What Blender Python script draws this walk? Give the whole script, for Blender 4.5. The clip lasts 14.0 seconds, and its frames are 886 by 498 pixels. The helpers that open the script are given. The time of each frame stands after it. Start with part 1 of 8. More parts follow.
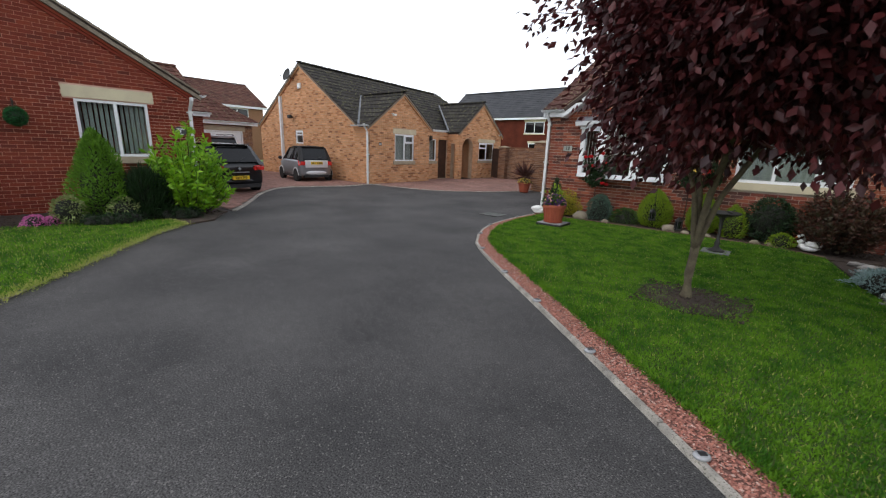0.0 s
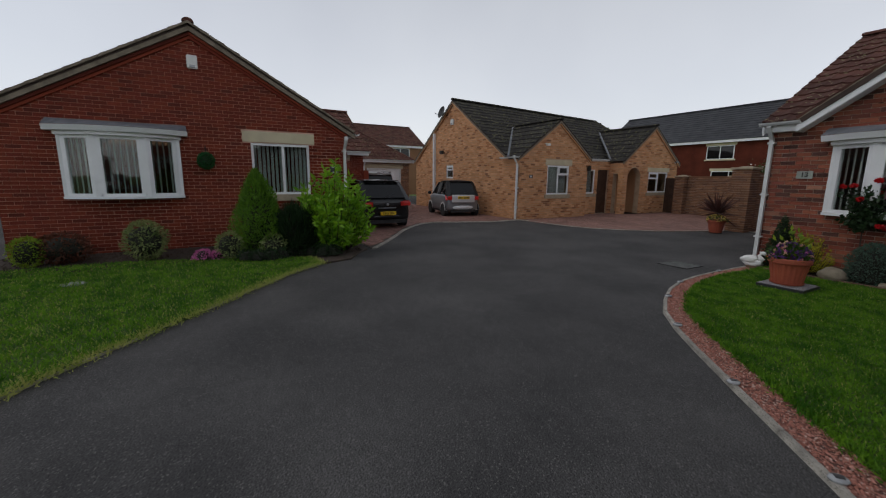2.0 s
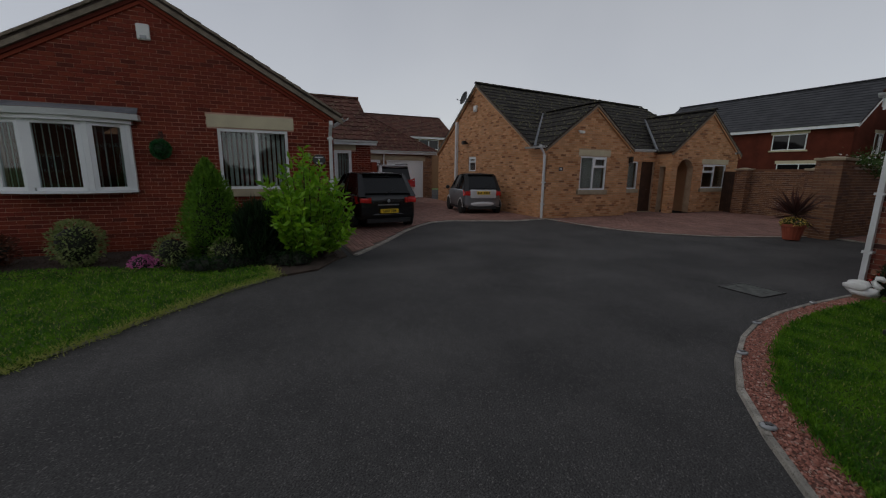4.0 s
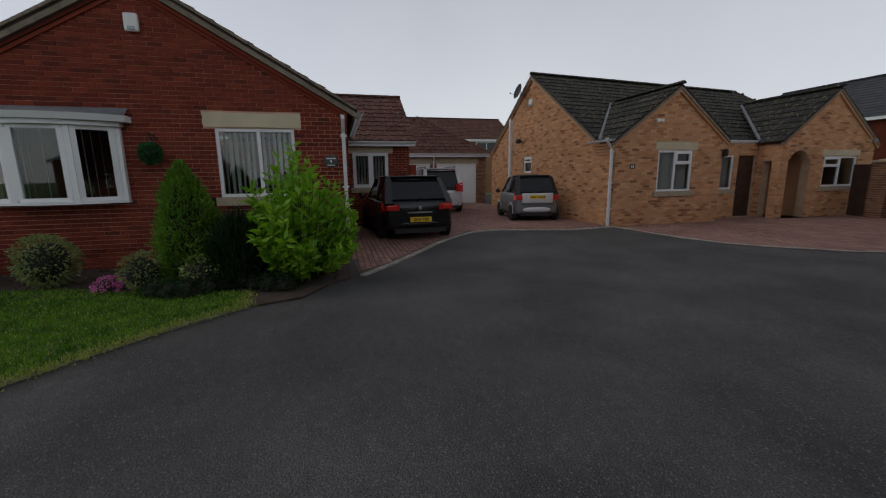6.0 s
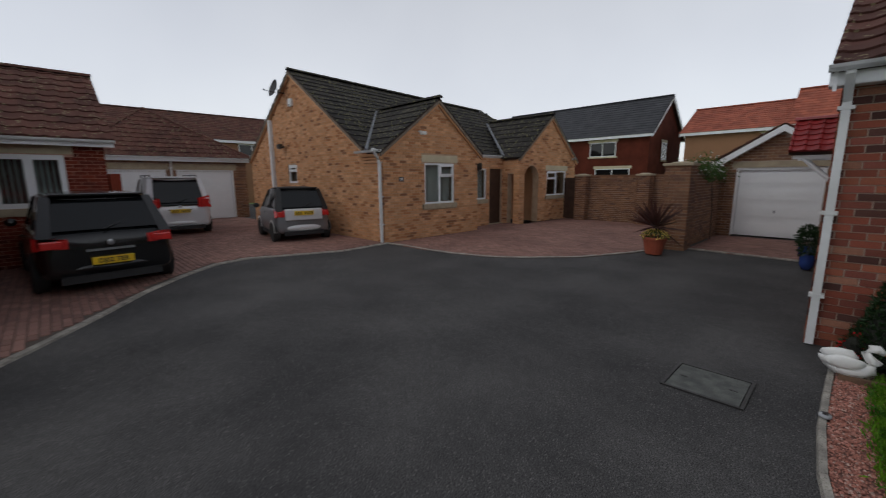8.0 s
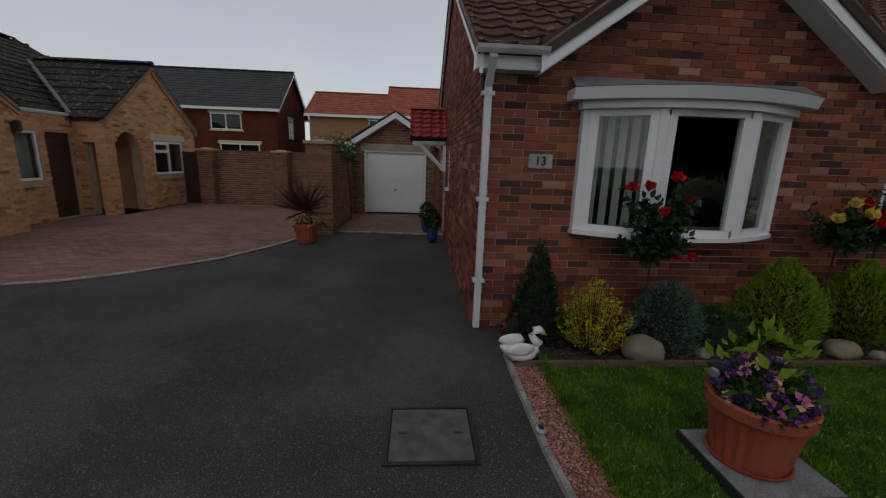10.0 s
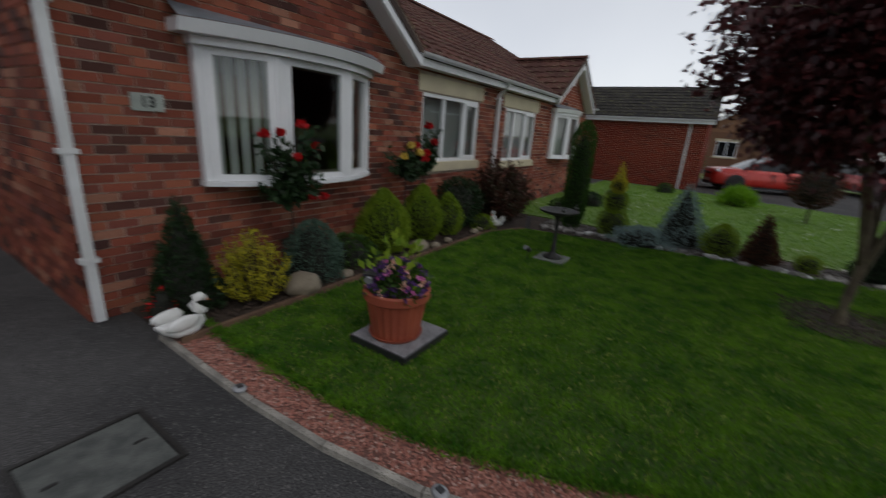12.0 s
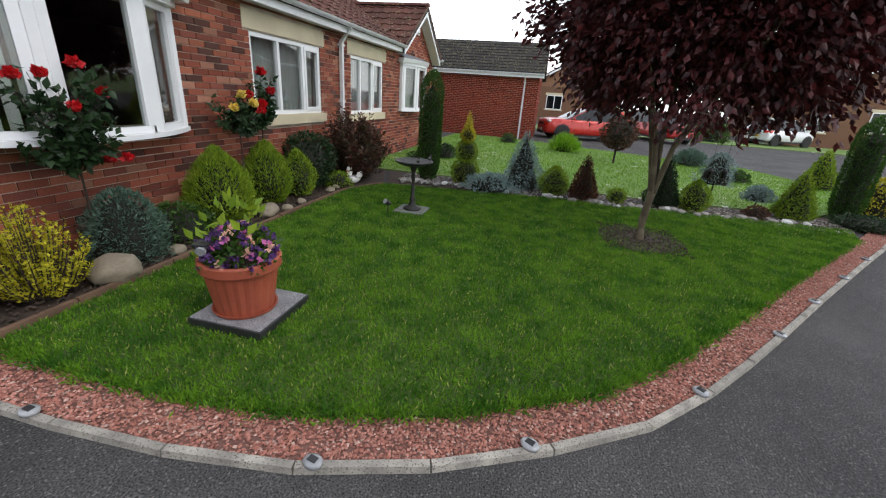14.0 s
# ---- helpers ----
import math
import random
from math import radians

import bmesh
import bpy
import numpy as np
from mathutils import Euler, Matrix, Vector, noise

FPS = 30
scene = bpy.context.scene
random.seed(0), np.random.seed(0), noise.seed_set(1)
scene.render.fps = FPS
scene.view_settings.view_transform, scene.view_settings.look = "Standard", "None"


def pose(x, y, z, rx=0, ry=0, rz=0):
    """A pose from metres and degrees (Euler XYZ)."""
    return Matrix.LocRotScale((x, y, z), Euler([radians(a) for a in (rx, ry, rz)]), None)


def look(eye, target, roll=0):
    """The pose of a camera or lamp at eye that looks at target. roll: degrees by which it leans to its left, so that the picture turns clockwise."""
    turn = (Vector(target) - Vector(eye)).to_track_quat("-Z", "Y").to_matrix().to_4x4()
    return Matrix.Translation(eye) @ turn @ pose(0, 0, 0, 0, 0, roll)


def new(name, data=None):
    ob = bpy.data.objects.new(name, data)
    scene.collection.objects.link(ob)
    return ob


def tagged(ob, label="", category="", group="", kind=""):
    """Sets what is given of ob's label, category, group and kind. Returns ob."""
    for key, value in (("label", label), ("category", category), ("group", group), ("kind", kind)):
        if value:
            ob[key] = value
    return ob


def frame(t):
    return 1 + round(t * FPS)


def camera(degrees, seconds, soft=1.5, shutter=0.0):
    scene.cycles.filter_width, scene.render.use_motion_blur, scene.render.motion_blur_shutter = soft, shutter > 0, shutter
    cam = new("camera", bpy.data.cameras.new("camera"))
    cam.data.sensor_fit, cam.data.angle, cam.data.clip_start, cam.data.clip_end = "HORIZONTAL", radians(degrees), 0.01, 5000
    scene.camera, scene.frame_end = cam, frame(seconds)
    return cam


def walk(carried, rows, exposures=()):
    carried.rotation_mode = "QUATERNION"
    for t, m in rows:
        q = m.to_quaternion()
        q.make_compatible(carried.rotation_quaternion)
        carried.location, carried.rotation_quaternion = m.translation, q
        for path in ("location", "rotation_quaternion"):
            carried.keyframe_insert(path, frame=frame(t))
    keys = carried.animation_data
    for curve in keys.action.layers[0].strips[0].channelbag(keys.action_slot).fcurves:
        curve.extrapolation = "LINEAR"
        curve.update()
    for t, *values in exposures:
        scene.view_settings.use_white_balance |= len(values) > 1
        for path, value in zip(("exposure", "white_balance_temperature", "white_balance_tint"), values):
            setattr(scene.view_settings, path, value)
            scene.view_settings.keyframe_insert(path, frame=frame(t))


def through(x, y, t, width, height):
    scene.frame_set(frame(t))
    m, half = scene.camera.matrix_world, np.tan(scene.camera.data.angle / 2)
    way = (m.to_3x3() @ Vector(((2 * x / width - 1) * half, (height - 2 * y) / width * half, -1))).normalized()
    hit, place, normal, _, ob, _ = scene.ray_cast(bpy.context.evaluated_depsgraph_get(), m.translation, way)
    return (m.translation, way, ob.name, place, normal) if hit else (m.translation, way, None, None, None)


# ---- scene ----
SECONDS = 14.0
cam = camera(96.0, SECONDS, 1.15, 0.3)
PATH = [
    (0, (0.394, 0.559, 1.645), (-0.842, 2.053, 1.156), 2.1),
    (0.5, (0.154, 0.747, 1.591), (-1.069, 2.236, 1.055), 1.4),
    (1, (-0.152, 1.013, 1.62), (-1.545, 2.366, 1.142), 0.3),
    (1.5, (-0.497, 1.296, 1.642), (-2.181, 2.295, 1.233), 1.5),
    (2, (-0.819, 1.631, 1.633), (-2.54, 2.588, 1.283), 0.6),
    (2.5, (-1.124, 1.984, 1.637), (-2.865, 2.887, 1.243), -1.0),
    (3, (-1.394, 2.388, 1.676), (-3.195, 3.156, 1.268), 0.7),
    (3.2, (-1.517, 2.556, 1.679), (-3.311, 3.354, 1.297), 0.9),
    (5.3, (-2.87, 4.007, 1.498), (-4.696, 4.742, 1.14), -0.3),
    (5.5, (-3.021, 4.123, 1.52), (-4.88, 4.779, 1.18), 1.3),
    (6, (-3.373, 4.377, 1.527), (-5.278, 4.867, 1.168), -0.7),
    (6.5, (-3.698, 4.653, 1.529), (-5.615, 5.077, 1.15), -1.1),
    (7, (-3.927, 5.051, 1.556), (-5.855, 5.448, 1.201), 1.0),
    (7.5, (-4.151, 5.448, 1.605), (-5.906, 6.354, 1.286), 1.3),
    (8, (-4.582, 5.633, 1.734), (-5.991, 7.009, 1.388), -0.4),
    (8.5, (-4.859, 6.19, 1.582), (-6.048, 7.767, 1.267), 1.7),
    (9, (-4.982, 6.606, 1.664), (-5.651, 8.453, 1.289), 2.6),
    (9.2, (-5.03, 6.766, 1.693), (-5.467, 8.667, 1.251), 1.9),
    (11.3, (-5.818, 7.286, 1.754), (-4.976, 9.061, 1.382), 2.8),
    (11.5, (-5.768, 7.253, 1.735), (-4.722, 8.913, 1.345), 2.6),
    (12, (-5.689, 7.205, 1.709), (-4.077, 8.242, 1.136), 4.0),
    (12.5, (-5.6, 7.159, 1.623), (-3.79, 7.642, 0.923), 3.0),
    (13, (-5.577, 7.14, 1.625), (-3.723, 7.412, 0.923), 3.2),
    (13.5, (-5.562, 7.139, 1.619), (-3.734, 7.491, 0.888), 3.2),
    (14, (-5.568, 7.172, 1.621), (-3.745, 7.575, 0.903), 4.2),
]
walk(cam, [(t, look(eye, target, roll)) for t, eye, target, roll in PATH],
     exposures=[(0.0, 0.3), (1.0, -0.02), (1.5, -0.55), (2.0, -0.88), (3.0, -1.5), (5.5, -1.1), (6.5, -0.95), (7.5, -0.7), (8.5, -1.2), (9.0, -1.6), (11.5, -0.8), (12.5, -0.9), (13.0, 0.15), (13.5, 0.38), (14.0, 0.5)])

# world: an overcast sky, thin cloud before a weak high sun
world = bpy.data.worlds.new("overcast_sky")
scene.world = world
world.use_nodes = True
wn, wl = world.node_tree.nodes, world.node_tree.links
wn.clear()
SUN_EL, SUN_ROT = radians(52), radians(200)
sky = wn.new("ShaderNodeTexSky")
sky.sky_type, sky.sun_disc, sky.sun_elevation, sky.sun_rotation = "NISHITA", False, SUN_EL, SUN_ROT
sky_bg = wn.new("ShaderNodeBackground")
sky_bg.inputs["Strength"].default_value = 0.05
wl.new(sky.outputs[0], sky_bg.inputs[0])
tc = wn.new("ShaderNodeTexCoord")
cloud = wn.new("ShaderNodeTexNoise")
cloud.inputs["Scale"].default_value, cloud.inputs["Detail"].default_value = 1.6, 4.0
wl.new(tc.outputs["Generated"], cloud.inputs["Vector"])
ramp = wn.new("ShaderNodeValToRGB")
ramp.color_ramp.elements[0].position, ramp.color_ramp.elements[0].color = 0.3, (0.72, 0.73, 0.77, 1)
ramp.color_ramp.elements[1].position, ramp.color_ramp.elements[1].color = 0.7, (0.85, 0.86, 0.885, 1)
wl.new(cloud.outputs["Fac"], ramp.inputs["Fac"])
cloud_bg = wn.new("ShaderNodeBackground")
cloud_bg.inputs["Strength"].default_value = 0.85
sep = wn.new("ShaderNodeSeparateXYZ")
wl.new(tc.outputs["Generated"], sep.inputs[0])
low = wn.new("ShaderNodeMapRange")
low.inputs["From Min"].default_value, low.inputs["From Max"].default_value = 0.0, 1.0
low.inputs["To Min"].default_value, low.inputs["To Max"].default_value = 1.62, 0.52
wl.new(sep.outputs["Z"], low.inputs["Value"])
wl.new(low.outputs[0], cloud_bg.inputs["Strength"])
wl.new(ramp.outputs[0], cloud_bg.inputs[0])
both = wn.new("ShaderNodeAddShader")
wl.new(sky_bg.outputs[0], both.inputs[0])
wl.new(cloud_bg.outputs[0], both.inputs[1])
wout = wn.new("ShaderNodeOutputWorld")
wl.new(both.outputs[0], wout.inputs[0])
sun = new("sun", bpy.data.lights.new("sun", "SUN"))
sun.data.energy, sun.data.angle, sun.data.color = 0.7, radians(25), (1.0, 0.97, 0.92)
sun.rotation_euler = (radians(90) - SUN_EL, 0, radians(180) - SUN_ROT)

# ---- tools ----
rng = np.random.default_rng(7)


def part(name, bm, material, parent=None, label="", kind="", smooth=False):
    """Links a bmesh as one mesh object under a thing or part."""
    me = bpy.data.meshes.new(name)
    bmesh.ops.recalc_face_normals(bm, faces=bm.faces)
    bm.to_mesh(me)
    bm.free()
    me.materials.append(material)
    if smooth:
        me.shade_smooth()
    ob = new(name, me)
    ob.parent = parent
    return tagged(ob, label, kind=kind)


def raw(name, verts, faces, material, parent=None, label="", kind="", smooth=False):
    """The same from arrays of vertices and faces."""
    me = bpy.data.meshes.new(name)
    me.from_pydata([tuple(v) for v in verts], [], [tuple(f) for f in faces])
    me.materials.append(material)
    if smooth:
        me.shade_smooth()
    ob = new(name, me)
    ob.parent = parent
    return tagged(ob, label, kind=kind)


def thing(name, label, category, at=(0, 0, 0), turn=0, group="", kind=""):
    ob = new(name)
    ob.empty_display_size = 0.2
    ob.matrix_basis = pose(at[0], at[1], at[2], 0, 0, turn)
    return tagged(ob, label, category, group, kind)


def box(bm, x0, x1, y0, y1, z0, z1, bevel=0.0):
    vs = [bm.verts.new(p) for p in ((x0, y0, z0), (x1, y0, z0), (x1, y1, z0), (x0, y1, z0), (x0, y0, z1), (x1, y0, z1), (x1, y1, z1), (x0, y1, z1))]
    fs = [bm.faces.new([vs[i] for i in f]) for f in ((3, 2, 1, 0), (4, 5, 6, 7), (0, 1, 5, 4), (1, 2, 6, 5), (2, 3, 7, 6), (3, 0, 4, 7))]
    if bevel:
        es = list({e for f in fs for e in f.edges})
        bmesh.ops.bevel(bm, geom=es, offset=bevel, segments=2, affect="EDGES", profile=0.6)
    return vs


def bar(bm, a, b, r, seg=8, r2=None):
    """A round bar from a to b."""
    a, b = Vector(a), Vector(b)
    q = (b - a).to_track_quat("Z", "Y")
    rings = []
    for p, rad in ((a, r), (b, r if r2 is None else r2)):
        rings.append([bm.verts.new(p + q @ Vector((rad * math.cos(k * math.tau / seg), rad * math.sin(k * math.tau / seg), 0))) for k in range(seg)])
    for k in range(seg):
        bm.faces.new((rings[0][k], rings[0][(k + 1) % seg], rings[1][(k + 1) % seg], rings[1][k]))
    bm.faces.new(rings[0][::-1])
    bm.faces.new(rings[1])


def lathe(bm, prof, seg=24, at=(0, 0, 0), wave=0.0, waves=12):
    """Turns a profile of (radius, height) round the z axis."""
    rings = []
    for r, z in prof:
        rings.append([bm.verts.new((at[0] + r * (1 + wave * math.cos(waves * k * math.tau / seg)) * math.cos(k * math.tau / seg),
                                    at[1] + r * (1 + wave * math.cos(waves * k * math.tau / seg)) * math.sin(k * math.tau / seg), at[2] + z)) for k in range(seg)])
    for a, b in zip(rings, rings[1:]):
        for k in range(seg):
            bm.faces.new((a[k], a[(k + 1) % seg], b[(k + 1) % seg], b[k]))
    bm.faces.new(rings[0][::-1])
    bm.faces.new(rings[-1])


def blob(bm, at, r, seg=2, rough=0.0, seed=0):
    """A rounded lump with the radii r."""
    made = bmesh.ops.create_icosphere(bm, subdivisions=seg, radius=1)["verts"]
    for v in made:
        k = 1 + rough * noise.noise(v.co * 1.7 + Vector((seed, 0, seed)))
        v.co = Vector((v.co.x * r[0] * k + at[0], v.co.y * r[1] * k + at[1], v.co.z * r[2] * k + at[2]))


class Face:
    """A wall's outer plane: axis 'x' or 'y', where it stands and to which side it looks. u runs along it, v out of it."""
    def __init__(self, axis, place, side):
        self.axis, self.place, self.side = axis, place, side

    def __call__(self, u, v, z):
        return (self.place + self.side * v, u, z) if self.axis == "x" else (u, self.place + self.side * v, z)


def fbox(bm, F, u0, u1, v0, v1, z0, z1):
    vs = [bm.verts.new(F(*p)) for p in ((u0, v0, z0), (u1, v0, z0), (u1, v1, z0), (u0, v1, z0), (u0, v0, z1), (u1, v0, z1), (u1, v1, z1), (u0, v1, z1))]
    for f in ((3, 2, 1, 0), (4, 5, 6, 7), (0, 1, 5, 4), (1, 2, 6, 5), (2, 3, 7, 6), (3, 0, 4, 7)):
        bm.faces.new([vs[i] for i in f])


# ---- materials ----
def nodes_of(name):
    m = bpy.data.materials.new(name)
    m.use_nodes = True
    n, l = m.node_tree.nodes, m.node_tree.links
    return m, n, l, n["Principled BSDF"]


def paint(name, c1, c2=None, rough=0.7, scale=3.0, fine=60.0, spread=0.25, bump=0.15, metal=0.0, pieces=0.0, spots=None, coat=0.0, spec=0.5, bump_scale=None, piece_colours=None):
    """A surface with slow variation between two colours, fine grain, relief, and by pieces where it is laid of pieces."""
    m, n, l, bsdf = nodes_of(name)
    c2 = c2 or tuple(x * 0.8 for x in c1)
    pos = n.new("ShaderNodeNewGeometry")
    big = n.new("ShaderNodeTexNoise")
    big.inputs["Scale"].default_value, big.inputs["Detail"].default_value = scale, 5
    l.new(pos.outputs["Position"], big.inputs["Vector"])
    small = n.new("ShaderNodeTexNoise")
    small.inputs["Scale"].default_value, small.inputs["Detail"].default_value = fine, 3
    l.new(pos.outputs["Position"], small.inputs["Vector"])
    r = n.new("ShaderNodeMapRange")
    r.inputs["From Min"].default_value, r.inputs["From Max"].default_value = 0.35, 0.65
    l.new(big.outputs["Fac"], r.inputs["Value"])
    mix = n.new("ShaderNodeMix")
    mix.data_type = "RGBA"
    mix.inputs["A"].default_value, mix.inputs["B"].default_value = (*c1, 1), (*c2, 1)
    l.new(r.outputs[0], mix.inputs["Factor"])
    out = mix.outputs["Result"]
    if pieces or piece_colours:
        info = n.new("ShaderNodeObjectInfo")
        add = n.new("ShaderNodeMath")
        add.operation = "ADD"
        l.new(info.outputs["Random"], add.inputs[0])
        l.new(pos.outputs["Random Per Island"], add.inputs[1])
        fr = n.new("ShaderNodeMath")
        fr.operation = "FRACT"
        l.new(add.outputs[0], fr.inputs[0])
        if piece_colours:
            ramp = n.new("ShaderNodeValToRGB")
            ramp.color_ramp.interpolation = "CONSTANT"
            els = ramp.color_ramp.elements
            for i, (p, c) in enumerate(piece_colours):
                e = els[i] if i < 2 else els.new(p)
                e.position, e.color = p, (*c, 1)
            l.new(fr.outputs[0], ramp.inputs["Fac"])
            pm = n.new("ShaderNodeMix")
            pm.data_type, pm.blend_type = "RGBA", "MIX"
            pm.inputs["Factor"].default_value = 0.75
            l.new(out, pm.inputs["A"])
            l.new(ramp.outputs[0], pm.inputs["B"])
            out = pm.outputs["Result"]
        w = n.new("ShaderNodeTexWhiteNoise")
        w.noise_dimensions = "1D"
        l.new(fr.outputs[0], w.inputs["W"])
        pr = n.new("ShaderNodeMapRange")
        pr.inputs["To Min"].default_value, pr.inputs["To Max"].default_value = 1 - pieces, 1 + pieces
        l.new(w.outputs["Value"], pr.inputs["Value"])
        hv = n.new("ShaderNodeHueSaturation")
        l.new(pr.outputs[0], hv.inputs["Value"])
        l.new(out, hv.inputs["Color"])
        out = hv.outputs[0]
    fv = n.new("ShaderNodeMapRange")
    fv.inputs["To Min"].default_value, fv.inputs["To Max"].default_value = 1 - spread, 1 + spread
    l.new(small.outputs["Fac"], fv.inputs["Value"])
    hs = n.new("ShaderNodeHueSaturation")
    l.new(fv.outputs[0], hs.inputs["Value"])
    l.new(out, hs.inputs["Color"])
    out = hs.outputs[0]
    if spots:
        colour, size, share = spots
        vo = n.new("ShaderNodeTexVoronoi")
        vo.inputs["Scale"].default_value = size
        l.new(pos.outputs["Position"], vo.inputs["Vector"])
        sep = n.new("ShaderNodeSeparateColor")
        l.new(vo.outputs["Color"], sep.inputs[0])
        gt = n.new("ShaderNodeMath")
        gt.operation = "LESS_THAN"
        gt.inputs[1].default_value = share
        l.new(sep.outputs[0], gt.inputs[0])
        sm = n.new("ShaderNodeMix")
        sm.data_type = "RGBA"
        sm.inputs["B"].default_value = (*colour, 1)
        l.new(gt.outputs[0], sm.inputs["Factor"])
        l.new(out, sm.inputs["A"])
        out = sm.outputs["Result"]
    l.new(out, bsdf.inputs["Base Color"])
    bsdf.inputs["Metallic"].default_value = metal
    bsdf.inputs["Coat Weight"].default_value = coat
    bsdf.inputs["Specular IOR Level"].default_value = spec
    rr = n.new("ShaderNodeMapRange")
    rr.inputs["To Min"].default_value, rr.inputs["To Max"].default_value = max(0.03, rough - 0.08), min(1, rough + 0.08)
    l.new(big.outputs["Fac"], rr.inputs["Value"])
    l.new(rr.outputs[0], bsdf.inputs["Roughness"])
    if bump:
        b = n.new("ShaderNodeBump")
        b.inputs["Strength"].default_value, b.inputs["Distance"].default_value = bump, 0.004
        l.new(small.outputs["Fac"], b.inputs["Height"])
        l.new(b.outputs[0], bsdf.inputs["Normal"])
    return m


def glass_of(name, tint=(0.02, 0.025, 0.03), clear=True, rough=0.01):
    m, n, l, bsdf = nodes_of(name)
    if not clear:
        bsdf.inputs["Base Color"].default_value = (*tint, 1)
        bsdf.inputs["Roughness"].default_value = rough + 0.02
        bsdf.inputs["Coat Weight"].default_value = 0.15
        bsdf.inputs["Specular IOR Level"].default_value = 0.35
        return m
    gl = n.new("ShaderNodeBsdfGlossy")
    gl.inputs["Roughness"].default_value = rough
    tr = n.new("ShaderNodeBsdfTransparent")
    tr.inputs[0].default_value = (0.78, 0.81, 0.80, 1)
    fr = n.new("ShaderNodeLayerWeight")
    fr.inputs["Blend"].default_value = 0.5
    po = n.new("ShaderNodeMath")
    po.operation = "POWER"
    po.inputs[1].default_value = 4.0
    l.new(fr.outputs["Facing"], po.inputs[0])
    ad = n.new("ShaderNodeMath")
    ad.operation = "MULTIPLY_ADD"
    ad.inputs[1].default_value, ad.inputs[2].default_value = 0.85, 0.06
    l.new(po.outputs[0], ad.inputs[0])
    ms = n.new("ShaderNodeMixShader")
    l.new(ad.outputs[0], ms.inputs[0])
    l.new(tr.outputs[0], ms.inputs[1])
    l.new(gl.outputs[0], ms.inputs[2])
    l.new(ms.outputs[0], n["Material Output"].inputs[0])
    return m


def leaf_of(name, c1, c2, rough=0.55, through=0.25, patch=0.55, scale=2.5):
    """Leaves: colour by leaf, a little light through them."""
    m, n, l, bsdf = nodes_of(name)
    geo = n.new("ShaderNodeNewGeometry")
    noi = n.new("ShaderNodeTexNoise")
    noi.inputs["Scale"].default_value = scale
    l.new(geo.outputs["Position"], noi.inputs["Vector"])
    add = n.new("ShaderNodeMath")
    add.operation = "MULTIPLY_ADD"
    add.inputs[1].default_value, add.inputs[2].default_value = 0.7, 0.175 - patch * 0.5
    l.new(geo.outputs["Random Per Island"], add.inputs[0])
    ad2 = n.new("ShaderNodeMath")
    ad2.operation = "MULTIPLY_ADD"
    ad2.inputs[1].default_value = patch
    l.new(noi.outputs["Fac"], ad2.inputs[0])
    l.new(add.outputs[0], ad2.inputs[2])
    mix = n.new("ShaderNodeMix")
    mix.data_type = "RGBA"
    mix.inputs["A"].default_value, mix.inputs["B"].default_value = (*c1, 1), (*c2, 1)
    l.new(ad2.outputs[0], mix.inputs["Factor"])
    l.new(mix.outputs["Result"], bsdf.inputs["Base Color"])
    bsdf.inputs["Roughness"].default_value = rough
    bsdf.inputs["Specular IOR Level"].default_value = 0.35
    tr = n.new("ShaderNodeBsdfTranslucent")
    l.new(mix.outputs["Result"], tr.inputs[0])
    ms = n.new("ShaderNodeMixShader")
    ms.inputs[0].default_value = through
    l.new(bsdf.outputs[0], ms.inputs[1])
    l.new(tr.outputs[0], ms.inputs[2])
    l.new(ms.outputs[0], n["Material Output"].inputs[0])
    return m


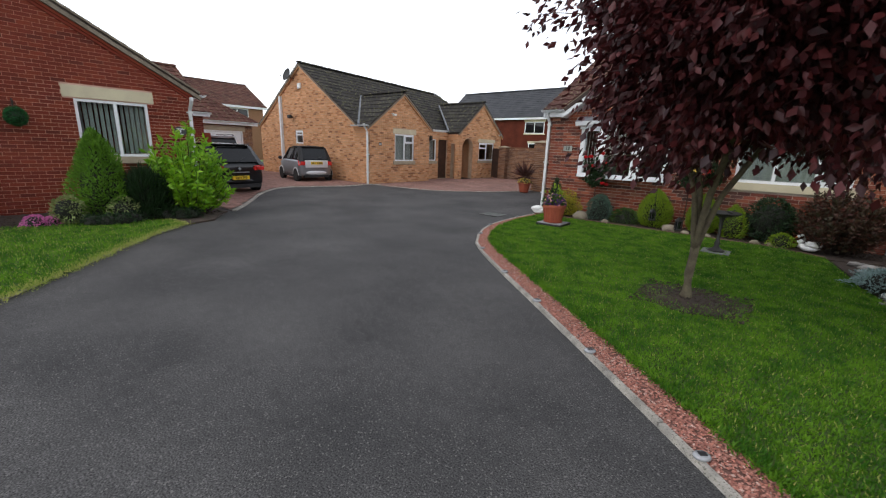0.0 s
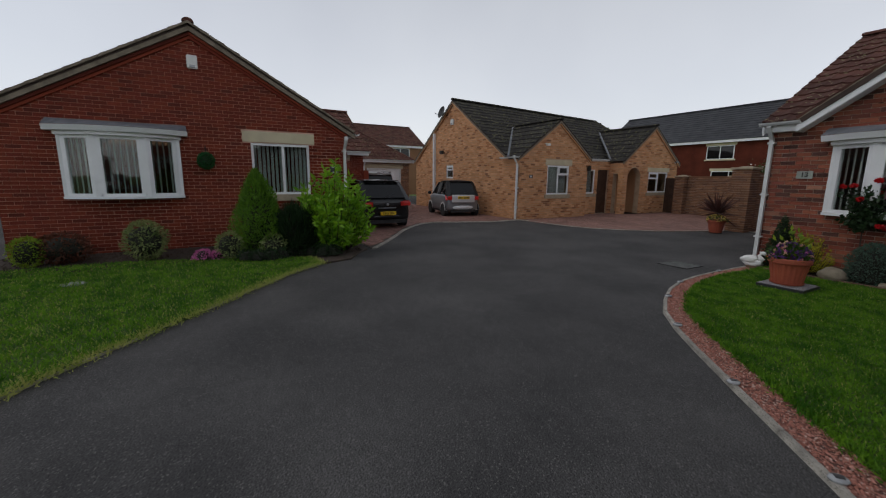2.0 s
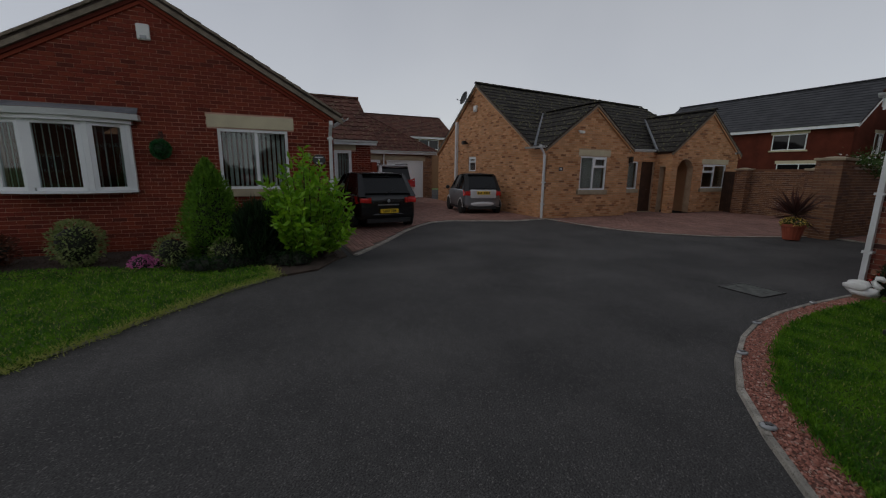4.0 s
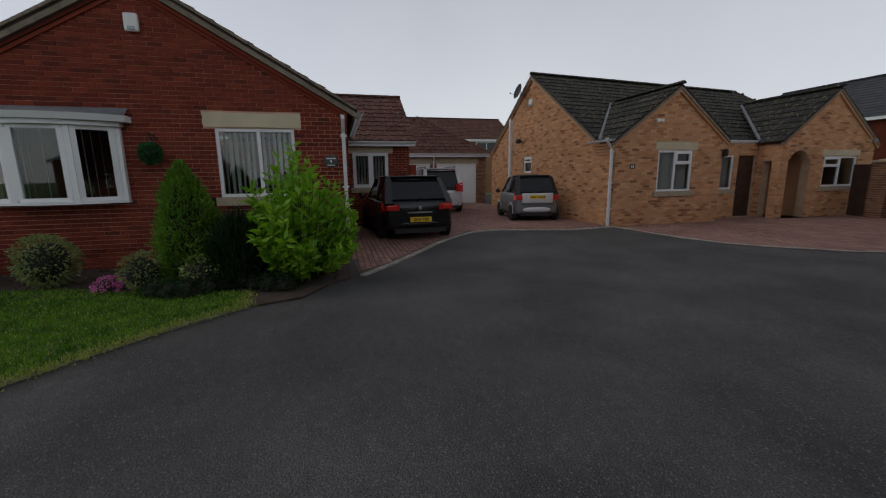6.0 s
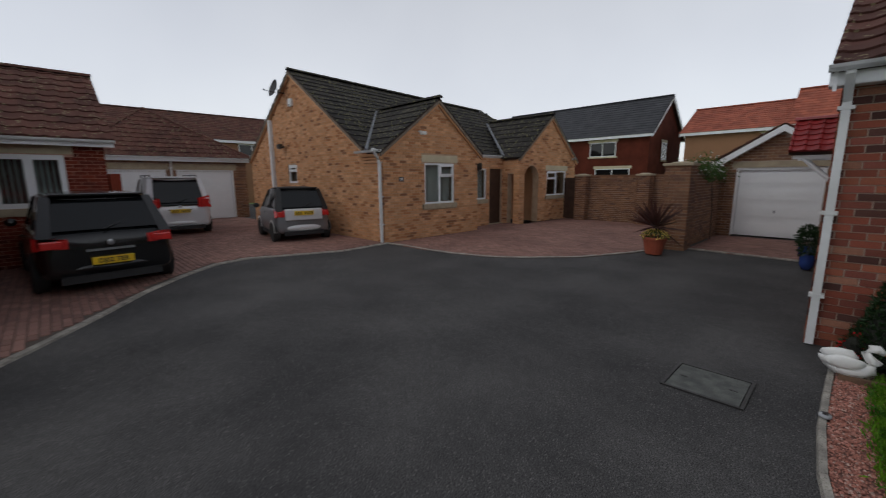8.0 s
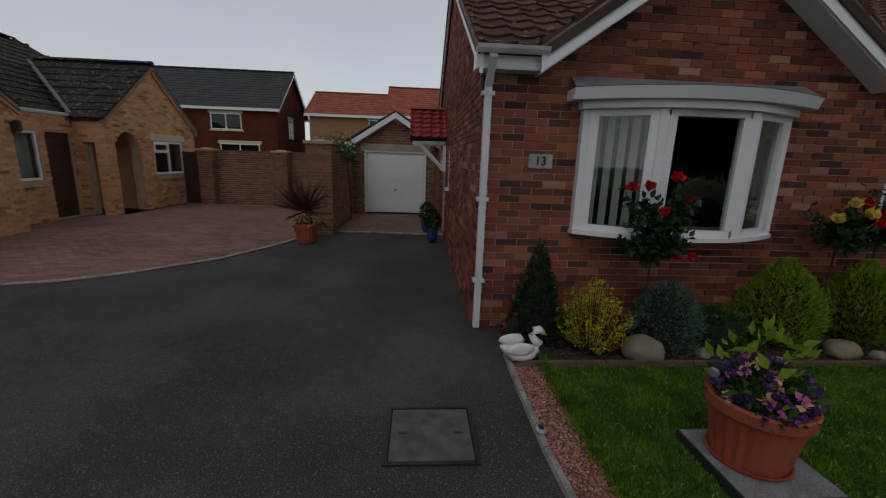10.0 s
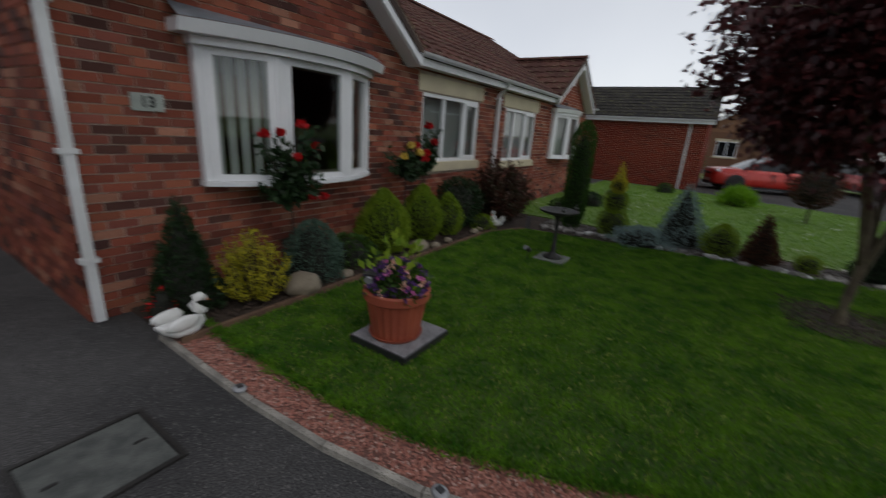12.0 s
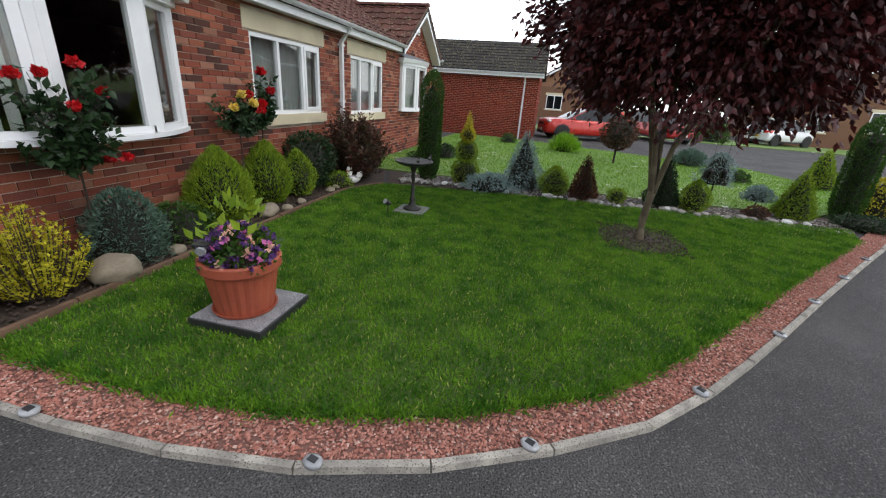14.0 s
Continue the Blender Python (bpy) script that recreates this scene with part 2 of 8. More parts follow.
def asphalt_of(name):
    m, n, l, bsdf = nodes_of(name)
    pos = n.new("ShaderNodeNewGeometry")
    def noi(scale, detail=4, stretch=None):
        t = n.new("ShaderNodeTexNoise")
        t.inputs["Scale"].default_value, t.inputs["Detail"].default_value = scale, detail
        l.new(pos.outputs["Position"], t.inputs["Vector"])
        return t
    patch, mid, grit = noi(0.8, 6), noi(11, 6), noi(105, 3)
    ramp = n.new("ShaderNodeValToRGB")
    ramp.color_ramp.elements[0].position, ramp.color_ramp.elements[0].color = 0.34, (0.041, 0.040, 0.040, 1)
    ramp.color_ramp.elements[1].position, ramp.color_ramp.elements[1].color = 0.70, (0.074, 0.0715, 0.070, 1)
    l.new(patch.outputs["Fac"], ramp.inputs["Fac"])
    mul = n.new("ShaderNodeMapRange")
    mul.inputs["From Min"].default_value, mul.inputs["From Max"].default_value = 0.3, 0.7
    mul.inputs["To Min"].default_value, mul.inputs["To Max"].default_value = 0.2, 1.95
    l.new(grit.outputs["Fac"], mul.inputs["Value"])
    m2 = n.new("ShaderNodeMapRange")
    m2.inputs["To Min"].default_value, m2.inputs["To Max"].default_value = 0.7, 1.3
    l.new(mid.outputs["Fac"], m2.inputs["Value"])
    mm = n.new("ShaderNodeMath")
    mm.operation = "MULTIPLY"
    l.new(mul.outputs[0], mm.inputs[0])
    l.new(m2.outputs[0], mm.inputs[1])
    hs = n.new("ShaderNodeHueSaturation")
    l.new(ramp.outputs[0], hs.inputs["Color"])
    l.new(mm.outputs[0], hs.inputs["Value"])
    vo = n.new("ShaderNodeTexVoronoi")
    vo.inputs["Scale"].default_value = 130
    l.new(pos.outputs["Position"], vo.inputs["Vector"])
    sep = n.new("ShaderNodeSeparateColor")
    l.new(vo.outputs["Color"], sep.inputs[0])
    lt = n.new("ShaderNodeMath")
    lt.operation = "LESS_THAN"
    lt.inputs[1].default_value = 0.035
    l.new(sep.outputs[0], lt.inputs[0])
    sm = n.new("ShaderNodeMix")
    sm.data_type = "RGBA"
    sm.inputs["B"].default_value = (0.14, 0.135, 0.127, 1)
    l.new(lt.outputs[0], sm.inputs["Factor"])
    l.new(hs.outputs[0], sm.inputs["A"])
    l.new(sm.outputs["Result"], bsdf.inputs["Base Color"])
    bsdf.inputs["Roughness"].default_value = 0.88
    bsdf.inputs["Specular IOR Level"].default_value = 0.25
    b = n.new("ShaderNodeBump")
    b.inputs["Strength"].default_value, b.inputs["Distance"].default_value = 0.6, 0.004
    l.new(grit.outputs["Fac"], b.inputs["Height"])
    l.new(b.outputs[0], bsdf.inputs["Normal"])
    return m


ASPHALT = asphalt_of("asphalt")
BRICK_RED = paint("red_brick", (0.175, 0.032, 0.018), (0.13, 0.024, 0.014), 0.88, 1.3, 70, 0.3, 0.5, pieces=0.16, spec=0.15,
                  piece_colours=[(0, (0.165, 0.030, 0.018)), (0.55, (0.215, 0.044, 0.023)), (0.88, (0.10, 0.022, 0.015))])
BRICK_FAR = paint("far_dark_red_brick", (0.12, 0.030, 0.018), (0.085, 0.022, 0.014), 0.9, 1.5, 30, 0.4, 0.4, spec=0.1)
BRICK_BUFF = paint("buff_brick", (0.56, 0.30, 0.155), (0.47, 0.24, 0.12), 0.88, 0.8, 60, 0.3, 0.5, pieces=0.14, spec=0.15,
                   piece_colours=[(0, (0.55, 0.285, 0.145)), (0.5, (0.62, 0.35, 0.195)), (0.84, (0.38, 0.165, 0.075)), (0.95, (0.20, 0.09, 0.055))])
BRICK_MULTI = paint("mixed_brick", (0.31, 0.12, 0.075), (0.22, 0.08, 0.055), 0.88, 1.2, 65, 0.45, 0.55, pieces=0.28, spec=0.15,
                    piece_colours=[(0, (0.22, 0.055, 0.034)), (0.30, (0.29, 0.092, 0.052)), (0.50, (0.13, 0.036, 0.027)), (0.66, (0.026, 0.018, 0.020)), (0.80, (0.33, 0.16, 0.105)), (0.90, (0.18, 0.052, 0.040))])
BRICK_BROWN = paint("brown_brick", (0.22, 0.11, 0.06), (0.16, 0.08, 0.045), 0.9, 1.2, 60, 0.3, 0.5, pieces=0.2,
                    piece_colours=[(0, (0.20, 0.10, 0.055)), (0.5, (0.27, 0.14, 0.075)), (0.8, (0.13, 0.065, 0.045))])
MORTAR = paint("mortar", (0.52, 0.43, 0.36), (0.40, 0.32, 0.26), 0.95, 4, 120, 0.25, 0.4)
MORTAR_RED = paint("mortar_in_red_wall", (0.62, 0.40, 0.31), (0.50, 0.30, 0.23), 0.95, 4, 120, 0.25, 0.4)
MORTAR_BUFF = paint("mortar_in_buff_wall", (0.52, 0.37, 0.25), (0.42, 0.28, 0.18), 0.95, 4, 120, 0.25, 0.4)
ROOF_BOARD = paint("dark_roofing_board", (0.07, 0.045, 0.035), (0.045, 0.03, 0.025), 0.9, 3, 60, 0.2, 0.2)
VERGE = paint("lichened_verge_mortar", (0.25, 0.205, 0.155), (0.16, 0.13, 0.095), 0.95, 6, 90, 0.35, 0.5)
STONE = paint("cream_cast_stone", (0.60, 0.53, 0.36), (0.52, 0.45, 0.31), 0.85, 3, 110, 0.12, 0.25)
STONE_GREY = paint("weathered_cast_stone", (0.42, 0.35, 0.24), (0.33, 0.27, 0.19), 0.88, 5, 90, 0.2, 0.3)
WHITE = paint("white_upvc", (0.80, 0.81, 0.82), (0.76, 0.77, 0.78), 0.32, 2, 30, 0.03, 0.0)
WHITE_DULL = paint("white_gutter_plastic", (0.72, 0.73, 0.73), (0.62, 0.63, 0.62), 0.45, 4, 25, 0.06, 0.0)
LEAD = paint("lead_sheet", (0.20, 0.21, 0.23), (0.13, 0.14, 0.155), 0.6, 5, 50, 0.2, 0.2)
TILE_BROWN = paint("brown_concrete_tile", (0.115, 0.048, 0.036), (0.075, 0.034, 0.027), 0.85, 1.5, 90, 0.3, 0.4, pieces=0.2, spec=0.2, spots=((0.20, 0.17, 0.10), 26, 0.05))
TILE_GREY = paint("grey_concrete_tile", (0.040, 0.036, 0.032), (0.028, 0.026, 0.024), 0.9, 1.2, 90, 0.3, 0.4, pieces=0.2, spec=0.2, spots=((0.16, 0.15, 0.08), 22, 0.08))
TILE_RED = paint("red_clay_tile", (0.36, 0.10, 0.055), (0.27, 0.07, 0.04), 0.8, 1.5, 70, 0.25, 0.3, pieces=0.2)
TILE_GLOSSY_RED = paint("glazed_red_tile", (0.30, 0.025, 0.025), (0.22, 0.02, 0.02), 0.4, 3, 40, 0.15, 0.1, pieces=0.15)
SLATE = paint("dark_slate", (0.045, 0.047, 0.052), (0.03, 0.031, 0.036), 0.6, 1.5, 60, 0.2, 0.2, pieces=0.12)
GLASS = glass_of("window_glass")
CAR_GLASS = glass_of("dark_car_glass", (0.008, 0.009, 0.01), False)
NET = paint("pale_net_curtain", (0.44, 0.45, 0.44), (0.36, 0.37, 0.37), 0.9, 3, 140, 0.18, 0.2)
BLIND = paint("off_white_blind", (0.72, 0.72, 0.69), (0.62, 0.62, 0.60), 0.8, 4, 50, 0.08, 0.0)
ROOM = paint("room_plaster", (0.35, 0.32, 0.28), (0.30, 0.27, 0.24), 0.9, 2, 20, 0.05, 0.0)
WOOD_DARK = paint("dark_stained_wood", (0.060, 0.026, 0.014), (0.04, 0.018, 0.01), 0.6, 5, 80, 0.3, 0.3)
FENCE_WOOD = paint("weathered_fence_wood", (0.17, 0.10, 0.06), (0.12, 0.07, 0.045), 0.85, 4, 90, 0.3, 0.4)
BLOCK = paint("block_paving", (0.27, 0.145, 0.115), (0.20, 0.105, 0.085), 0.88, 0.7, 90, 0.3, 0.5, pieces=0.22)
SAND = paint("jointing_sand", (0.10, 0.075, 0.06), (0.07, 0.055, 0.045), 0.95, 4, 150, 0.3, 0.4)
KERB = paint("concrete_edging", (0.40, 0.37, 0.32), (0.23, 0.215, 0.19), 0.9, 7, 130, 0.35, 0.6, pieces=0.14, spots=((0.15, 0.14, 0.11), 170, 0.10))
CONCRETE = paint("old_concrete", (0.24, 0.25, 0.23), (0.15, 0.16, 0.14), 0.9, 7, 100, 0.35, 0.5)
SOIL = paint("bark_and_soil", (0.060, 0.040, 0.028), (0.038, 0.026, 0.019), 0.95, 6, 70, 0.5, 0.9)
TURF = paint("turf_underlay", (0.060, 0.105, 0.014), (0.04, 0.075, 0.011), 0.9, 1.2, 150, 0.5, 0.9)
FAR_TURF = paint("far_turf", (0.11, 0.20, 0.035), (0.14, 0.21, 0.05), 0.9, 0.5, 90, 0.5, 0.6, spots=((0.5, 0.5, 0.42), 9, 0.02))
GRAVEL = paint("pink_gravel", (0.38, 0.16, 0.125), (0.33, 0.14, 0.105), 0.85, 8, 120, 0.2, 0.3, pieces=0.3,
               piece_colours=[(0, (0.36, 0.145, 0.105)), (0.4, (0.44, 0.215, 0.165)), (0.7, (0.25, 0.095, 0.07)), (0.9, (0.50, 0.37, 0.31))])
GRAVEL_BED = paint("gravel_bed", (0.20, 0.10, 0.08), (0.14, 0.07, 0.055), 0.95, 10, 130, 0.4, 0.8)

# ---- walls, roofs, windows ----
def top_of(prof, u):
    for (a, za), (b, zb) in zip(prof, prof[1:]):
        if a - 1e-6 <= u <= b + 1e-6:
            return za + (zb - za) * (u - a) / max(b - a, 1e-6)
    return prof[0][1] if u < prof[0][0] else prof[-1][1]


def wall(name, F, prof, openings, mortar, thick=0.28, label=""):
    """The body of a wall behind its bricks. prof: the top line as (u, z); openings: (u0, u1, z0, z1)."""
    cuts = sorted({round(u, 4) for u, _ in prof} | {round(c, 4) for o in openings for c in o[:2]})
    bm = bmesh.new()
    for a, b in zip(cuts, cuts[1:]):
        if b - a < 0.002:
            continue
        mid = (a + b) / 2
        a0, b0 = a, b
        a, b = (a + 0.014 if a == cuts[0] else a), (b - 0.014 if b == cuts[-1] else b)
        spans, z = [], -0.15
        for o in sorted((o for o in openings if o[0] < mid < o[1]), key=lambda o: o[2]):
            if o[2] > z:
                spans.append((z, o[2]))
            z = max(z, o[3])
        spans.append((z, None))
        for z0, z1 in spans:
            t0, t1 = (z1, z1) if z1 is not None else (top_of(prof, a + 1e-5), top_of(prof, b - 1e-5))
            if min(t0, t1) <= z0:
                continue
            vs = [bm.verts.new(F(*p)) for p in ((a, -thick, z0), (b, -thick, z0), (b, -0.012, z0), (a, -0.012, z0), (a, -thick, t0), (b, -thick, t1), (b, -0.012, t1), (a, -0.012, t0))]
            for f in ((3, 2, 1, 0), (4, 5, 6, 7), (0, 1, 5, 4), (1, 2, 6, 5), (2, 3, 7, 6), (3, 0, 4, 7)):
                bm.faces.new([vs[i] for i in f])
    return part(name, bm, mortar, None, label, "structure")


def brickwork(F, prof, openings, material, parent, near=None, base=0.0, depth=0.012):
    """Stretcher bond in front of a wall: bricks in the stretch near are objects, the others one mesh."""
    us, ue = prof[0][0], prof[-1][0]
    zmax = max(z for _, z in prof)
    V, Fa, singles = [], [], []
    quad = ((0, 1, 5, 4), (1, 2, 6, 5), (3, 0, 4, 7), (4, 5, 6, 7), (3, 2, 1, 0))
    row, z = 0, base
    while z < zmax:
        u = us - 0.225 + (0.1125 if row % 2 else 0)
        while u < ue:
            segs = [(max(u, us), min(u + 0.215, ue))]
            for o in openings:
                if o[2] < z + 0.06 and o[3] > z + 0.012:
                    nxt = []
                    for a, b in segs:
                        if o[1] <= a or o[0] >= b:
                            nxt.append((a, b))
                        else:
                            if o[0] - a > 0.02:
                                nxt.append((a, o[0]))
                            if b - o[1] > 0.02:
                                nxt.append((o[1], b))
                    segs = nxt
            for a, b in segs:
                if b - a < 0.025 or z + 0.05 > min(top_of(prof, a), top_of(prof, b)):
                    continue
                out = float(rng.uniform(-0.0015, 0.0015))
                if near and len(singles) < 300 and b - a > 0.214 and near[0] < a < near[1] and near[2] < z < near[3]:
                    singles.append((a, z, out))
                    continue
                k = len(V)
                V += [F(a, -depth - 0.004, z), F(b, -depth - 0.004, z), F(b, -depth - 0.004, z + 0.065), F(a, -depth - 0.004, z + 0.065)]
                V += [F(a, out, z), F(b, out, z), F(b, out, z + 0.065), F(a, out, z + 0.065)]
                Fa += [tuple(k + i for i in q) for q in ((4, 5, 6, 7), (0, 1, 5, 4), (1, 2, 6, 5), (2, 3, 7, 6), (3, 0, 4, 7))]
            u += 0.225
        z += 0.075
        row += 1
    raw("bricks", V, Fa, material, parent, kind="stuff")
    if singles:
        me = bpy.data.meshes.new("brick")
        d = -depth - 0.004
        vs = [(0.0, d, 0), (0.215, d, 0), (0.215, d, 0.065), (0, d, 0.065), (0.001, 0, 0.001), (0.214, 0, 0.001), (0.214, 0, 0.064), (0.001, 0, 0.064)]
        o0 = Vector(F(0, 0, 0))
        vs = [Vector(F(*p)) - o0 for p in vs]
        me.from_pydata(vs, [], [(4, 5, 6, 7), (0, 1, 5, 4), (1, 2, 6, 5), (2, 3, 7, 6), (3, 0, 4, 7)])
        me.materials.append(material)
        for a, z, out in singles:
            b = new("brick", me)
            b.location = F(a, out, z)
            b.parent = parent


def house_wall(name, F, prof, openings, brick, mortar, near=None, label=""):
    w = wall(name, F, prof, openings, mortar, label=label)
    brickwork(F, prof, openings, brick, w, near)
    return w


def slope(name, corners, material, style="flat", gauge=0.32, width=0.30, label=""):
    """A roof slope: a boarded slab and its tiles. The first two corners are the eave."""
    P = [Vector(c) for c in corners]
    e = (P[1] - P[0]).normalized()
    nrm = e.cross(P[2] - P[0]).normalized()
    if nrm.z < 0:
        nrm = -nrm
    s = nrm.cross(e)
    if s.z < 0:
        s = -s
    flat = [((p - P[0]).dot(e), (p - P[0]).dot(s)) for p in P]
    bm = bmesh.new()
    top = [bm.verts.new(p - nrm * 0.01) for p in P]
    low = [bm.verts.new(p - nrm * 0.09) for p in P]
    bm.faces.new(top)
    bm.faces.new(low[::-1])
    for i in range(len(P)):
        j = (i + 1) % len(P)
        bm.faces.new((top[i], low[i], low[j], top[j]))
    slab = part(name, bm, ROOF_BOARD, None, label, "structure")
    V, Fa = [], []
    b, bmax = 0.0, max(q[1] for q in flat)
    prof = [(0, 0.0), (0.12, 0.0), (0.3, 0.0), (1.0, 0.0)] if style == "flat" else [(0, 0.022), (0.14, 0.026), (0.30, 0.006), (0.62, 0.0), (0.86, 0.012), (1.0, 0.022)]
    row = 0
    while b < bmax - 0.05:
        mid = min(b + gauge * 0.5, bmax - 0.01)
        xs = []
        for i in range(len(flat)):
            (a0, b0), (a1, b1) = flat[i], flat[(i + 1) % len(flat)]
            if (b0 - mid) * (b1 - mid) < 0:
                xs.append(a0 + (a1 - a0) * (mid - b0) / (b1 - b0))
        if len(xs) >= 2:
            lo, hi = min(xs), max(xs)
            a = lo - (width / 2 if (row % 2 and style == "flat") else 0)
            b2 = min(b + gauge + 0.03, bmax)
            while a < hi - 0.02:
                a0, a1 = max(a, lo), min(a + width - 0.004, hi)
                if a1 - a0 > 0.03:
                    k, j = len(V), float(rng.uniform(-0.003, 0.003))
                    for t, h in prof:
                        q = P[0] + e * (a0 + (a1 - a0) * t)
                        V += [q + s * (b - 0.02) + nrm * (0.034 + h + j), q + s * b2 + nrm * (0.006 + h), q + s * (b - 0.02) + nrm * (0.0 + j)]
                    for i in range(len(prof) - 1):
                        c = k + 3 * i
                        Fa += [(c, c + 3, c + 4, c + 1), (c + 2, c + 5, c + 3, c)]
                    c = k + 3 * (len(prof) - 1)
                    Fa += [(k + 2, k, k + 1), (c, c + 2, c + 1)]
                a += width
        b += gauge
        row += 1
    raw("tiles", V, Fa, material, slab, kind="stuff")
    return slab


def ridge(a, b, material, parent=None, r=0.11, name="ridge_tiles"):
    a, b = Vector(a), Vector(b)
    n = max(1, round((b - a).length / 0.45))
    V, Fa = [], []
    d = (b - a) / n
    side = d.cross(Vector((0, 0, 1))).normalized()
    for i in range(n):
        k = len(V)
        for t, rr in ((0.0, r), (1.02, r * 0.93)):
            for g in range(7):
                an = math.pi * g / 6
                V.append(a + d * (i + t) + side * rr * math.cos(an) + Vector((0, 0, rr * 0.75 * math.sin(an) - 0.02)))
        Fa += [(k + g, k + g + 1, k + g + 8, k + g + 7) for g in range(6)]
        Fa.append(tuple(k + g for g in range(7)))
    return raw(name, V, Fa, material, parent, kind="stuff")


WINDOWS = [0]


def net_curtain(F, u0, u1, z0, z1, v, w):
    """A gathered sheet of pale net across a window."""
    n = int((u1 - u0) / 0.02)
    V = []
    for i in range(n + 1):
        u = u0 + (u1 - u0) * i / n
        d = 0.012 * math.sin(i * 1.15) + 0.006 * math.sin(i * 0.37)
        V += [F(u, v + d, z0), F(u, v + d * 0.6, z1)]
    raw("net_curtain", V, [(2 * i, 2 * i + 2, 2 * i + 3, 2 * i + 1) for i in range(n)], NET, w, "pale grey net curtain", smooth=True)


def window(F, u0, u1, z0, z1, lights, sill="white", lintel=None, blinds=True, label="", back=0.09, transoms=(), net=False):
    """A casement window: frame, sashes, panes, sill and what hangs behind. lights: shares of the width; lintel: (u0, u1, z0, z1)."""
    WINDOWS[0] += 1
    w = thing("window_%d" % WINDOWS[0], label or "white plastic casement window with closed vertical blinds", "window", kind="structure")
    fr = 0.055
    bm = bmesh.new()
    v0, v1 = -back, -back + 0.065
    fbox(bm, F, u0, u1, v0, v1, z0, z0 + fr)
    fbox(bm, F, u0, u1, v0, v1, z1 - fr, z1)
    fbox(bm, F, u0, u0 + fr, v0, v1, z0 + fr, z1 - fr)
    fbox(bm, F, u1 - fr, u1, v0, v1, z0 + fr, z1 - fr)
    tot = sum(abs(x) for x in lights)
    edges, acc = [u0], u0
    for x in lights:
        acc += (u1 - u0) * abs(x) / tot
        edges.append(acc)
    for c in edges[1:-1]:
        fbox(bm, F, c - fr / 2, c + fr / 2, v0, v1 + 0.002, z0 + fr, z1 - fr)
    part("window_frame", bm, WHITE, w)
    for i, (a, b) in enumerate(zip(edges, edges[1:])):
        a += fr if i == 0 else fr / 2
        b -= fr if i == len(lights) - 1 else fr / 2
        zs = [(z0 + fr, z1 - fr)]
        if i in transoms:
            zt = z1 - fr - (z1 - z0) * 0.27
            zs = [(z0 + fr, zt - 0.02), (zt + 0.02, z1 - fr)]
            bm = bmesh.new()
            fbox(bm, F, a, b, v0, v1 + 0.002, zt - 0.02, zt + 0.02)
            part("transom", bm, WHITE, w)
        for k, (za, zb) in enumerate(zs):
            s = 0.045 if (lights[i] < 0 or k) else 0.012
            if lights[i] < 0 or k:
                bm = bmesh.new()
                fbox(bm, F, a, b, v1 - 0.03, v1 + 0.018, za, za + s)
                fbox(bm, F, a, b, v1 - 0.03, v1 + 0.018, zb - s, zb)
                fbox(bm, F, a, a + s, v1 - 0.03, v1 + 0.018, za + s, zb - s)
                fbox(bm, F, b - s, b, v1 - 0.03, v1 + 0.018, za + s, zb - s)
                part("sash", bm, WHITE, w)
            bm = bmesh.new()
            fbox(bm, F, a + s, b - s, v0 + 0.025, v0 + 0.031, za + s, zb - s)
            p = part("pane", bm, GLASS, w)
            p.visible_shadow = False
    if sill:
        bm = bmesh.new()
        if sill == "white":
            fbox(bm, F, u0 - 0.05, u1 + 0.05, -back + 0.02, 0.05, z0 - 0.035, z0 - 0.002)
        else:
            fbox(bm, F, u0 - 0.08, u1 + 0.08, -back, 0.045, z0 - 0.15, z0 - 0.002)
        part("window_sill", bm, WHITE if sill == "white" else STONE_GREY if sill == "grey" else STONE, w)
    if lintel:
        bm = bmesh.new()
        fbox(bm, F, lintel[0], lintel[1], -0.05, 0.004, lintel[2], lintel[3])
        part("lintel", bm, STONE, w, "cream cast stone lintel")
    if net:
        net_curtain(F, u0 + 0.06, u1 - 0.06, z0 + 0.05, z1 - 0.05, -back - 0.07, w)
    elif blinds:
        n = max(3, int((u1 - u0) / 0.1))
        V, Fa = [], []
        for i in range(n):
            u = u0 + 0.05 + (u1 - u0 - 0.1) * (i + 0.5) / n
            k, t = len(V), 0.6 + 0.35 * float(rng.random())
            du, dv = 0.040 * math.cos(t), 0.040 * math.sin(t)
            for z in (z0 + 0.06, z1 - 0.05):
                V += [F(u - du, -back - 0.10 - dv, z), F(u + du, -back - 0.10 + dv, z), F(u + du, -back - 0.102 + dv, z), F(u - du, -back - 0.102 - dv, z)]
            Fa += [(k, k + 1, k + 5, k + 4), (k + 1, k + 2, k + 6, k + 5), (k + 2, k + 3, k + 7, k + 6), (k + 3, k, k + 4, k + 7)]
        raw("blind", V, Fa, BLIND, w, "off-white vertical blind slats")
    return w


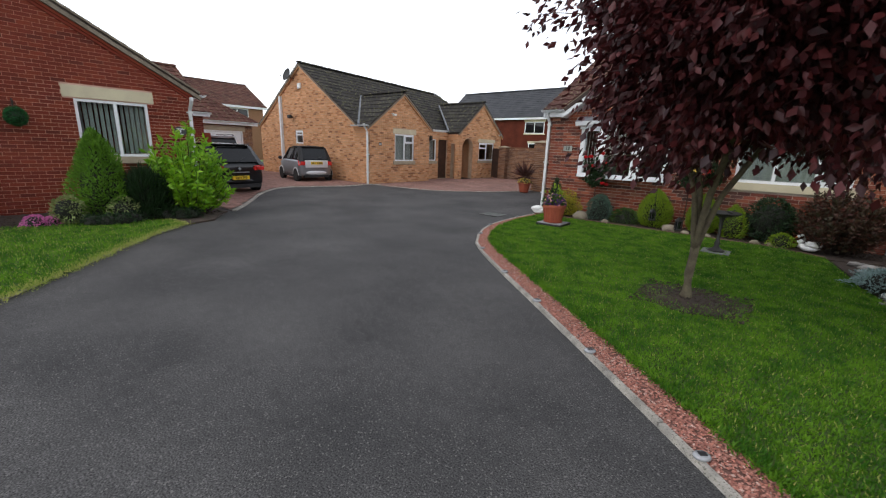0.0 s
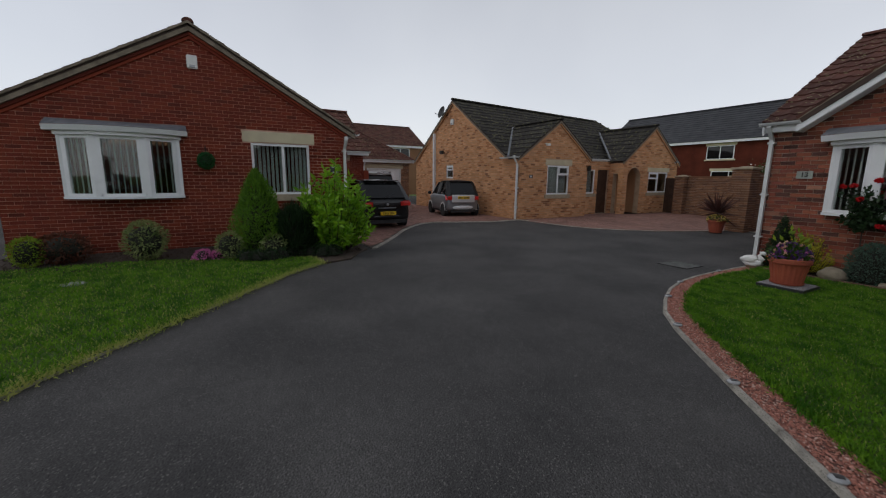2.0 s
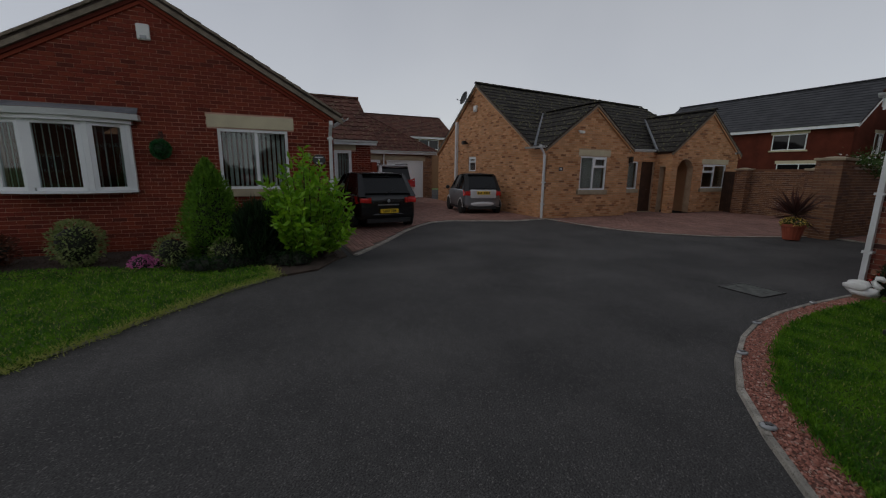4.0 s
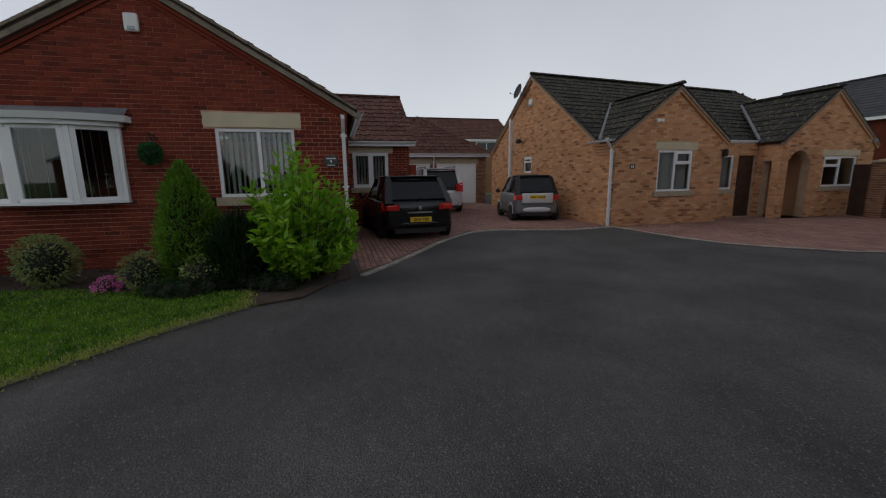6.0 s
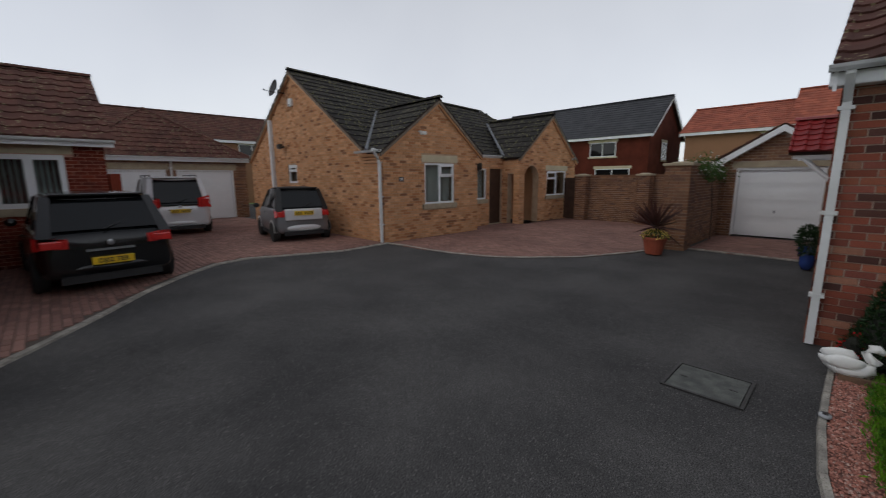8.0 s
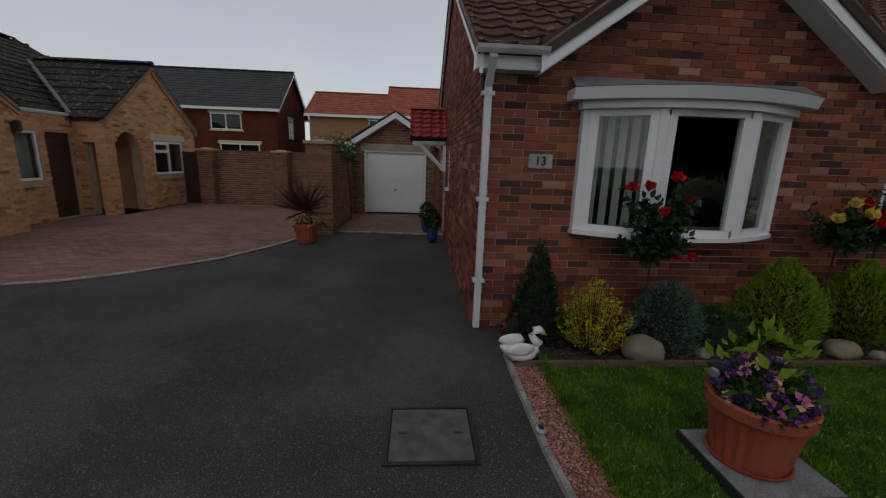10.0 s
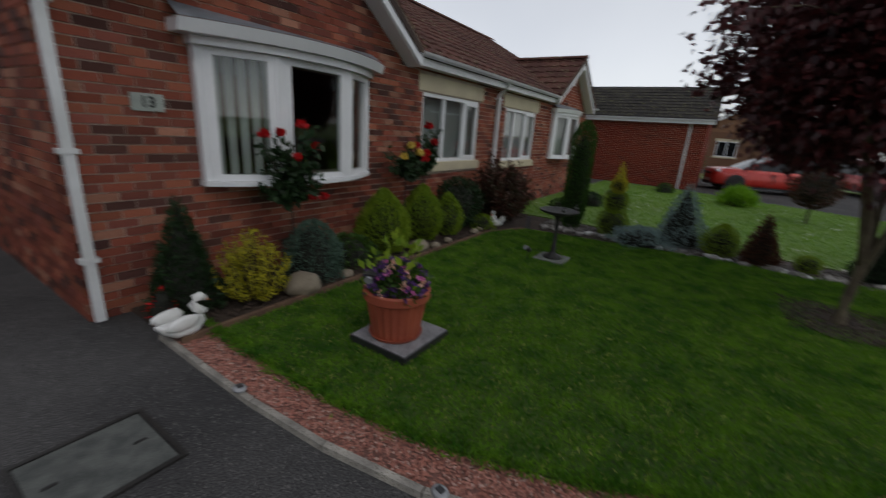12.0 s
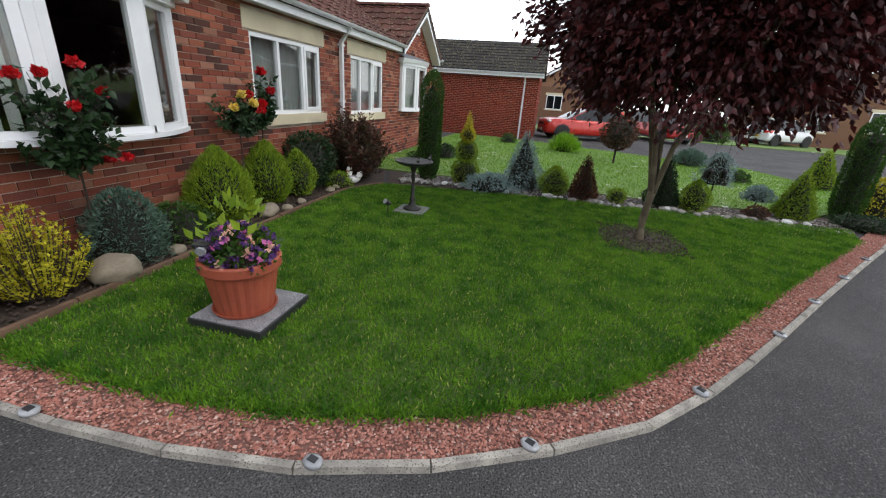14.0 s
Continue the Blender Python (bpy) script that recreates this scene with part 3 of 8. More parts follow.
def bow(F, u0, u1, z0, z1, segs=3, out=0.34, lip=0.13, drawn=1.0, label="white plastic bow window with a lead-covered canopy"):
    """A shallow bow window of flat lights with a moulded cornice, a lead roof and a sill board."""
    WINDOWS[0] += 1
    w = thing("window_%d" % WINDOWS[0], label, "bow window", kind="structure")
    mid, half = (u0 + u1) / 2, (u1 - u0) / 2
    def at(t, grow=0.0, o=out):
        return (mid + half * t * (1 + grow / half), o * (1 - t * t) + 0.06 + grow * 0.8)
    ts = [-1 + 2 * i / segs for i in range(segs + 1)]
    if segs == 3:
        ts = [-1, -0.42, 0.42, 1]
    pts = [at(t) for t in ts]
    posts = bmesh.new()
    for u, v in pts:
        vs = 0.05
        fbox(posts, F, u - vs, u + vs, v - 0.055, v + 0.03, z0, z1)
    part("window_frame", posts, WHITE, w)
    for (ua, va), (ub, vb) in zip(pts, pts[1:]):
        def seg_box(bm, s0, s1, d0, d1, za, zb):
            L = math.hypot(ub - ua, vb - va)
            du, dv = (ub - ua) / L, (vb - va) / L
            P8 = []
            for z in (za, zb):
                for s, d in ((s0, d0), (s1, d0), (s1, d1), (s0, d1)):
                    P8.append(bm.verts.new(F(ua + du * s - dv * d, va + dv * s + du * d, z)))
            for f in ((3, 2, 1, 0), (4, 5, 6, 7), (0, 1, 5, 4), (1, 2, 6, 5), (2, 3, 7, 6), (3, 0, 4, 7)):
                bm.faces.new([P8[i] for i in f])
        L = math.hypot(ub - ua, vb - va)
        bm = bmesh.new()
        seg_box(bm, 0.03, L - 0.03, -0.035, 0.03, z0, z0 + 0.06)
        seg_box(bm, 0.03, L - 0.03, -0.035, 0.03, z1 - 0.06, z1)
        seg_box(bm, 0.03, 0.11, -0.03, 0.035, z0 + 0.06, z1 - 0.06)
        seg_box(bm, L - 0.11, L - 0.03, -0.03, 0.035, z0 + 0.06, z1 - 0.06)
        part("sash", bm, WHITE, w)
        bm = bmesh.new()
        seg_box(bm, 0.11, L - 0.11, -0.004, 0.002, z0 + 0.06, z1 - 0.06)
        part("pane", bm, GLASS, w).visible_shadow = False
    for nm, mt, za, zb, g, inner in (("window_sill", WHITE, z0 - 0.045, z0 - 0.002, 0.06, -0.1), ("cornice", WHITE, z1 + 0.002, z1 + 0.07, lip * 0.4, -0.1),
                                     ("cornice", WHITE, z1 + 0.072, z1 + 0.17, lip, -0.1)):
        bm = bmesh.new()
        n = 14
        ring = [at(-1 + 2 * i / n, g) for i in range(n + 1)]
        low, up = [], []
        for u, v in ring:
            low.append(bm.verts.new(F(u, v - (0.04 if nm == "cornice" and g > 0.1 else 0), za)))
            up.append(bm.verts.new(F(u, v, zb)))
        bl = [bm.verts.new(F(ring[-1][0], -0.005, za)), bm.verts.new(F(ring[0][0], -0.005, za))]
        bu = [bm.verts.new(F(ring[-1][0], -0.005, zb)), bm.verts.new(F(ring[0][0], -0.005, zb))]
        L1, U1 = low + bl, up + bu
        bm.faces.new(L1)
        bm.faces.new(U1[::-1])
        for i in range(len(L1)):
            j = (i + 1) % len(L1)
            bm.faces.new((L1[i], L1[j], U1[j], U1[i]))
        part(nm, bm, mt, w)
    bm = bmesh.new()
    n = 14
    a = [bm.verts.new(F(*at(-1 + 2 * i / n, lip), z1 + 0.175)) for i in range(n + 1)]
    b = [bm.verts.new(F(mid + (half + lip * 0.9) * (-1 + 2 * i / n), 0.004, z1 + 0.31)) for i in range(n + 1)]
    for i in range(n):
        bm.faces.new((a[i], a[i + 1], b[i + 1], b[i]))
    part("canopy", bm, LEAD, w, "grey lead canopy")
    V, Fa = [], []
    n = int((u1 - u0) / 0.11)
    for i in range(n):
        u = u0 + 0.1 + (u1 - u0 - 0.2) * (i + 0.5) / n
        t = (u - mid) / half
        if (t + 1) / 2 > drawn:
            break
        v = out * (1 - t * t) - 0.10
        k, g = len(V), 0.9 + 0.3 * float(rng.random())
        for z in (z0 + 0.05, z1 - 0.02):
            V += [F(u - 0.04 * math.cos(g), v - 0.04 * math.sin(g), z), F(u + 0.04 * math.cos(g), v + 0.04 * math.sin(g), z),
                  F(u + 0.04 * math.cos(g), v - 0.002 + 0.04 * math.sin(g), z), F(u - 0.04 * math.cos(g), v - 0.002 - 0.04 * math.sin(g), z)]
        Fa += [(k, k + 1, k + 5, k + 4), (k + 1, k + 2, k + 6, k + 5), (k + 2, k + 3, k + 7, k + 6), (k + 3, k, k + 4, k + 7)]
    raw("blind", V, Fa, BLIND, w, "off-white vertical blind slats")
    bm = bmesh.new()
    fbox(bm, F, u0, u1, -0.28, 0.02, z0 - 0.04, z0 - 0.004)
    fbox(bm, F, u0, u1, -0.28, 0.02, z1 + 0.004, z1 + 0.04)
    part("reveal", bm, WHITE, w)
    return w


def gutter(a, b, parent=None):
    """A half-round gutter with its fascia board behind, from a to b at the eave."""
    g = thing("gutter", "white plastic half-round gutter on a white fascia board", "gutter", kind="structure")
    a, b = Vector(a), Vector(b)
    d = (b - a).normalized()
    side = d.cross(Vector((0, 0, 1)))
    bm = bmesh.new()
    for p in (a, b):
        for k in range(7):
            an = math.pi * k / 6
            bm.verts.new(p + side * 0.06 * math.cos(an) + Vector((0, 0, -0.06 * math.sin(an))))
    bm.verts.ensure_lookup_table()
    for k in range(6):
        bm.faces.new([bm.verts[i] for i in (k, k + 1, k + 8, k + 7)])
    ext = bmesh.ops.solidify(bm, geom=bm.faces[:], thickness=0.004)
    bmesh.ops.recalc_face_normals(bm, faces=bm.faces)
    part("channel", bm, WHITE_DULL, g)
    return g


def downpipe(F, u, z0, z1, off=0.07, swan=True, name="downpipe"):
    g = thing("downpipe", "white plastic square downpipe with brackets", "downpipe", kind="structure")
    bm = bmesh.new()
    fbox(bm, F, u - 0.033, u + 0.033, off - 0.035, off + 0.03, z0, z1 - 0.28)
    vs = []
    for v, z in ((off, z1 - 0.28), (off + 0.18, z1 - 0.06)):
        vs.append([bm.verts.new(F(u + du, v + dv, z)) for du, dv in ((-0.033, -0.035), (0.033, -0.035), (0.033, 0.03), (-0.033, 0.03))])
    for k in range(4):
        bm.faces.new((vs[0][k], vs[0][(k + 1) % 4], vs[1][(k + 1) % 4], vs[1][k]))
    fbox(bm, F, u - 0.034, u + 0.034, off + 0.143, off + 0.212, z1 - 0.06, z1 + 0.02)
    part("pipe", bm, WHITE_DULL, g)
    for z in (z0 + 0.5, (z0 + z1) / 2, z1 - 0.35):
        bm = bmesh.new()
        fbox(bm, F, u - 0.06, u + 0.06, 0.002, off + 0.036, z, z + 0.035)
        part("bracket", bm, WHITE_DULL, g)
    return g


def board(name, a, b, deep, thick, material, out, parent=None, label=""):
    """A board whose upper edge runs from a to b, deep below it, out: the way in which it has its thickness."""
    a, b, o = Vector(a), Vector(b), Vector(out).normalized() * thick
    bm = bmesh.new()
    d = Vector((0, 0, -deep))
    vs = [bm.verts.new(p) for p in (a, b, b + d, a + d, a + o, b + o, b + d + o, a + d + o)]
    for f in ((0, 1, 2, 3), (7, 6, 5, 4), (0, 4, 5, 1), (1, 5, 6, 2), (2, 6, 7, 3), (3, 7, 4, 0)):
        bm.faces.new([vs[i] for i in f])
    return part(name, bm, material, parent, label, "" if parent else "structure")


def plain_wall(name, pts, z0, z1, material, label=""):
    """A plain closing wall along points."""
    bm = bmesh.new()
    for (xa, ya), (xb, yb) in zip(pts, pts[1:]):
        d = Vector((xb - xa, yb - ya, 0)).normalized()
        s = Vector((-d.y, d.x, 0)) * 0.1
        vs = [bm.verts.new((x + k * s.x, y + k * s.y, z)) for z in (z0, z1) for x, y, k in ((xa, ya, 1), (xb, yb, 1), (xb, yb, -1), (xa, ya, -1))]
        for f in ((3, 2, 1, 0), (4, 5, 6, 7), (0, 1, 5, 4), (1, 2, 6, 5), (2, 3, 7, 6), (3, 0, 4, 7)):
            bm.faces.new([vs[i] for i in f])
    return part(name, bm, material, None, label, "structure")


def sheet(name, pts, z, material, thick=0.03, label=""):
    """A level sheet with its edge down into the ground."""
    bm = bmesh.new()
    up = [bm.verts.new((x, y, z)) for x, y in pts]
    lo = [bm.verts.new((x, y, z - thick)) for x, y in pts]
    f = bm.faces.new(up)
    for i in range(len(pts)):
        j = (i + 1) % len(pts)
        bm.faces.new((up[i], lo[i], lo[j], up[j]))
    bmesh.ops.triangulate(bm, faces=[f])
    ob = part(name, bm, material, None, label, "structure")
    return ob


# ground
sheet("ground", [(-400, -400), (400, -400), (400, 400), (-400, 400)], -0.06, FAR_TURF, 0.5, "far grass and gardens")
sheet("road", [(-40, -14), (60, -30), (60, 26), (11, 26), (9, 21), (-30, 21), (-40, 12)], 0.0, ASPHALT, 0.05, "dark grey asphalt drive and road, slightly patchy")

LAWN_L = [(0.6, -3.9), (-2.0, -2.0), (-4.0, -0.45), (-5.3, 0.55), (-6.16, 1.27), (-7.02, 1.92), (-8.0, 2.75), (-8.35, 3.2), (-9.0, 3.1), (-9.5, 1.5), (-9.85, 0.6), (-10.0, -0.3), (-9.9, -1.7), (-9.7, -6), (-8, -12), (0.6, -12)]
EDGE_R = [(-4.56, 10.5), (-4.58, 9.5), (-4.56, 8.8), (-4.47, 8.1), (-4.21, 7.3), (-3.76, 6.48), (-3.4, 6.08), (-3.11, 5.80), (-2.65, 5.40), (-2.2, 5.02), (-1.4, 4.36), (-0.6, 3.68), (0.2, 3.0), (0.65, 2.61), (1.1, 2.22), (2.4, 1.15), (4.0, -0.2)]


def offset(pts, d):
    out = []
    for i, p in enumerate(pts):
        a, b = Vector(pts[max(i - 1, 0)]), Vector(pts[min(i + 1, len(pts) - 1)])
        t = (b - a).normalized()
        out.append((p[0] - t.y * d, p[1] + t.x * d))
    return out


GRAV_IN = offset(EDGE_R, 0.31)
KERB_IN = offset(EDGE_R, 0.055)
LAWN_R = [p for p in GRAV_IN[:15]] + [(1.9, 2.2), (1.82, 3.9), (1.70, 5.2), (1.71, 6.6), (1.45, 8.1), (1.2, 9.8), (0.6, 10.2), (-4.2, 10.2)]

# ---- the red house ----
FA = Face("x", -11.35, 1)
TOP_A = [(-2.0, 2.86), (1.31, 4.66), (4.6, 2.86)]
OPEN_A = [(-0.98, 0.9, 1.2, 2.38), (2.34, 3.65, 1.2, 2.4)]
house_wall("wall_red_front", FA, TOP_A, OPEN_A + [(2.17, 3.78, 2.42, 2.66), (2.17, 3.78, 1.04, 1.2)], BRICK_RED, MORTAR_RED, near=(1.5, 5.0, 0.2, 2.7))
FAS = Face("y", 4.6, 1)
house_wall("wall_red_side", FAS, [(-16.2, 2.8), (-11.64, 2.8)], [(-15.2, -14.3, 0.0, 2.05)], BRICK_RED, MORTAR_RED)
plain_wall("wall_red_rear", [(-11.6, -1.95), (-20, -1.95), (-20, 6.5), (-17, 6.5)], -0.1, 2.75, BRICK_RED)
slope("roof_red_east", [(-11.27, 4.78, 2.76), (-20, 4.78, 2.76), (-20, 1.31, 4.76), (-11.27, 1.31, 4.76)], TILE_BROWN, "roll", 0.33, 0.3)
slope("roof_red_west", [(-11.27, -2.16, 2.76), (-20, -2.16, 2.76), (-20, 1.31, 4.76), (-11.27, 1.31, 4.76)], TILE_BROWN, "roll", 0.33, 0.3)
ridge((-11.24, 1.31, 4.80), (-20, 1.31, 4.80), TILE_BROWN)
board("verge_red", (-11.25, 1.31, 4.70), (-11.25, 4.80, 2.69), 0.09, 0.11, VERGE, (-1, 0, 0))
board("verge_red", (-11.25, 1.31, 4.70), (-11.25, -2.18, 2.69), 0.09, 0.11, VERGE, (-1, 0, 0))
for i in range(18):
    for s in (1, -1):
        t0 = i / 18
        y0, z0 = 1.31 + s * 3.47 * t0, 4.80 - 2.0 * t0
        board("verge_tile", (-11.225, y0, z0), (-11.225, y0 + s * 0.185, z0 - 0.107), 0.05, 0.14, VERGE, (-1, 0, 0), bpy.data.objects["verge_red"])
for k, d in ((0, 0.10), (1, 0.17)):
    for s in (1, -1):
        board("verge_course", (-11.35 + 0.055 - 0.025 * k, 1.31, 4.70 - d), (-11.35 + 0.055 - 0.025 * k, 1.31 + s * 3.3, 4.70 - d - 1.9), 0.065, 0.06 - 0.025 * k, BRICK_RED, (-1, 0, 0), bpy.data.objects["verge_red"])
gutter((-11.22, 4.86, 2.74), (-15.9, 4.86, 2.74))
downpipe(FA, 4.52, 0.05, 2.62, 0.06)
bow(FA, -0.98, 0.9, 1.2, 2.38, lip=0.21)
window(FA, 2.34, 3.65, 1.2, 2.4, (1.15, 1), "grey", (2.17, 3.78, 2.42, 2.66))
bpy.data.objects["window_2"]["label"] = "white two-light casement window with vertical blinds under a cream lintel"
# its set-back wing
FW = Face("x", -16.3, 1)
house_wall("wall_wing_front", FW, [(4.6, 2.6), (6.62, 2.6)], [(4.85, 5.95, 1.2, 2.28), (4.7, 6.1, 2.3, 2.5)], BRICK_RED, MORTAR_RED)
window(FW, 4.85, 5.95, 1.2, 2.28, (-1, -1), "grey", (4.7, 6.1, 2.3, 2.5), label="white two-light casement window with net curtains")
FWG = Face("y", 6.62, 1)
house_wall("wall_wing_gable", FWG, [(-21.7, 2.6), (-19.0, 4.3), (-16.3, 2.6)], [], BRICK_RED, MORTAR_RED)
slope("roof_wing_front", [(-16.05, 1.5, 2.62), (-16.05, 6.78, 2.62), (-19.0, 6.78, 4.42), (-19.0, 1.5, 4.42)], TILE_BROWN, "roll", 0.33, 0.3)
slope("roof_wing_back", [(-21.95, 1.5, 2.62), (-21.95, 6.78, 2.62), (-19.0, 6.78, 4.42), (-19.0, 1.5, 4.42)], TILE_BROWN, "roll", 0.33, 0.3)
ridge((-19.0, 6.8, 4.45), (-19.0, 1.5, 4.45), TILE_BROWN)
gutter((-15.98, 6.8, 2.60), (-15.98, 4.7, 2.60))
board("fascia_wing", (-16.04, 4.7, 2.62), (-16.04, 6.78, 2.62), 0.16, 0.03, WHITE, (-1, 0, 0))

# ---- the double garage at the end ----
FG = Face("x", -24.9, 1)
house_wall("wall_garage_front", FG, [(6.6, 2.66), (12.45, 2.66)], [(7.0, 9.25, -0.2, 2.2), (9.62, 11.87, -0.2, 2.2), (6.9, 9.35, 2.2, 2.45), (9.5, 12.0, 2.2, 2.45)], BRICK_BROWN, MORTAR)


def garage_door(F, u0, u1, z1, rows, cols, label, lintel=None, z0=0.01):
    g = thing("garage_door", label, "garage door", kind="structure")
    bm = bmesh.new()
    for a, b, c, d in ((u0, u0 + 0.07, z0, z1), (u1 - 0.07, u1, z0, z1), (u0 + 0.07, u1 - 0.07, z1 - 0.07, z1)):
        fbox(bm, F, a, b, -0.16, -0.03, c, d)
    part("door_frame", bm, WHITE, g)
    U0, U1, Z1 = u0 + 0.075, u1 - 0.075, z1 - 0.075
    bm = bmesh.new()
    fbox(bm, F, U0, U1, -0.13, -0.10, z0, Z1)
    part("door_leaf", bm, WHITE, g)
    h, w = (Z1 - z0) / rows, (U1 - U0) / cols
    for r in range(rows):
        bm = bmesh.new()
        fbox(bm, F, U0 + 0.005, U1 - 0.005, -0.10, -0.092, z0 + r * h + 0.006, z0 + (r + 1) * h - 0.006)
        for c in range(cols):
            fbox(bm, F, U0 + (c + 0.12) * w, U0 + (c + 0.88) * w, -0.092, -0.078, z0 + (r + 0.2) * h, z0 + (r + 0.8) * h)
        part("door_panel", bm, WHITE, g)
    bm = bmesh.new()
    fbox(bm, F, (U0 + U1) / 2 - 0.02, (U0 + U1) / 2 + 0.02, -0.078, -0.055, z0 + h * 1.45, z0 + h * 1.6)
    part("handle", bm, LEAD, g, "small black handle")
    if lintel:
        bm = bmesh.new()
        fbox(bm, F, lintel[0], lintel[1], -0.1, 0.004, lintel[2], lintel[3])
        part("lintel", bm, STONE_GREY, g)
    return g


garage_door(FG, 7.0, 9.25, 2.2, 8, 1, "closed white ribbed up-and-over garage door", (6.9, 9.35, 2.2, 2.45))
garage_door(FG, 9.62, 11.87, 2.2, 8, 1, "closed white ribbed up-and-over garage door", (9.5, 12.0, 2.2, 2.45))
slope("roof_garage_front", [(-24.65, 6.2, 2.72), (-24.65, 12.7, 2.72), (-27.6, 9.15, 4.95)], TILE_BROWN, "roll", 0.33, 0.3)
slope("roof_garage_side", [(-24.65, 12.7, 2.72), (-34, 12.7, 2.72), (-34, 9.15, 4.95), (-27.6, 9.15, 4.95)], TILE_BROWN, "roll", 0.33, 0.3)
slope("roof_garage_side_2", [(-24.65, 6.2, 2.72), (-34, 6.2, 2.72), (-34, 9.15, 4.95), (-27.6, 9.15, 4.95)], TILE_BROWN, "roll", 0.33, 0.3)
ridge((-24.7, 12.7, 2.75), (-27.6, 9.15, 4.98), TILE_BROWN)
ridge((-27.6, 9.15, 4.98), (-34, 9.15, 4.98), TILE_BROWN)
board("fascia_garage", (-24.66, 6.2, 2.70), (-24.66, 12.7, 2.70), 0.16, 0.03, WHITE, (-1, 0, 0))
gutter((-24.58, 12.7, 2.72), (-24.58, 6.2, 2.72))
downpipe(FG, 9.43, 0.0, 2.6)
plain_wall("wall_garage_rear", [(-25.2, 6.7), (-34, 6.7), (-34, 12.3), (-25.2, 12.3)], -0.1, 2.7, BRICK_BROWN)
plain_wall("fence_garage_left", [(-16.35, 6.75), (-24.7, 6.75)], -0.1, 1.9, BRICK_RED)

# ---- the buff bungalow ----
FBS = Face("y", 12.07, -1)
TOP_BS = [(-23.0, 2.66), (-18.65, 5.33), (-14.3, 2.55), (-13.42, 2.5)]
house_wall("wall_buff_side", FBS, TOP_BS, [(-19.35, -18.62, 1.62, 2.28)], BRICK_BUFF, MORTAR_BUFF)
FB = Face("x", -13.42, 1)
TOP_B1 = [(12.07, 2.52), (14.08, 3.95), (15.9, 2.58)]
house_wall("wall_buff_gable_1", FB, TOP_B1, [(13.54, 14.78, 1.0, 2.2), (13.43, 14.93, 2.22, 2.43), (13.44, 14.9, 0.84, 1.0)], BRICK_BUFF, MORTAR_BUFF, near=(12.0, 16.0, 0.0, 2.3))
house_wall("wall_buff_return_1", Face("y", 15.9, 1), [(-14.2, 2.55), (-13.71, 2.55)], [], BRICK_BUFF, MORTAR_BUFF)
FR = Face("x", -14.2, 1)
house_wall("wall_buff_recess", FR, [(15.9, 2.5), (18.3, 2.5)], [(16.62, 17.3, 0.98, 2.1), (16.55, 17.4, 0.86, 0.98), (17.5, 18.25, -0.2, 2.1)], BRICK_BUFF, MORTAR_BUFF)
house_wall("wall_buff_return_2", Face("y", 18.3, -1), [(-14.2, 2.5), (-13.42, 2.5)], [(-13.98, -13.7, -0.2, 1.9)], BRICK_BUFF, MORTAR_BUFF)
TOP_B2 = [(18.3, 2.5), (20.4, 4.12), (22.5, 2.5)]
ARCH = [(18.62 + 0.098 * i, 18.62 + 0.098 * (i + 1), -0.2, 1.73 + math.sqrt(max(0.0, 0.49 ** 2 - (0.098 * (i + 0.5) - 0.49) ** 2))) for i in range(10)]
house_wall("wall_buff_gable_2", FB, TOP_B2, ARCH + [(20.2, 21.75, 1.03, 2.03), (20.1, 21.85, 2.05, 2.25), (20.1, 21.85, 0.9, 1.03)], BRICK_BUFF, MORTAR_BUFF)
plain_wall("wall_buff_far", [(-13.6, 22.4), (-23.0, 22.4), (-23.0, 12.2)], -0.1, 2.6, BRICK_BUFF)
plain_wall("wall_porch_inner", [(-14.9, 18.35), (-14.9, 20.0), (-13.75, 20.0)], -0.1, 2.5, BRICK_BUFF)
window(FBS, -19.33, -18.64, 1.63, 2.27, (1,), None, blinds=False, transoms=(0,), label="small white window with a fanlight")
window(FB, 13.54, 14.78, 1.0, 2.2, (1, 1.0), "grey", (13.43, 14.93, 2.22, 2.43), transoms=(1,), label="white casement window with grey blinds and stone surrounds")
window(FR, 16.62, 17.3, 0.98, 2.1, (1,), "grey", label="narrow white window in the recess")
window(FB, 20.2, 21.75, 1.03, 2.03, (1, 1.0), "grey", (20.1, 21.85, 2.05, 2.25), blinds=False, transoms=(0,), label="white casement window under a cream lintel")
MAIN_B = 0.644
slope("roof_buff_front", [(-14.28, 11.98, 2.62), (-14.28, 23.6, 2.27), (-18.65, 22.2, 5.12), (-18.65, 11.98, 5.43)], TILE_GREY, "flat", 0.34, 0.33)
slope("roof_buff_back", [(-23.05, 11.98, 2.62), (-23.05, 23.6, 2.27), (-18.65, 22.2, 5.12), (-18.65, 11.98, 5.43)], TILE_GREY, "flat", 0.34, 0.33)
slope("roof_buff_hip", [(-14.28, 23.6, 2.27), (-23.05, 23.6, 2.27), (-18.65, 22.2, 5.12)], TILE_GREY, "flat", 0.34, 0.33)
ridge((-18.65, 11.96, 5.47), (-18.65, 22.2, 5.16), TILE_GREY)
ridge((-18.65, 22.2, 5.14), (-14.3, 23.6, 2.34), TILE_GREY)
slope("roof_gable_1_left", [(-13.34, 11.95, 2.46), (-14.05, 11.95, 2.46), (-16.47, 14.08, 4.04), (-13.34, 14.08, 4.04)], TILE_GREY, "flat", 0.34, 0.33)
slope("roof_gable_1_right", [(-13.34, 16.05, 2.55), (-14.2, 16.05, 2.55), (-16.47, 14.08, 4.04), (-13.34, 14.08, 4.04)], TILE_GREY, "flat", 0.34, 0.33)
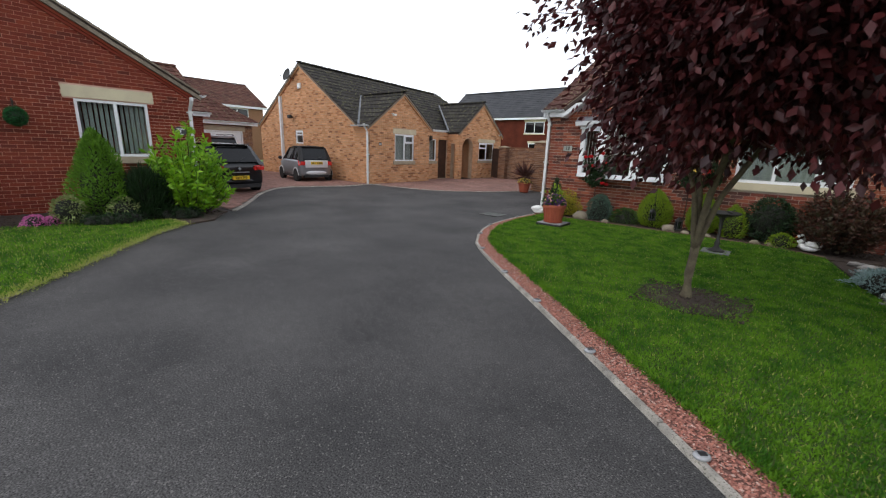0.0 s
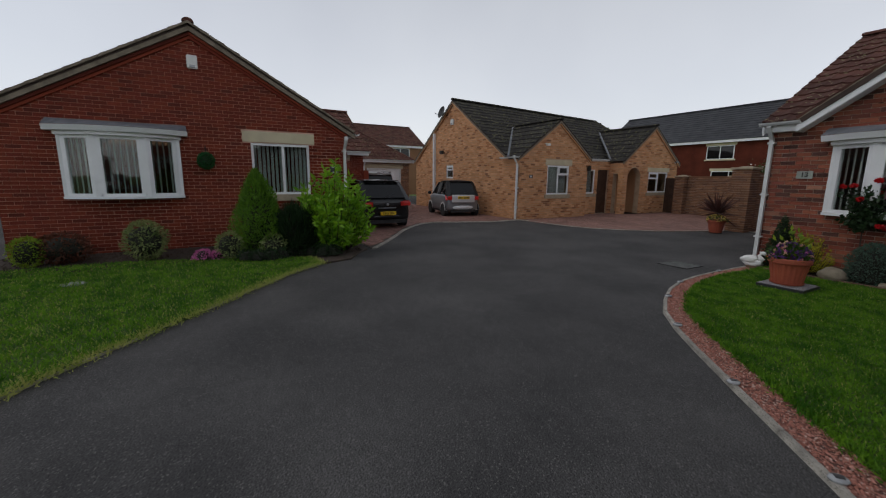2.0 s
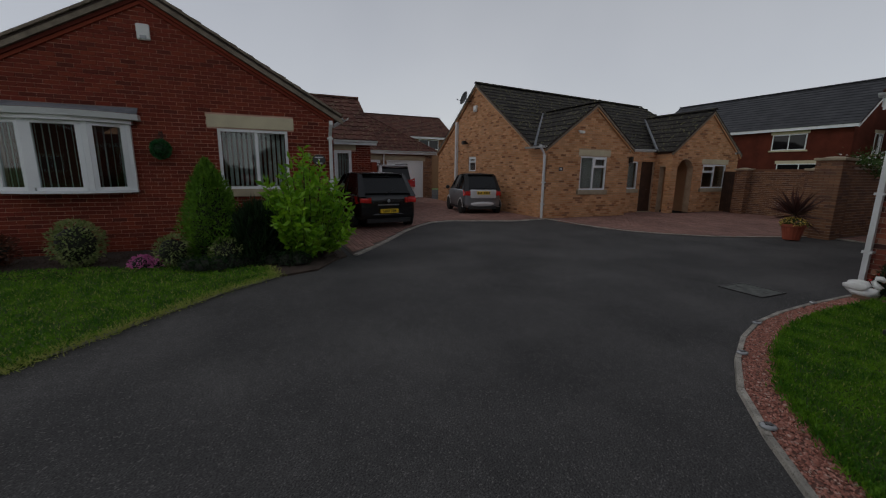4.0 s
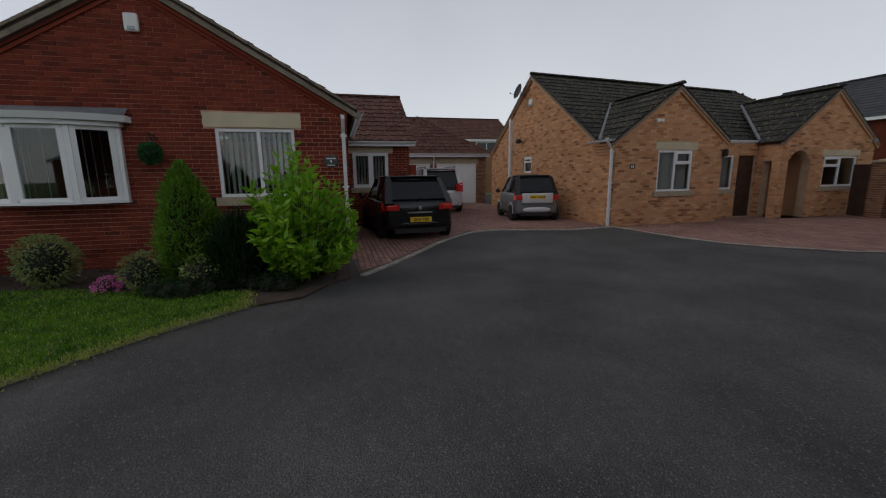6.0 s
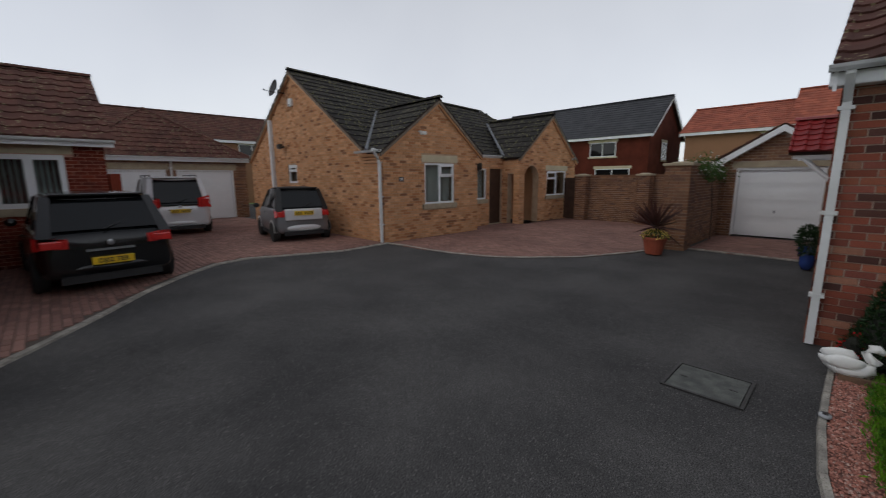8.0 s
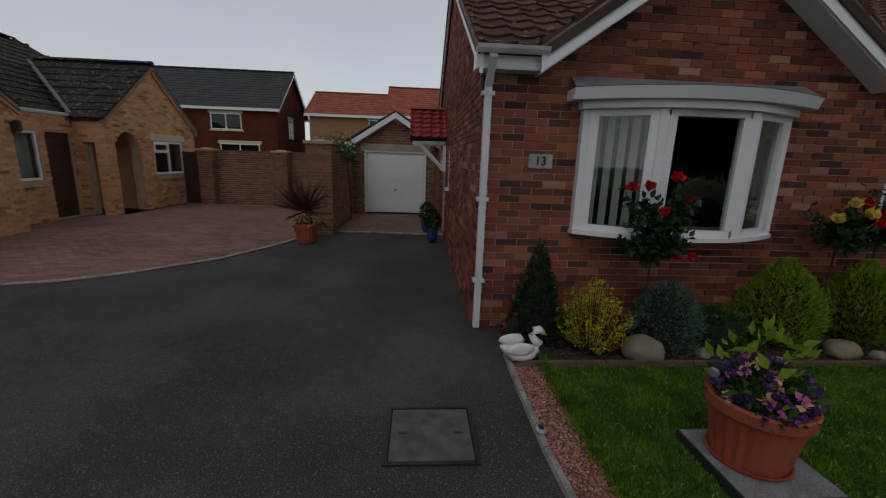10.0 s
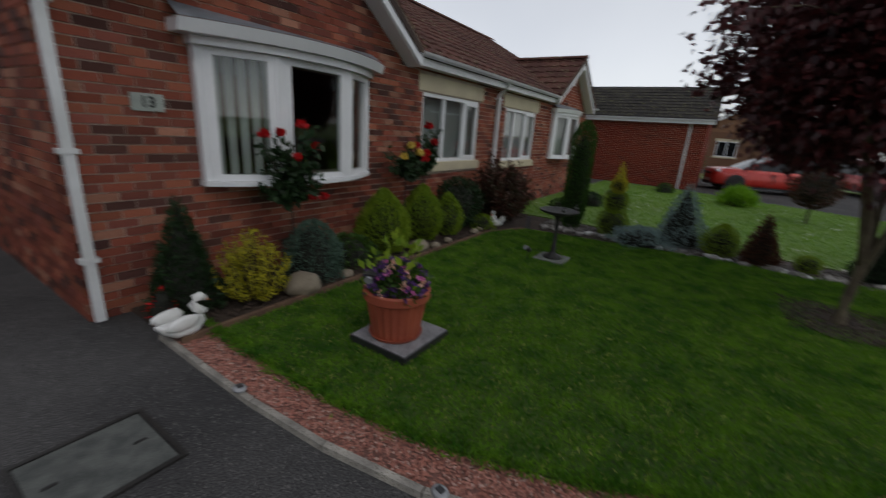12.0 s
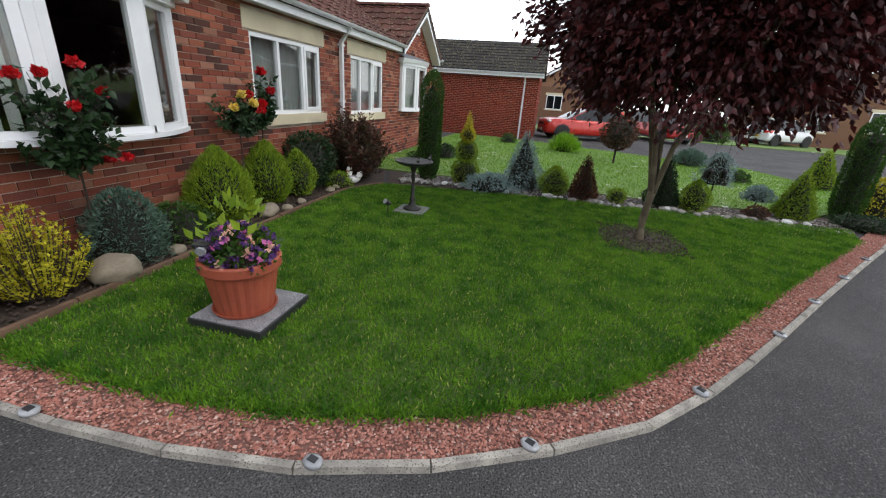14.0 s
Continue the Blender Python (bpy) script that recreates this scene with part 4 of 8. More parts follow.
ridge((-13.3, 14.08, 4.08), (-16.4, 14.08, 4.08), TILE_GREY)
slope("roof_gable_2_left", [(-13.34, 18.2, 2.5), (-14.1, 18.2, 2.5), (-16.75, 20.4, 4.22), (-13.34, 20.4, 4.22)], TILE_GREY, "flat", 0.34, 0.33)
slope("roof_gable_2_right", [(-13.34, 22.6, 2.5), (-14.1, 22.6, 2.5), (-16.75, 20.4, 4.22), (-13.34, 20.4, 4.22)], TILE_GREY, "flat", 0.34, 0.33)
ridge((-13.3, 20.4, 4.26), (-16.7, 20.4, 4.26), TILE_GREY)
for y0, z0, y1, z1 in ((14.08, 3.99, 11.95, 2.41), (14.08, 3.99, 16.05, 2.50), (20.4, 4.17, 18.2, 2.45), (20.4, 4.17, 22.6, 2.45)):
    board("verge_buff", (-13.33, y0, z0), (-13.33, y1, z1), 0.075, 0.09, VERGE, (-1, 0, 0))
    board("verge_buff", (-13.36, y0, z0 - 0.08), (-13.36, y1, z1 - 0.08), 0.07, 0.05, BRICK_BUFF, (-1, 0, 0))
for x0, z0, x1, z1 in ((-18.65, 5.38, -14.28, 2.57), (-18.65, 5.38, -23.05, 2.57)):
    board("verge_buff", (x0, 11.97, z0), (x1, 11.97, z1), 0.075, 0.09, VERGE, (0, 1, 0))
    board("verge_buff", (x0, 12.0, z0 - 0.08), (x1, 12.0, z1 - 0.08), 0.07, 0.05, BRICK_BUFF, (0, 1, 0))
for (xa, ya, za), (xb, yb, zb) in (((-14.05, 11.97, 2.56), (-16.47, 14.08, 4.13)), ((-14.2, 16.05, 2.66), (-16.47, 14.08, 4.13)), ((-14.1, 18.2, 2.6), (-16.75, 20.4, 4.3))):
    bm = bmesh.new()
    bar(bm, (xa, ya, za - 0.03), (xb, yb, zb - 0.10), 0.05, 6)
    part("valley_flashing", bm, LEAD, None, "grey lead valley", "structure")
gutter((-13.3, 11.88, 2.50), (-14.45, 11.88, 2.50))
gutter((-14.18, 18.25, 2.58), (-14.18, 16.0, 2.58))
board("fascia_recess", (-14.24, 16.0, 2.6), (-14.24, 18.25, 2.6), 0.14, 0.03, WHITE, (-1, 0, 0))
# corbelled corner and its pipe
for k in range(4):
    bm = bmesh.new()
    box(bm, -14.35 + 0.0, -13.42 + 0.0, 12.07 - 0.035 * (k + 1), 12.05, 2.1 + 0.08 * k, 2.165 + 0.08 * k)
    part("corbel_course", bm, BRICK_BUFF, bpy.data.objects["wall_buff_side"])
downpipe(FBS, -13.5, 0.0, 2.52, 0.07)
bm = bmesh.new()
fbox(bm, FBS, -20.64, -20.50, 0.0, 0.12, 0.1, 3.98)
part("flue_pipe", bm, WHITE_DULL, None, "white boxed pipe on the buff gable wall", "structure")

# front door in the recess
d = thing("door_1", "closed dark brown panelled front door", "door", kind="structure")
bm = bmesh.new()
fbox(bm, FR, 17.5, 18.25, -0.15, -0.09, 0.03, 2.1)
fbox(bm, FR, 17.6, 18.15, -0.09, -0.075, 0.3, 0.95)
fbox(bm, FR, 17.6, 18.15, -0.09, -0.075, 1.1, 1.9)
part("door_leaf", bm, WOOD_DARK, d)
bm = bmesh.new()
fbox(bm, FR, 17.45, 18.3, -0.2, 0.02, -0.02, 0.03)
part("threshold", bm, STONE_GREY, d)

# ---- the mixed-brick bungalow beside the lawn ----
FC = Face("y", 11.17, -1)
OPEN_C = [(-3.75, -1.73, 1.1, 2.26), (-0.4, 1.42, 1.17, 2.25), (-0.52, 1.55, 2.27, 2.5), (2.6, 4.34, 1.12, 2.25), (2.45, 4.52, 2.27, 2.5), (2.5, 4.42, 0.98, 1.12), (-0.45, 1.5, 1.02, 1.17), (5.55, 7.45, 1.17, 2.3)]
TOP_C = [(-4.78, 2.72), (-4.3, 2.72), (-2.55, 3.84), (-0.85, 2.72), (5.25, 2.72), (6.95, 3.78), (8.65, 2.72), (8.8, 2.72)]
house_wall("wall_mixed_front", FC, TOP_C, OPEN_C, BRICK_MULTI, MORTAR, near=(-4.8, -0.5, 0.6, 2.7))
FCS = Face("x", -4.78, -1)
TOP_CS = [(11.17, 2.7), (15.1, 4.86), (19.0, 2.7)]
house_wall("wall_mixed_side", FCS, TOP_CS, [(14.95, 15.35, 1.2, 1.9), (16.0, 16.95, 0.0, 2.05)], BRICK_MULTI, MORTAR)
plain_wall("wall_mixed_rear", [(-4.4, 18.95), (8.7, 18.95), (8.7, 11.4)], -0.1, 2.75, BRICK_MULTI)
house_wall("wall_mixed_gable_end", Face("x", 8.8, 1), [(11.17, 2.7), (15.1, 4.86), (19.0, 2.7)], [], BRICK_MULTI, MORTAR)
bow(FC, -3.75, -1.73, 1.1, 2.26, out=0.36, lip=0.2, drawn=0.3)
window(FC, -0.4, 1.42, 1.17, 2.25, (1, 1, -0.8), "stone", (-0.52, 1.55, 2.27, 2.5), label="white three-light casement window with net curtains under a cream lintel", net=True)
window(FC, 2.6, 4.34, 1.12, 2.25, (0.8, 1, -1), "stone", (2.45, 4.52, 2.27, 2.5), label="white three-light casement window with net curtains under a cream lintel", net=True)
bow(FC, 5.55, 7.45, 1.17, 2.3, out=0.3)
window(FCS, 14.95, 15.35, 1.2, 1.9, (1,), "white", blinds=False, label="small white side window")
slope("roof_mixed_front", [(-4.86, 11.21, 2.871), (9.0, 11.21, 2.871), (9.0, 15.1, 4.98), (-4.86, 15.1, 4.98)], TILE_BROWN, "roll", 0.33, 0.3)
for xa, xb in ((-4.86, -4.26), (-0.84, 5.19), (8.71, 9.0)):
    slope("roof_mixed_eave", [(xa, 10.95, 2.73), (xb, 10.95, 2.73), (xb, 11.21, 2.871), (xa, 11.21, 2.871)], TILE_BROWN, "roll", 0.33, 0.3)
slope("roof_mixed_back", [(-4.86, 19.25, 2.73), (9.0, 19.25, 2.73), (9.0, 15.1, 4.98), (-4.86, 15.1, 4.98)], TILE_BROWN, "roll", 0.33, 0.3)
ridge((-4.88, 15.1, 5.02), (9.0, 15.1, 5.02), TILE_BROWN)
for xc, half, zr, yi, n in ((-2.55, 1.73, 3.98, 13.25, 1), (6.95, 1.78, 3.92, 13.14, 2)):
    zt = 2.76
    ye = 10.95 + 0.05
    slope("roof_front_gable_%d_left" % n, [(xc - half, 10.88, zt), (xc - half, ye, zt), (xc, yi, zr), (xc, 10.88, zr)], TILE_BROWN, "roll", 0.33, 0.3)
    slope("roof_front_gable_%d_right" % n, [(xc + half, 10.88, zt), (xc + half, ye, zt), (xc, yi, zr), (xc, 10.88, zr)], TILE_BROWN, "roll", 0.33, 0.3)
    ridge((xc, 10.86, zr + 0.04), (xc, yi, zr + 0.04), TILE_BROWN)
    for s in (-1, 1):
        b = board("bargeboard", (xc, 10.90, zr - 0.05), (xc + s * (half + 0.02), 10.90, zt - 0.06), 0.17, 0.028, WHITE, (0, 1, 0), label="white bargeboard")
        board("verge_bedding", (xc, 10.885, zr + 0.01), (xc + s * (half + 0.03), 10.885, zt - 0.0), 0.06, 0.09, VERGE, (0, 1, 0), b)
        board("soffit", (xc, 10.93, zr - 0.20), (xc + s * half, 10.93, zt - 0.21), 0.02, 0.235, WHITE, (0, 1, 0), b)
    bm = bmesh.new()
    box(bm, xc - 0.03, xc + 0.03, 10.885, 10.925, zr - 0.30, zr - 0.02)
    part("finial", bm, WHITE, None, "white finial at the gable's peak", "structure")
# side gable bargeboards
for s, ye in ((-1, 10.95), (1, 19.25)):
    b = board("bargeboard", (-4.84, 15.1, 4.93), (-4.84, ye, 2.68), 0.17, 0.028, WHITE, (1, 0, 0), label="white bargeboard")
    board("verge_bedding", (-4.865, 15.1, 4.99), (-4.865, ye, 2.74), 0.06, 0.09, VERGE, (1, 0, 0), b)
# fascia, soffit and gutters of the eaves
for xa, xb in ((-4.86, -4.28), (-0.82, 5.17), (8.73, 9.0)):
    b = board("fascia_mixed", (xa, 10.98, 2.74), (xb, 10.98, 2.74), 0.17, 0.03, WHITE, (0, 1, 0), label="white fascia board")
    bm = bmesh.new()
    box(bm, xa, xb, 11.012, 11.165, 2.575, 2.595)
    part("soffit", bm, WHITE, b)
    gutter((xa - 0.02, 10.90, 2.73), (xb + 0.04, 10.90, 2.73))
bm = bmesh.new()
box(bm, -4.87, -4.25, 10.99, 11.168, 2.56, 2.70)
part("box_end", bm, WHITE, None, "white boxed eave end", "structure")
downpipe(FC, -4.73, 0.02, 2.7, 0.06)
downpipe(FC, 2.1, 0.02, 2.7, 0.06)

# canopy over the side door
cn = thing("door_canopy", "small glazed red tiled canopy on white gallows brackets", "canopy", kind="structure")
for nm, ye in (("canopy_slope", 15.85), ("canopy_slope", 17.15)):
    sl = slope(nm, [(-5.56, ye, 2.2), (-4.79, ye, 2.2), (-4.79, 16.5, 2.82), (-5.56, 16.5, 2.82)], TILE_GLOSSY_RED, "roll", 0.15, 0.2)
    sl.parent = cn
    del sl["kind"]
rt = ridge((-5.58, 16.5, 2.85), (-4.79, 16.5, 2.85), TILE_GLOSSY_RED, cn, 0.08)
for y in (15.98, 17.02):
    bm = bmesh.new()
    box(bm, -5.5, -4.79, y - 0.035, y + 0.035, 2.06, 2.13)
    box(bm, -4.85, -4.785, y - 0.035, y + 0.035, 1.5, 2.1)
    bar(bm, (-4.83, y, 1.55), (-5.36, y, 2.08), 0.035, 6)
    part("bracket", bm, WHITE, cn)
d = thing("door_2", "white glazed side door", "door", kind="structure")
bm = bmesh.new()
fbox(bm, FCS, 16.0, 16.95, -0.15, -0.08, 0.03, 2.05)
part("door_leaf", bm, WHITE, d)

# ---- single garage with a white gable ----
FD = Face("y", 19.98, -1)
house_wall("wall_single_garage", FD, [(-7.5, 2.12), (-6.08, 2.98), (-4.85, 2.22)], [(-7.05, -5.13, -0.2, 1.99), (-7.15, -5.0, 1.99, 2.15)], BRICK_BROWN, MORTAR)
garage_door(FD, -7.05, -5.13, 1.99, 4, 4, "closed white panelled garage door", (-7.15, -5.0, 1.99, 2.15), 0.05)
slope("roof_single_garage_left", [(-7.7, 19.8, 2.12), (-7.7, 25.5, 2.12), (-6.08, 25.5, 3.12), (-6.08, 19.8, 3.12)], TILE_BROWN, "roll", 0.33, 0.3)
slope("roof_single_garage_right", [(-4.5, 19.8, 2.12), (-4.5, 25.5, 2.12), (-6.08, 25.5, 3.12), (-6.08, 19.8, 3.12)], TILE_BROWN, "roll", 0.33, 0.3)
plain_wall("wall_single_garage_sides", [(-7.4, 20.1), (-7.4, 25.4), (-4.8, 25.4), (-4.8, 20.1)], -0.1, 2.12, BRICK_BROWN)
for s in (-1, 1):
    b = board("bargeboard", (-6.08, 19.78, 3.10), (-6.08 + s * 1.6, 19.78, 2.08), 0.17, 0.028, WHITE, (0, 1, 0), label="white bargeboard")
    board("soffit", (-6.08, 19.81, 2.96), (-6.08 + s * 1.6, 19.81, 1.94), 0.02, 0.17, WHITE, (0, 1, 0), b)

# garden walls and pillars of the forecourt
for nm, F, a, b, top in (("garden_wall_back", Face("y", 21.6, -1), -12.6, -7.75, 1.78), ("garden_wall_side", Face("x", -7.62, -1), 16.85, 19.95, 1.85)):
    w = wall(nm, F, [(a, top), (b, top)], [], MORTAR, 0.19, "brown brick garden wall")
    brickwork(F, [(a, top), (b, top)], [], BRICK_BROWN, w)
    bm = bmesh.new()
    fbox(bm, F, a, b, -0.23, 0.012, top + 0.002, top + 0.065)
    part("coping", bm, BRICK_BROWN, w)
house_wall("garden_wall_inner", Face("x", -7.40, 1), [(16.85, 1.83), (19.95, 1.83)], [], BRICK_BROWN, MORTAR)


def pillar(x, y, h, w=0.46):
    p = thing("brick_pillar", "square brown brick pillar with a stone cap", "pillar", (x, y, 0), kind="structure")
    for F, c in ((Face("y", y - w / 2, -1), x), (Face("y", y + w / 2, 1), x), (Face("x", x - w / 2, -1), y), (Face("x", x + w / 2, 1), y)):
        e = 0.0 if F.axis == "y" else 0.016
        brickwork(F, [(c - w / 2 + e, h), (c + w / 2 - e, h)], [], BRICK_BROWN, None)
        bpy.context.scene.collection.objects[-1].name = "bricks"
        ob = scene.collection.objects[-1]
        ob.parent = p
        ob.matrix_parent_inverse = Matrix.Translation((-x, -y, 0))
    bm = bmesh.new()
    box(bm, -w / 2 + 0.02, w / 2 - 0.02, -w / 2 + 0.02, w / 2 - 0.02, 0, h)
    part("core", bm, MORTAR, p)
    bm = bmesh.new()
    box(bm, -w / 2 - 0.04, w / 2 + 0.04, -w / 2 - 0.04, w / 2 + 0.04, h + 0.0, h + 0.07, 0.012)
    blob(bm, (0, 0, h + 0.05), (w / 2, w / 2, 0.06), 2)
    part("cap", bm, STONE_GREY, p)


pillar(-7.55, 16.55, 2.0, 0.56)
pillar(-10.0, 21.35, 1.8)
pillar(-12.5, 21.5, 1.8)
g = thing("garden_gate", "closed dark brown boarded side gate", "gate", kind="structure")
for i in range(7):
    bm = bmesh.new()
    box(bm, -13.36 + i * 0.09, -13.275 + i * 0.09, 21.55, 21.575, 0.04, 1.75)
    part("gate_board", bm, WOOD_DARK, g)
for z in (0.3, 1.5):
    bm = bmesh.new()
    box(bm, -13.36, -12.73, 21.58, 21.61, z, z + 0.09)
    part("gate_rail", bm, WOOD_DARK, g)


# ---- houses beyond ----
def far_house(n, x0, x1, y0, y1, eave, ridge_z, along, brick, tile, wins, gauge=0.33, label="", overhang=0.3):
    """A closed house: four brick walls and a gabled roof; wins: (axis face, u0, u1, z0, z1)."""
    h = wall_box = bmesh.new()
    box(wall_box, x0, x1, y0, y1, -0.1, eave)
    xm, ym = (x0 + x1) / 2, (y0 + y1) / 2
    if along == "x":
        for x in (x0 + 0.002, x1 - 0.002):
            vs = [h.verts.new(p) for p in ((x, y0, eave), (x, y1, eave), (x, ym, ridge_z - 0.15))]
            h.faces.new(vs)
    else:
        for y in (y0 + 0.002, y1 - 0.002):
            vs = [h.verts.new(p) for p in ((x0, y, eave), (x1, y, eave), (xm, y, ridge_z - 0.15))]
            h.faces.new(vs)
    body = part("wall_house_%d" % n, h, brick, None, label, "structure")
    o = overhang
    if along == "x":
        a = slope("roof_house_%d_front" % n, [(x0 - o, y0 - o, eave), (x1 + o, y0 - o, eave), (x1 + o, ym, ridge_z), (x0 - o, ym, ridge_z)], tile, "flat", gauge, 0.33)
        b = slope("roof_house_%d_back" % n, [(x0 - o, y1 + o, eave), (x1 + o, y1 + o, eave), (x1 + o, ym, ridge_z), (x0 - o, ym, ridge_z)], tile, "flat", gauge, 0.33)
        ridge((x0 - o, ym, ridge_z + 0.04), (x1 + o, ym, ridge_z + 0.04), tile, a)
        for yy in (y0 - o, y1 + o):
            board("fascia", (x0 - o, yy, eave), (x1 + o, yy, eave), 0.2, 0.03, WHITE, (0, 1 if yy < ym else -1, 0), body)
        for xx, sx in ((x0 - o, 1), (x1 + o, -1)):
            for yy in (y0 - o, y1 + o):
                board("bargeboard", (xx, ym, ridge_z - 0.06), (xx, yy, eave - 0.06), 0.2, 0.03, WHITE, (sx, 0, 0), body)
    else:
        a = slope("roof_house_%d_front" % n, [(x1 + o, y0 - o, eave), (x1 + o, y1 + o, eave), (xm, y1 + o, ridge_z), (xm, y0 - o, ridge_z)], tile, "flat", gauge, 0.33)
        b = slope("roof_house_%d_back" % n, [(x0 - o, y0 - o, eave), (x0 - o, y1 + o, eave), (xm, y1 + o, ridge_z), (xm, y0 - o, ridge_z)], tile, "flat", gauge, 0.33)
        ridge((xm, y0 - o, ridge_z + 0.04), (xm, y1 + o, ridge_z + 0.04), tile, a)
        for xx in (x0 - o, x1 + o):
            board("fascia", (xx, y0 - o, eave), (xx, y1 + o, eave), 0.2, 0.03, WHITE, (1 if xx < xm else -1, 0, 0), body)
        for yy, sy in ((y0 - o, 1), (y1 + o, -1)):
            for xx in (x0 - o, x1 + o):
                board("bargeboard", (xm, yy, ridge_z - 0.06), (xx, yy, eave - 0.06), 0.2, 0.03, WHITE, (0, sy, 0), body)
    for F, u0, u1, z0, z1 in wins:
        WINDOWS[0] += 1
        w = thing("window_%d" % WINDOWS[0], "dark window in a pale frame with a stone sill", "window", kind="structure")
        bm = bmesh.new()
        m = (u0 + u1) / 2
        fbox(bm, F, u0, u1, 0.0, 0.04, z0, z0 + 0.06)
        fbox(bm, F, u0, u1, 0.0, 0.04, z1 - 0.06, z1)
        for c in (u0 + 0.03, m, u1 - 0.03):
            fbox(bm, F, c - 0.03, c + 0.03, 0.0, 0.042, z0 + 0.06, z1 - 0.06)
        part("window_frame", bm, WHITE, w)
        bm = bmesh.new()
        fbox(bm, F, u0 + 0.05, u1 - 0.05, 0.004, 0.015, z0 + 0.05, z1 - 0.05)
        part("pane", bm, CAR_GLASS, w)
        bm = bmesh.new()
        fbox(bm, F, u0 - 0.12, u1 + 0.12, 0.0, 0.06, z0 - 0.1, z0)
        fbox(bm, F, u0 - 0.12, u1 + 0.12, 0.0, 0.03, z1 + 0.001, z1 + 0.2)
        part("window_sill", bm, STONE, w)
    return body


far_house(1, -29, -15.0, 36.0, 43.0, 4.75, 7.7, "x", BRICK_FAR, SLATE,
          [(Face("y", 36.0, -1), -19.3, -17.3, 3.3, 4.35), (Face("y", 36.0, -1), -18.8, -16.2, 1.2, 2.4), (Face("y", 36.0, -1), -25.5, -23.8, 3.3, 4.35), (Face("x", -15.0, 1), 38.6, 39.6, 3.0, 4.3)], label="red brick two-storey house under dark slate")
far_house(2, -13.2, -7.6, 37.5, 44, 4.7, 6.6, "x", BRICK_BROWN, TILE_RED, [(Face("y", 37.5, -1), -9.0, -7.9, 3.2, 4.4)], label="brown brick house with a red tiled roof")
far_house(3, -7.5, 3.0, 37.4, 44.2, 4.75, 7.2, "x", BRICK_BROWN, TILE_RED, [], label="brown brick house with a taller red tiled roof")
far_house(4, -46, -38.5, -14, 20.0, 4.75, 7.0, "y", BRICK_BROWN, TILE_BROWN, [(Face("x", -38.5, 1), 16.6, 18.6, 3.6, 4.5), (Face("x", -38.5, 1), 10.6, 12.4, 3.4, 4.5)], label="long brown-roofed two-storey house")
far_house(5, 34.5, 42, 2.0, 9.2, 3.0, 5.3, "x", BRICK_BROWN, TILE_BROWN, [(Face("x", 34.5, -1), 6.0, 7.4, 1.1, 2.3)], label="bungalow across the road")
far_house(6, 28.5, 38, -22, -9.0, 3.4, 6.2, "x", BRICK_BROWN, TILE_BROWN, [(Face("x", 28.5, -1), -15.5, -13.8, 1.2, 2.5), (Face("x", 28.5, -1), -11.5, -10.3, 1.0, 2.5)], label="brown brick house across the road")
# the red block with the neighbour's garage
FE = Face("x", 13.7, -1)
house_wall("wall_neighbour_garage", FE, [(7.7, 2.66), (13.0, 2.66)], [], BRICK_RED, MORTAR_RED)
house_wall("wall_neighbour_garage_end", Face("y", 7.7, -1), [(13.7, 2.66), (16.6, 4.2), (19.5, 2.66)], [], BRICK_RED, MORTAR_RED)
plain_wall("wall_neighbour_rear", [(19.4, 7.9), (19.4, 13.0), (14.0, 13.0)], -0.1, 2.7, BRICK_RED)
slope("roof_neighbour_front", [(13.45, 7.5, 2.78), (13.45, 13.2, 2.78), (16.6, 13.2, 4.3), (16.6, 7.5, 4.3)], TILE_GREY, "flat", 0.34, 0.33)
slope("roof_neighbour_back", [(19.75, 7.5, 2.78), (19.75, 13.2, 2.78), (16.6, 13.2, 4.3), (16.6, 7.5, 4.3)], TILE_GREY, "flat", 0.34, 0.33)
board("fascia_neighbour", (13.44, 7.5, 2.76), (13.44, 13.2, 2.76), 0.18, 0.03, WHITE, (1, 0, 0))
gutter((13.38, 7.5, 2.74), (13.38, 13.2, 2.74))
downpipe(FE, 8.3, 0.0, 2.72)

# ---- lawns, beds, paving ----
sheet("soil_bed_left", [(-9.2, 4.2), (-9.5, 4.48), (-11.33, 4.5), (-11.33, -6), (-9.6, -6), (-9.85, -1.7), (-9.95, -0.3), (-9.4, 1.5), (-8.95, 3.1), (-8.4, 3.3), (-8.6, 3.85)], 0.03, SOIL, 0.08)
sheet("lawn_left", LAWN_L, 0.035, TURF, 0.06, "short green lawn with worn pale edge")
sheet("lawn_right", LAWN_R, 0.045, TURF, 0.06, "well kept green lawn")
sheet("soil_bed_front", [(-4.5, 10.3), (-4.5, 11.16), (9, 11.16), (9, 10.4), (2.6, 10.4), (1.3, 9.9), (0.6, 10.27), (-4.2, 10.27)], 0.03, SOIL, 0.08)
sheet("soil_bed_rockery", [(1.28, 9.8), (1.52, 8.1), (1.78, 6.6), (1.77, 5.2), (1.88, 3.9), (1.96, 2.2), (2.2, 1.6), (3.6, 0.3), (3.9, 0.8), (2.8, 2.1), (2.6, 5.2), (2.6, 10.3)], 0.03, SOIL, 0.08)
NEXT_LAWN = [(2.66, 11.1), (2.62, 5.2), (2.85, 2.2), (4.0, 0.75), (5.5, -0.4), (9.6, 0.6), (10.3, 2.6), (11.6, 5.6), (12.6, 8.0), (12.9, 11.1)]
sheet("lawn_next_door", NEXT_LAWN, 0.04, FAR_TURF, 0.06, "neighbour's daisy-flecked lawn")
sheet("verge_across", [(22.5, -24), (28, -24), (27, 10), (22, 10)], 0.04, FAR_TURF, 0.06)
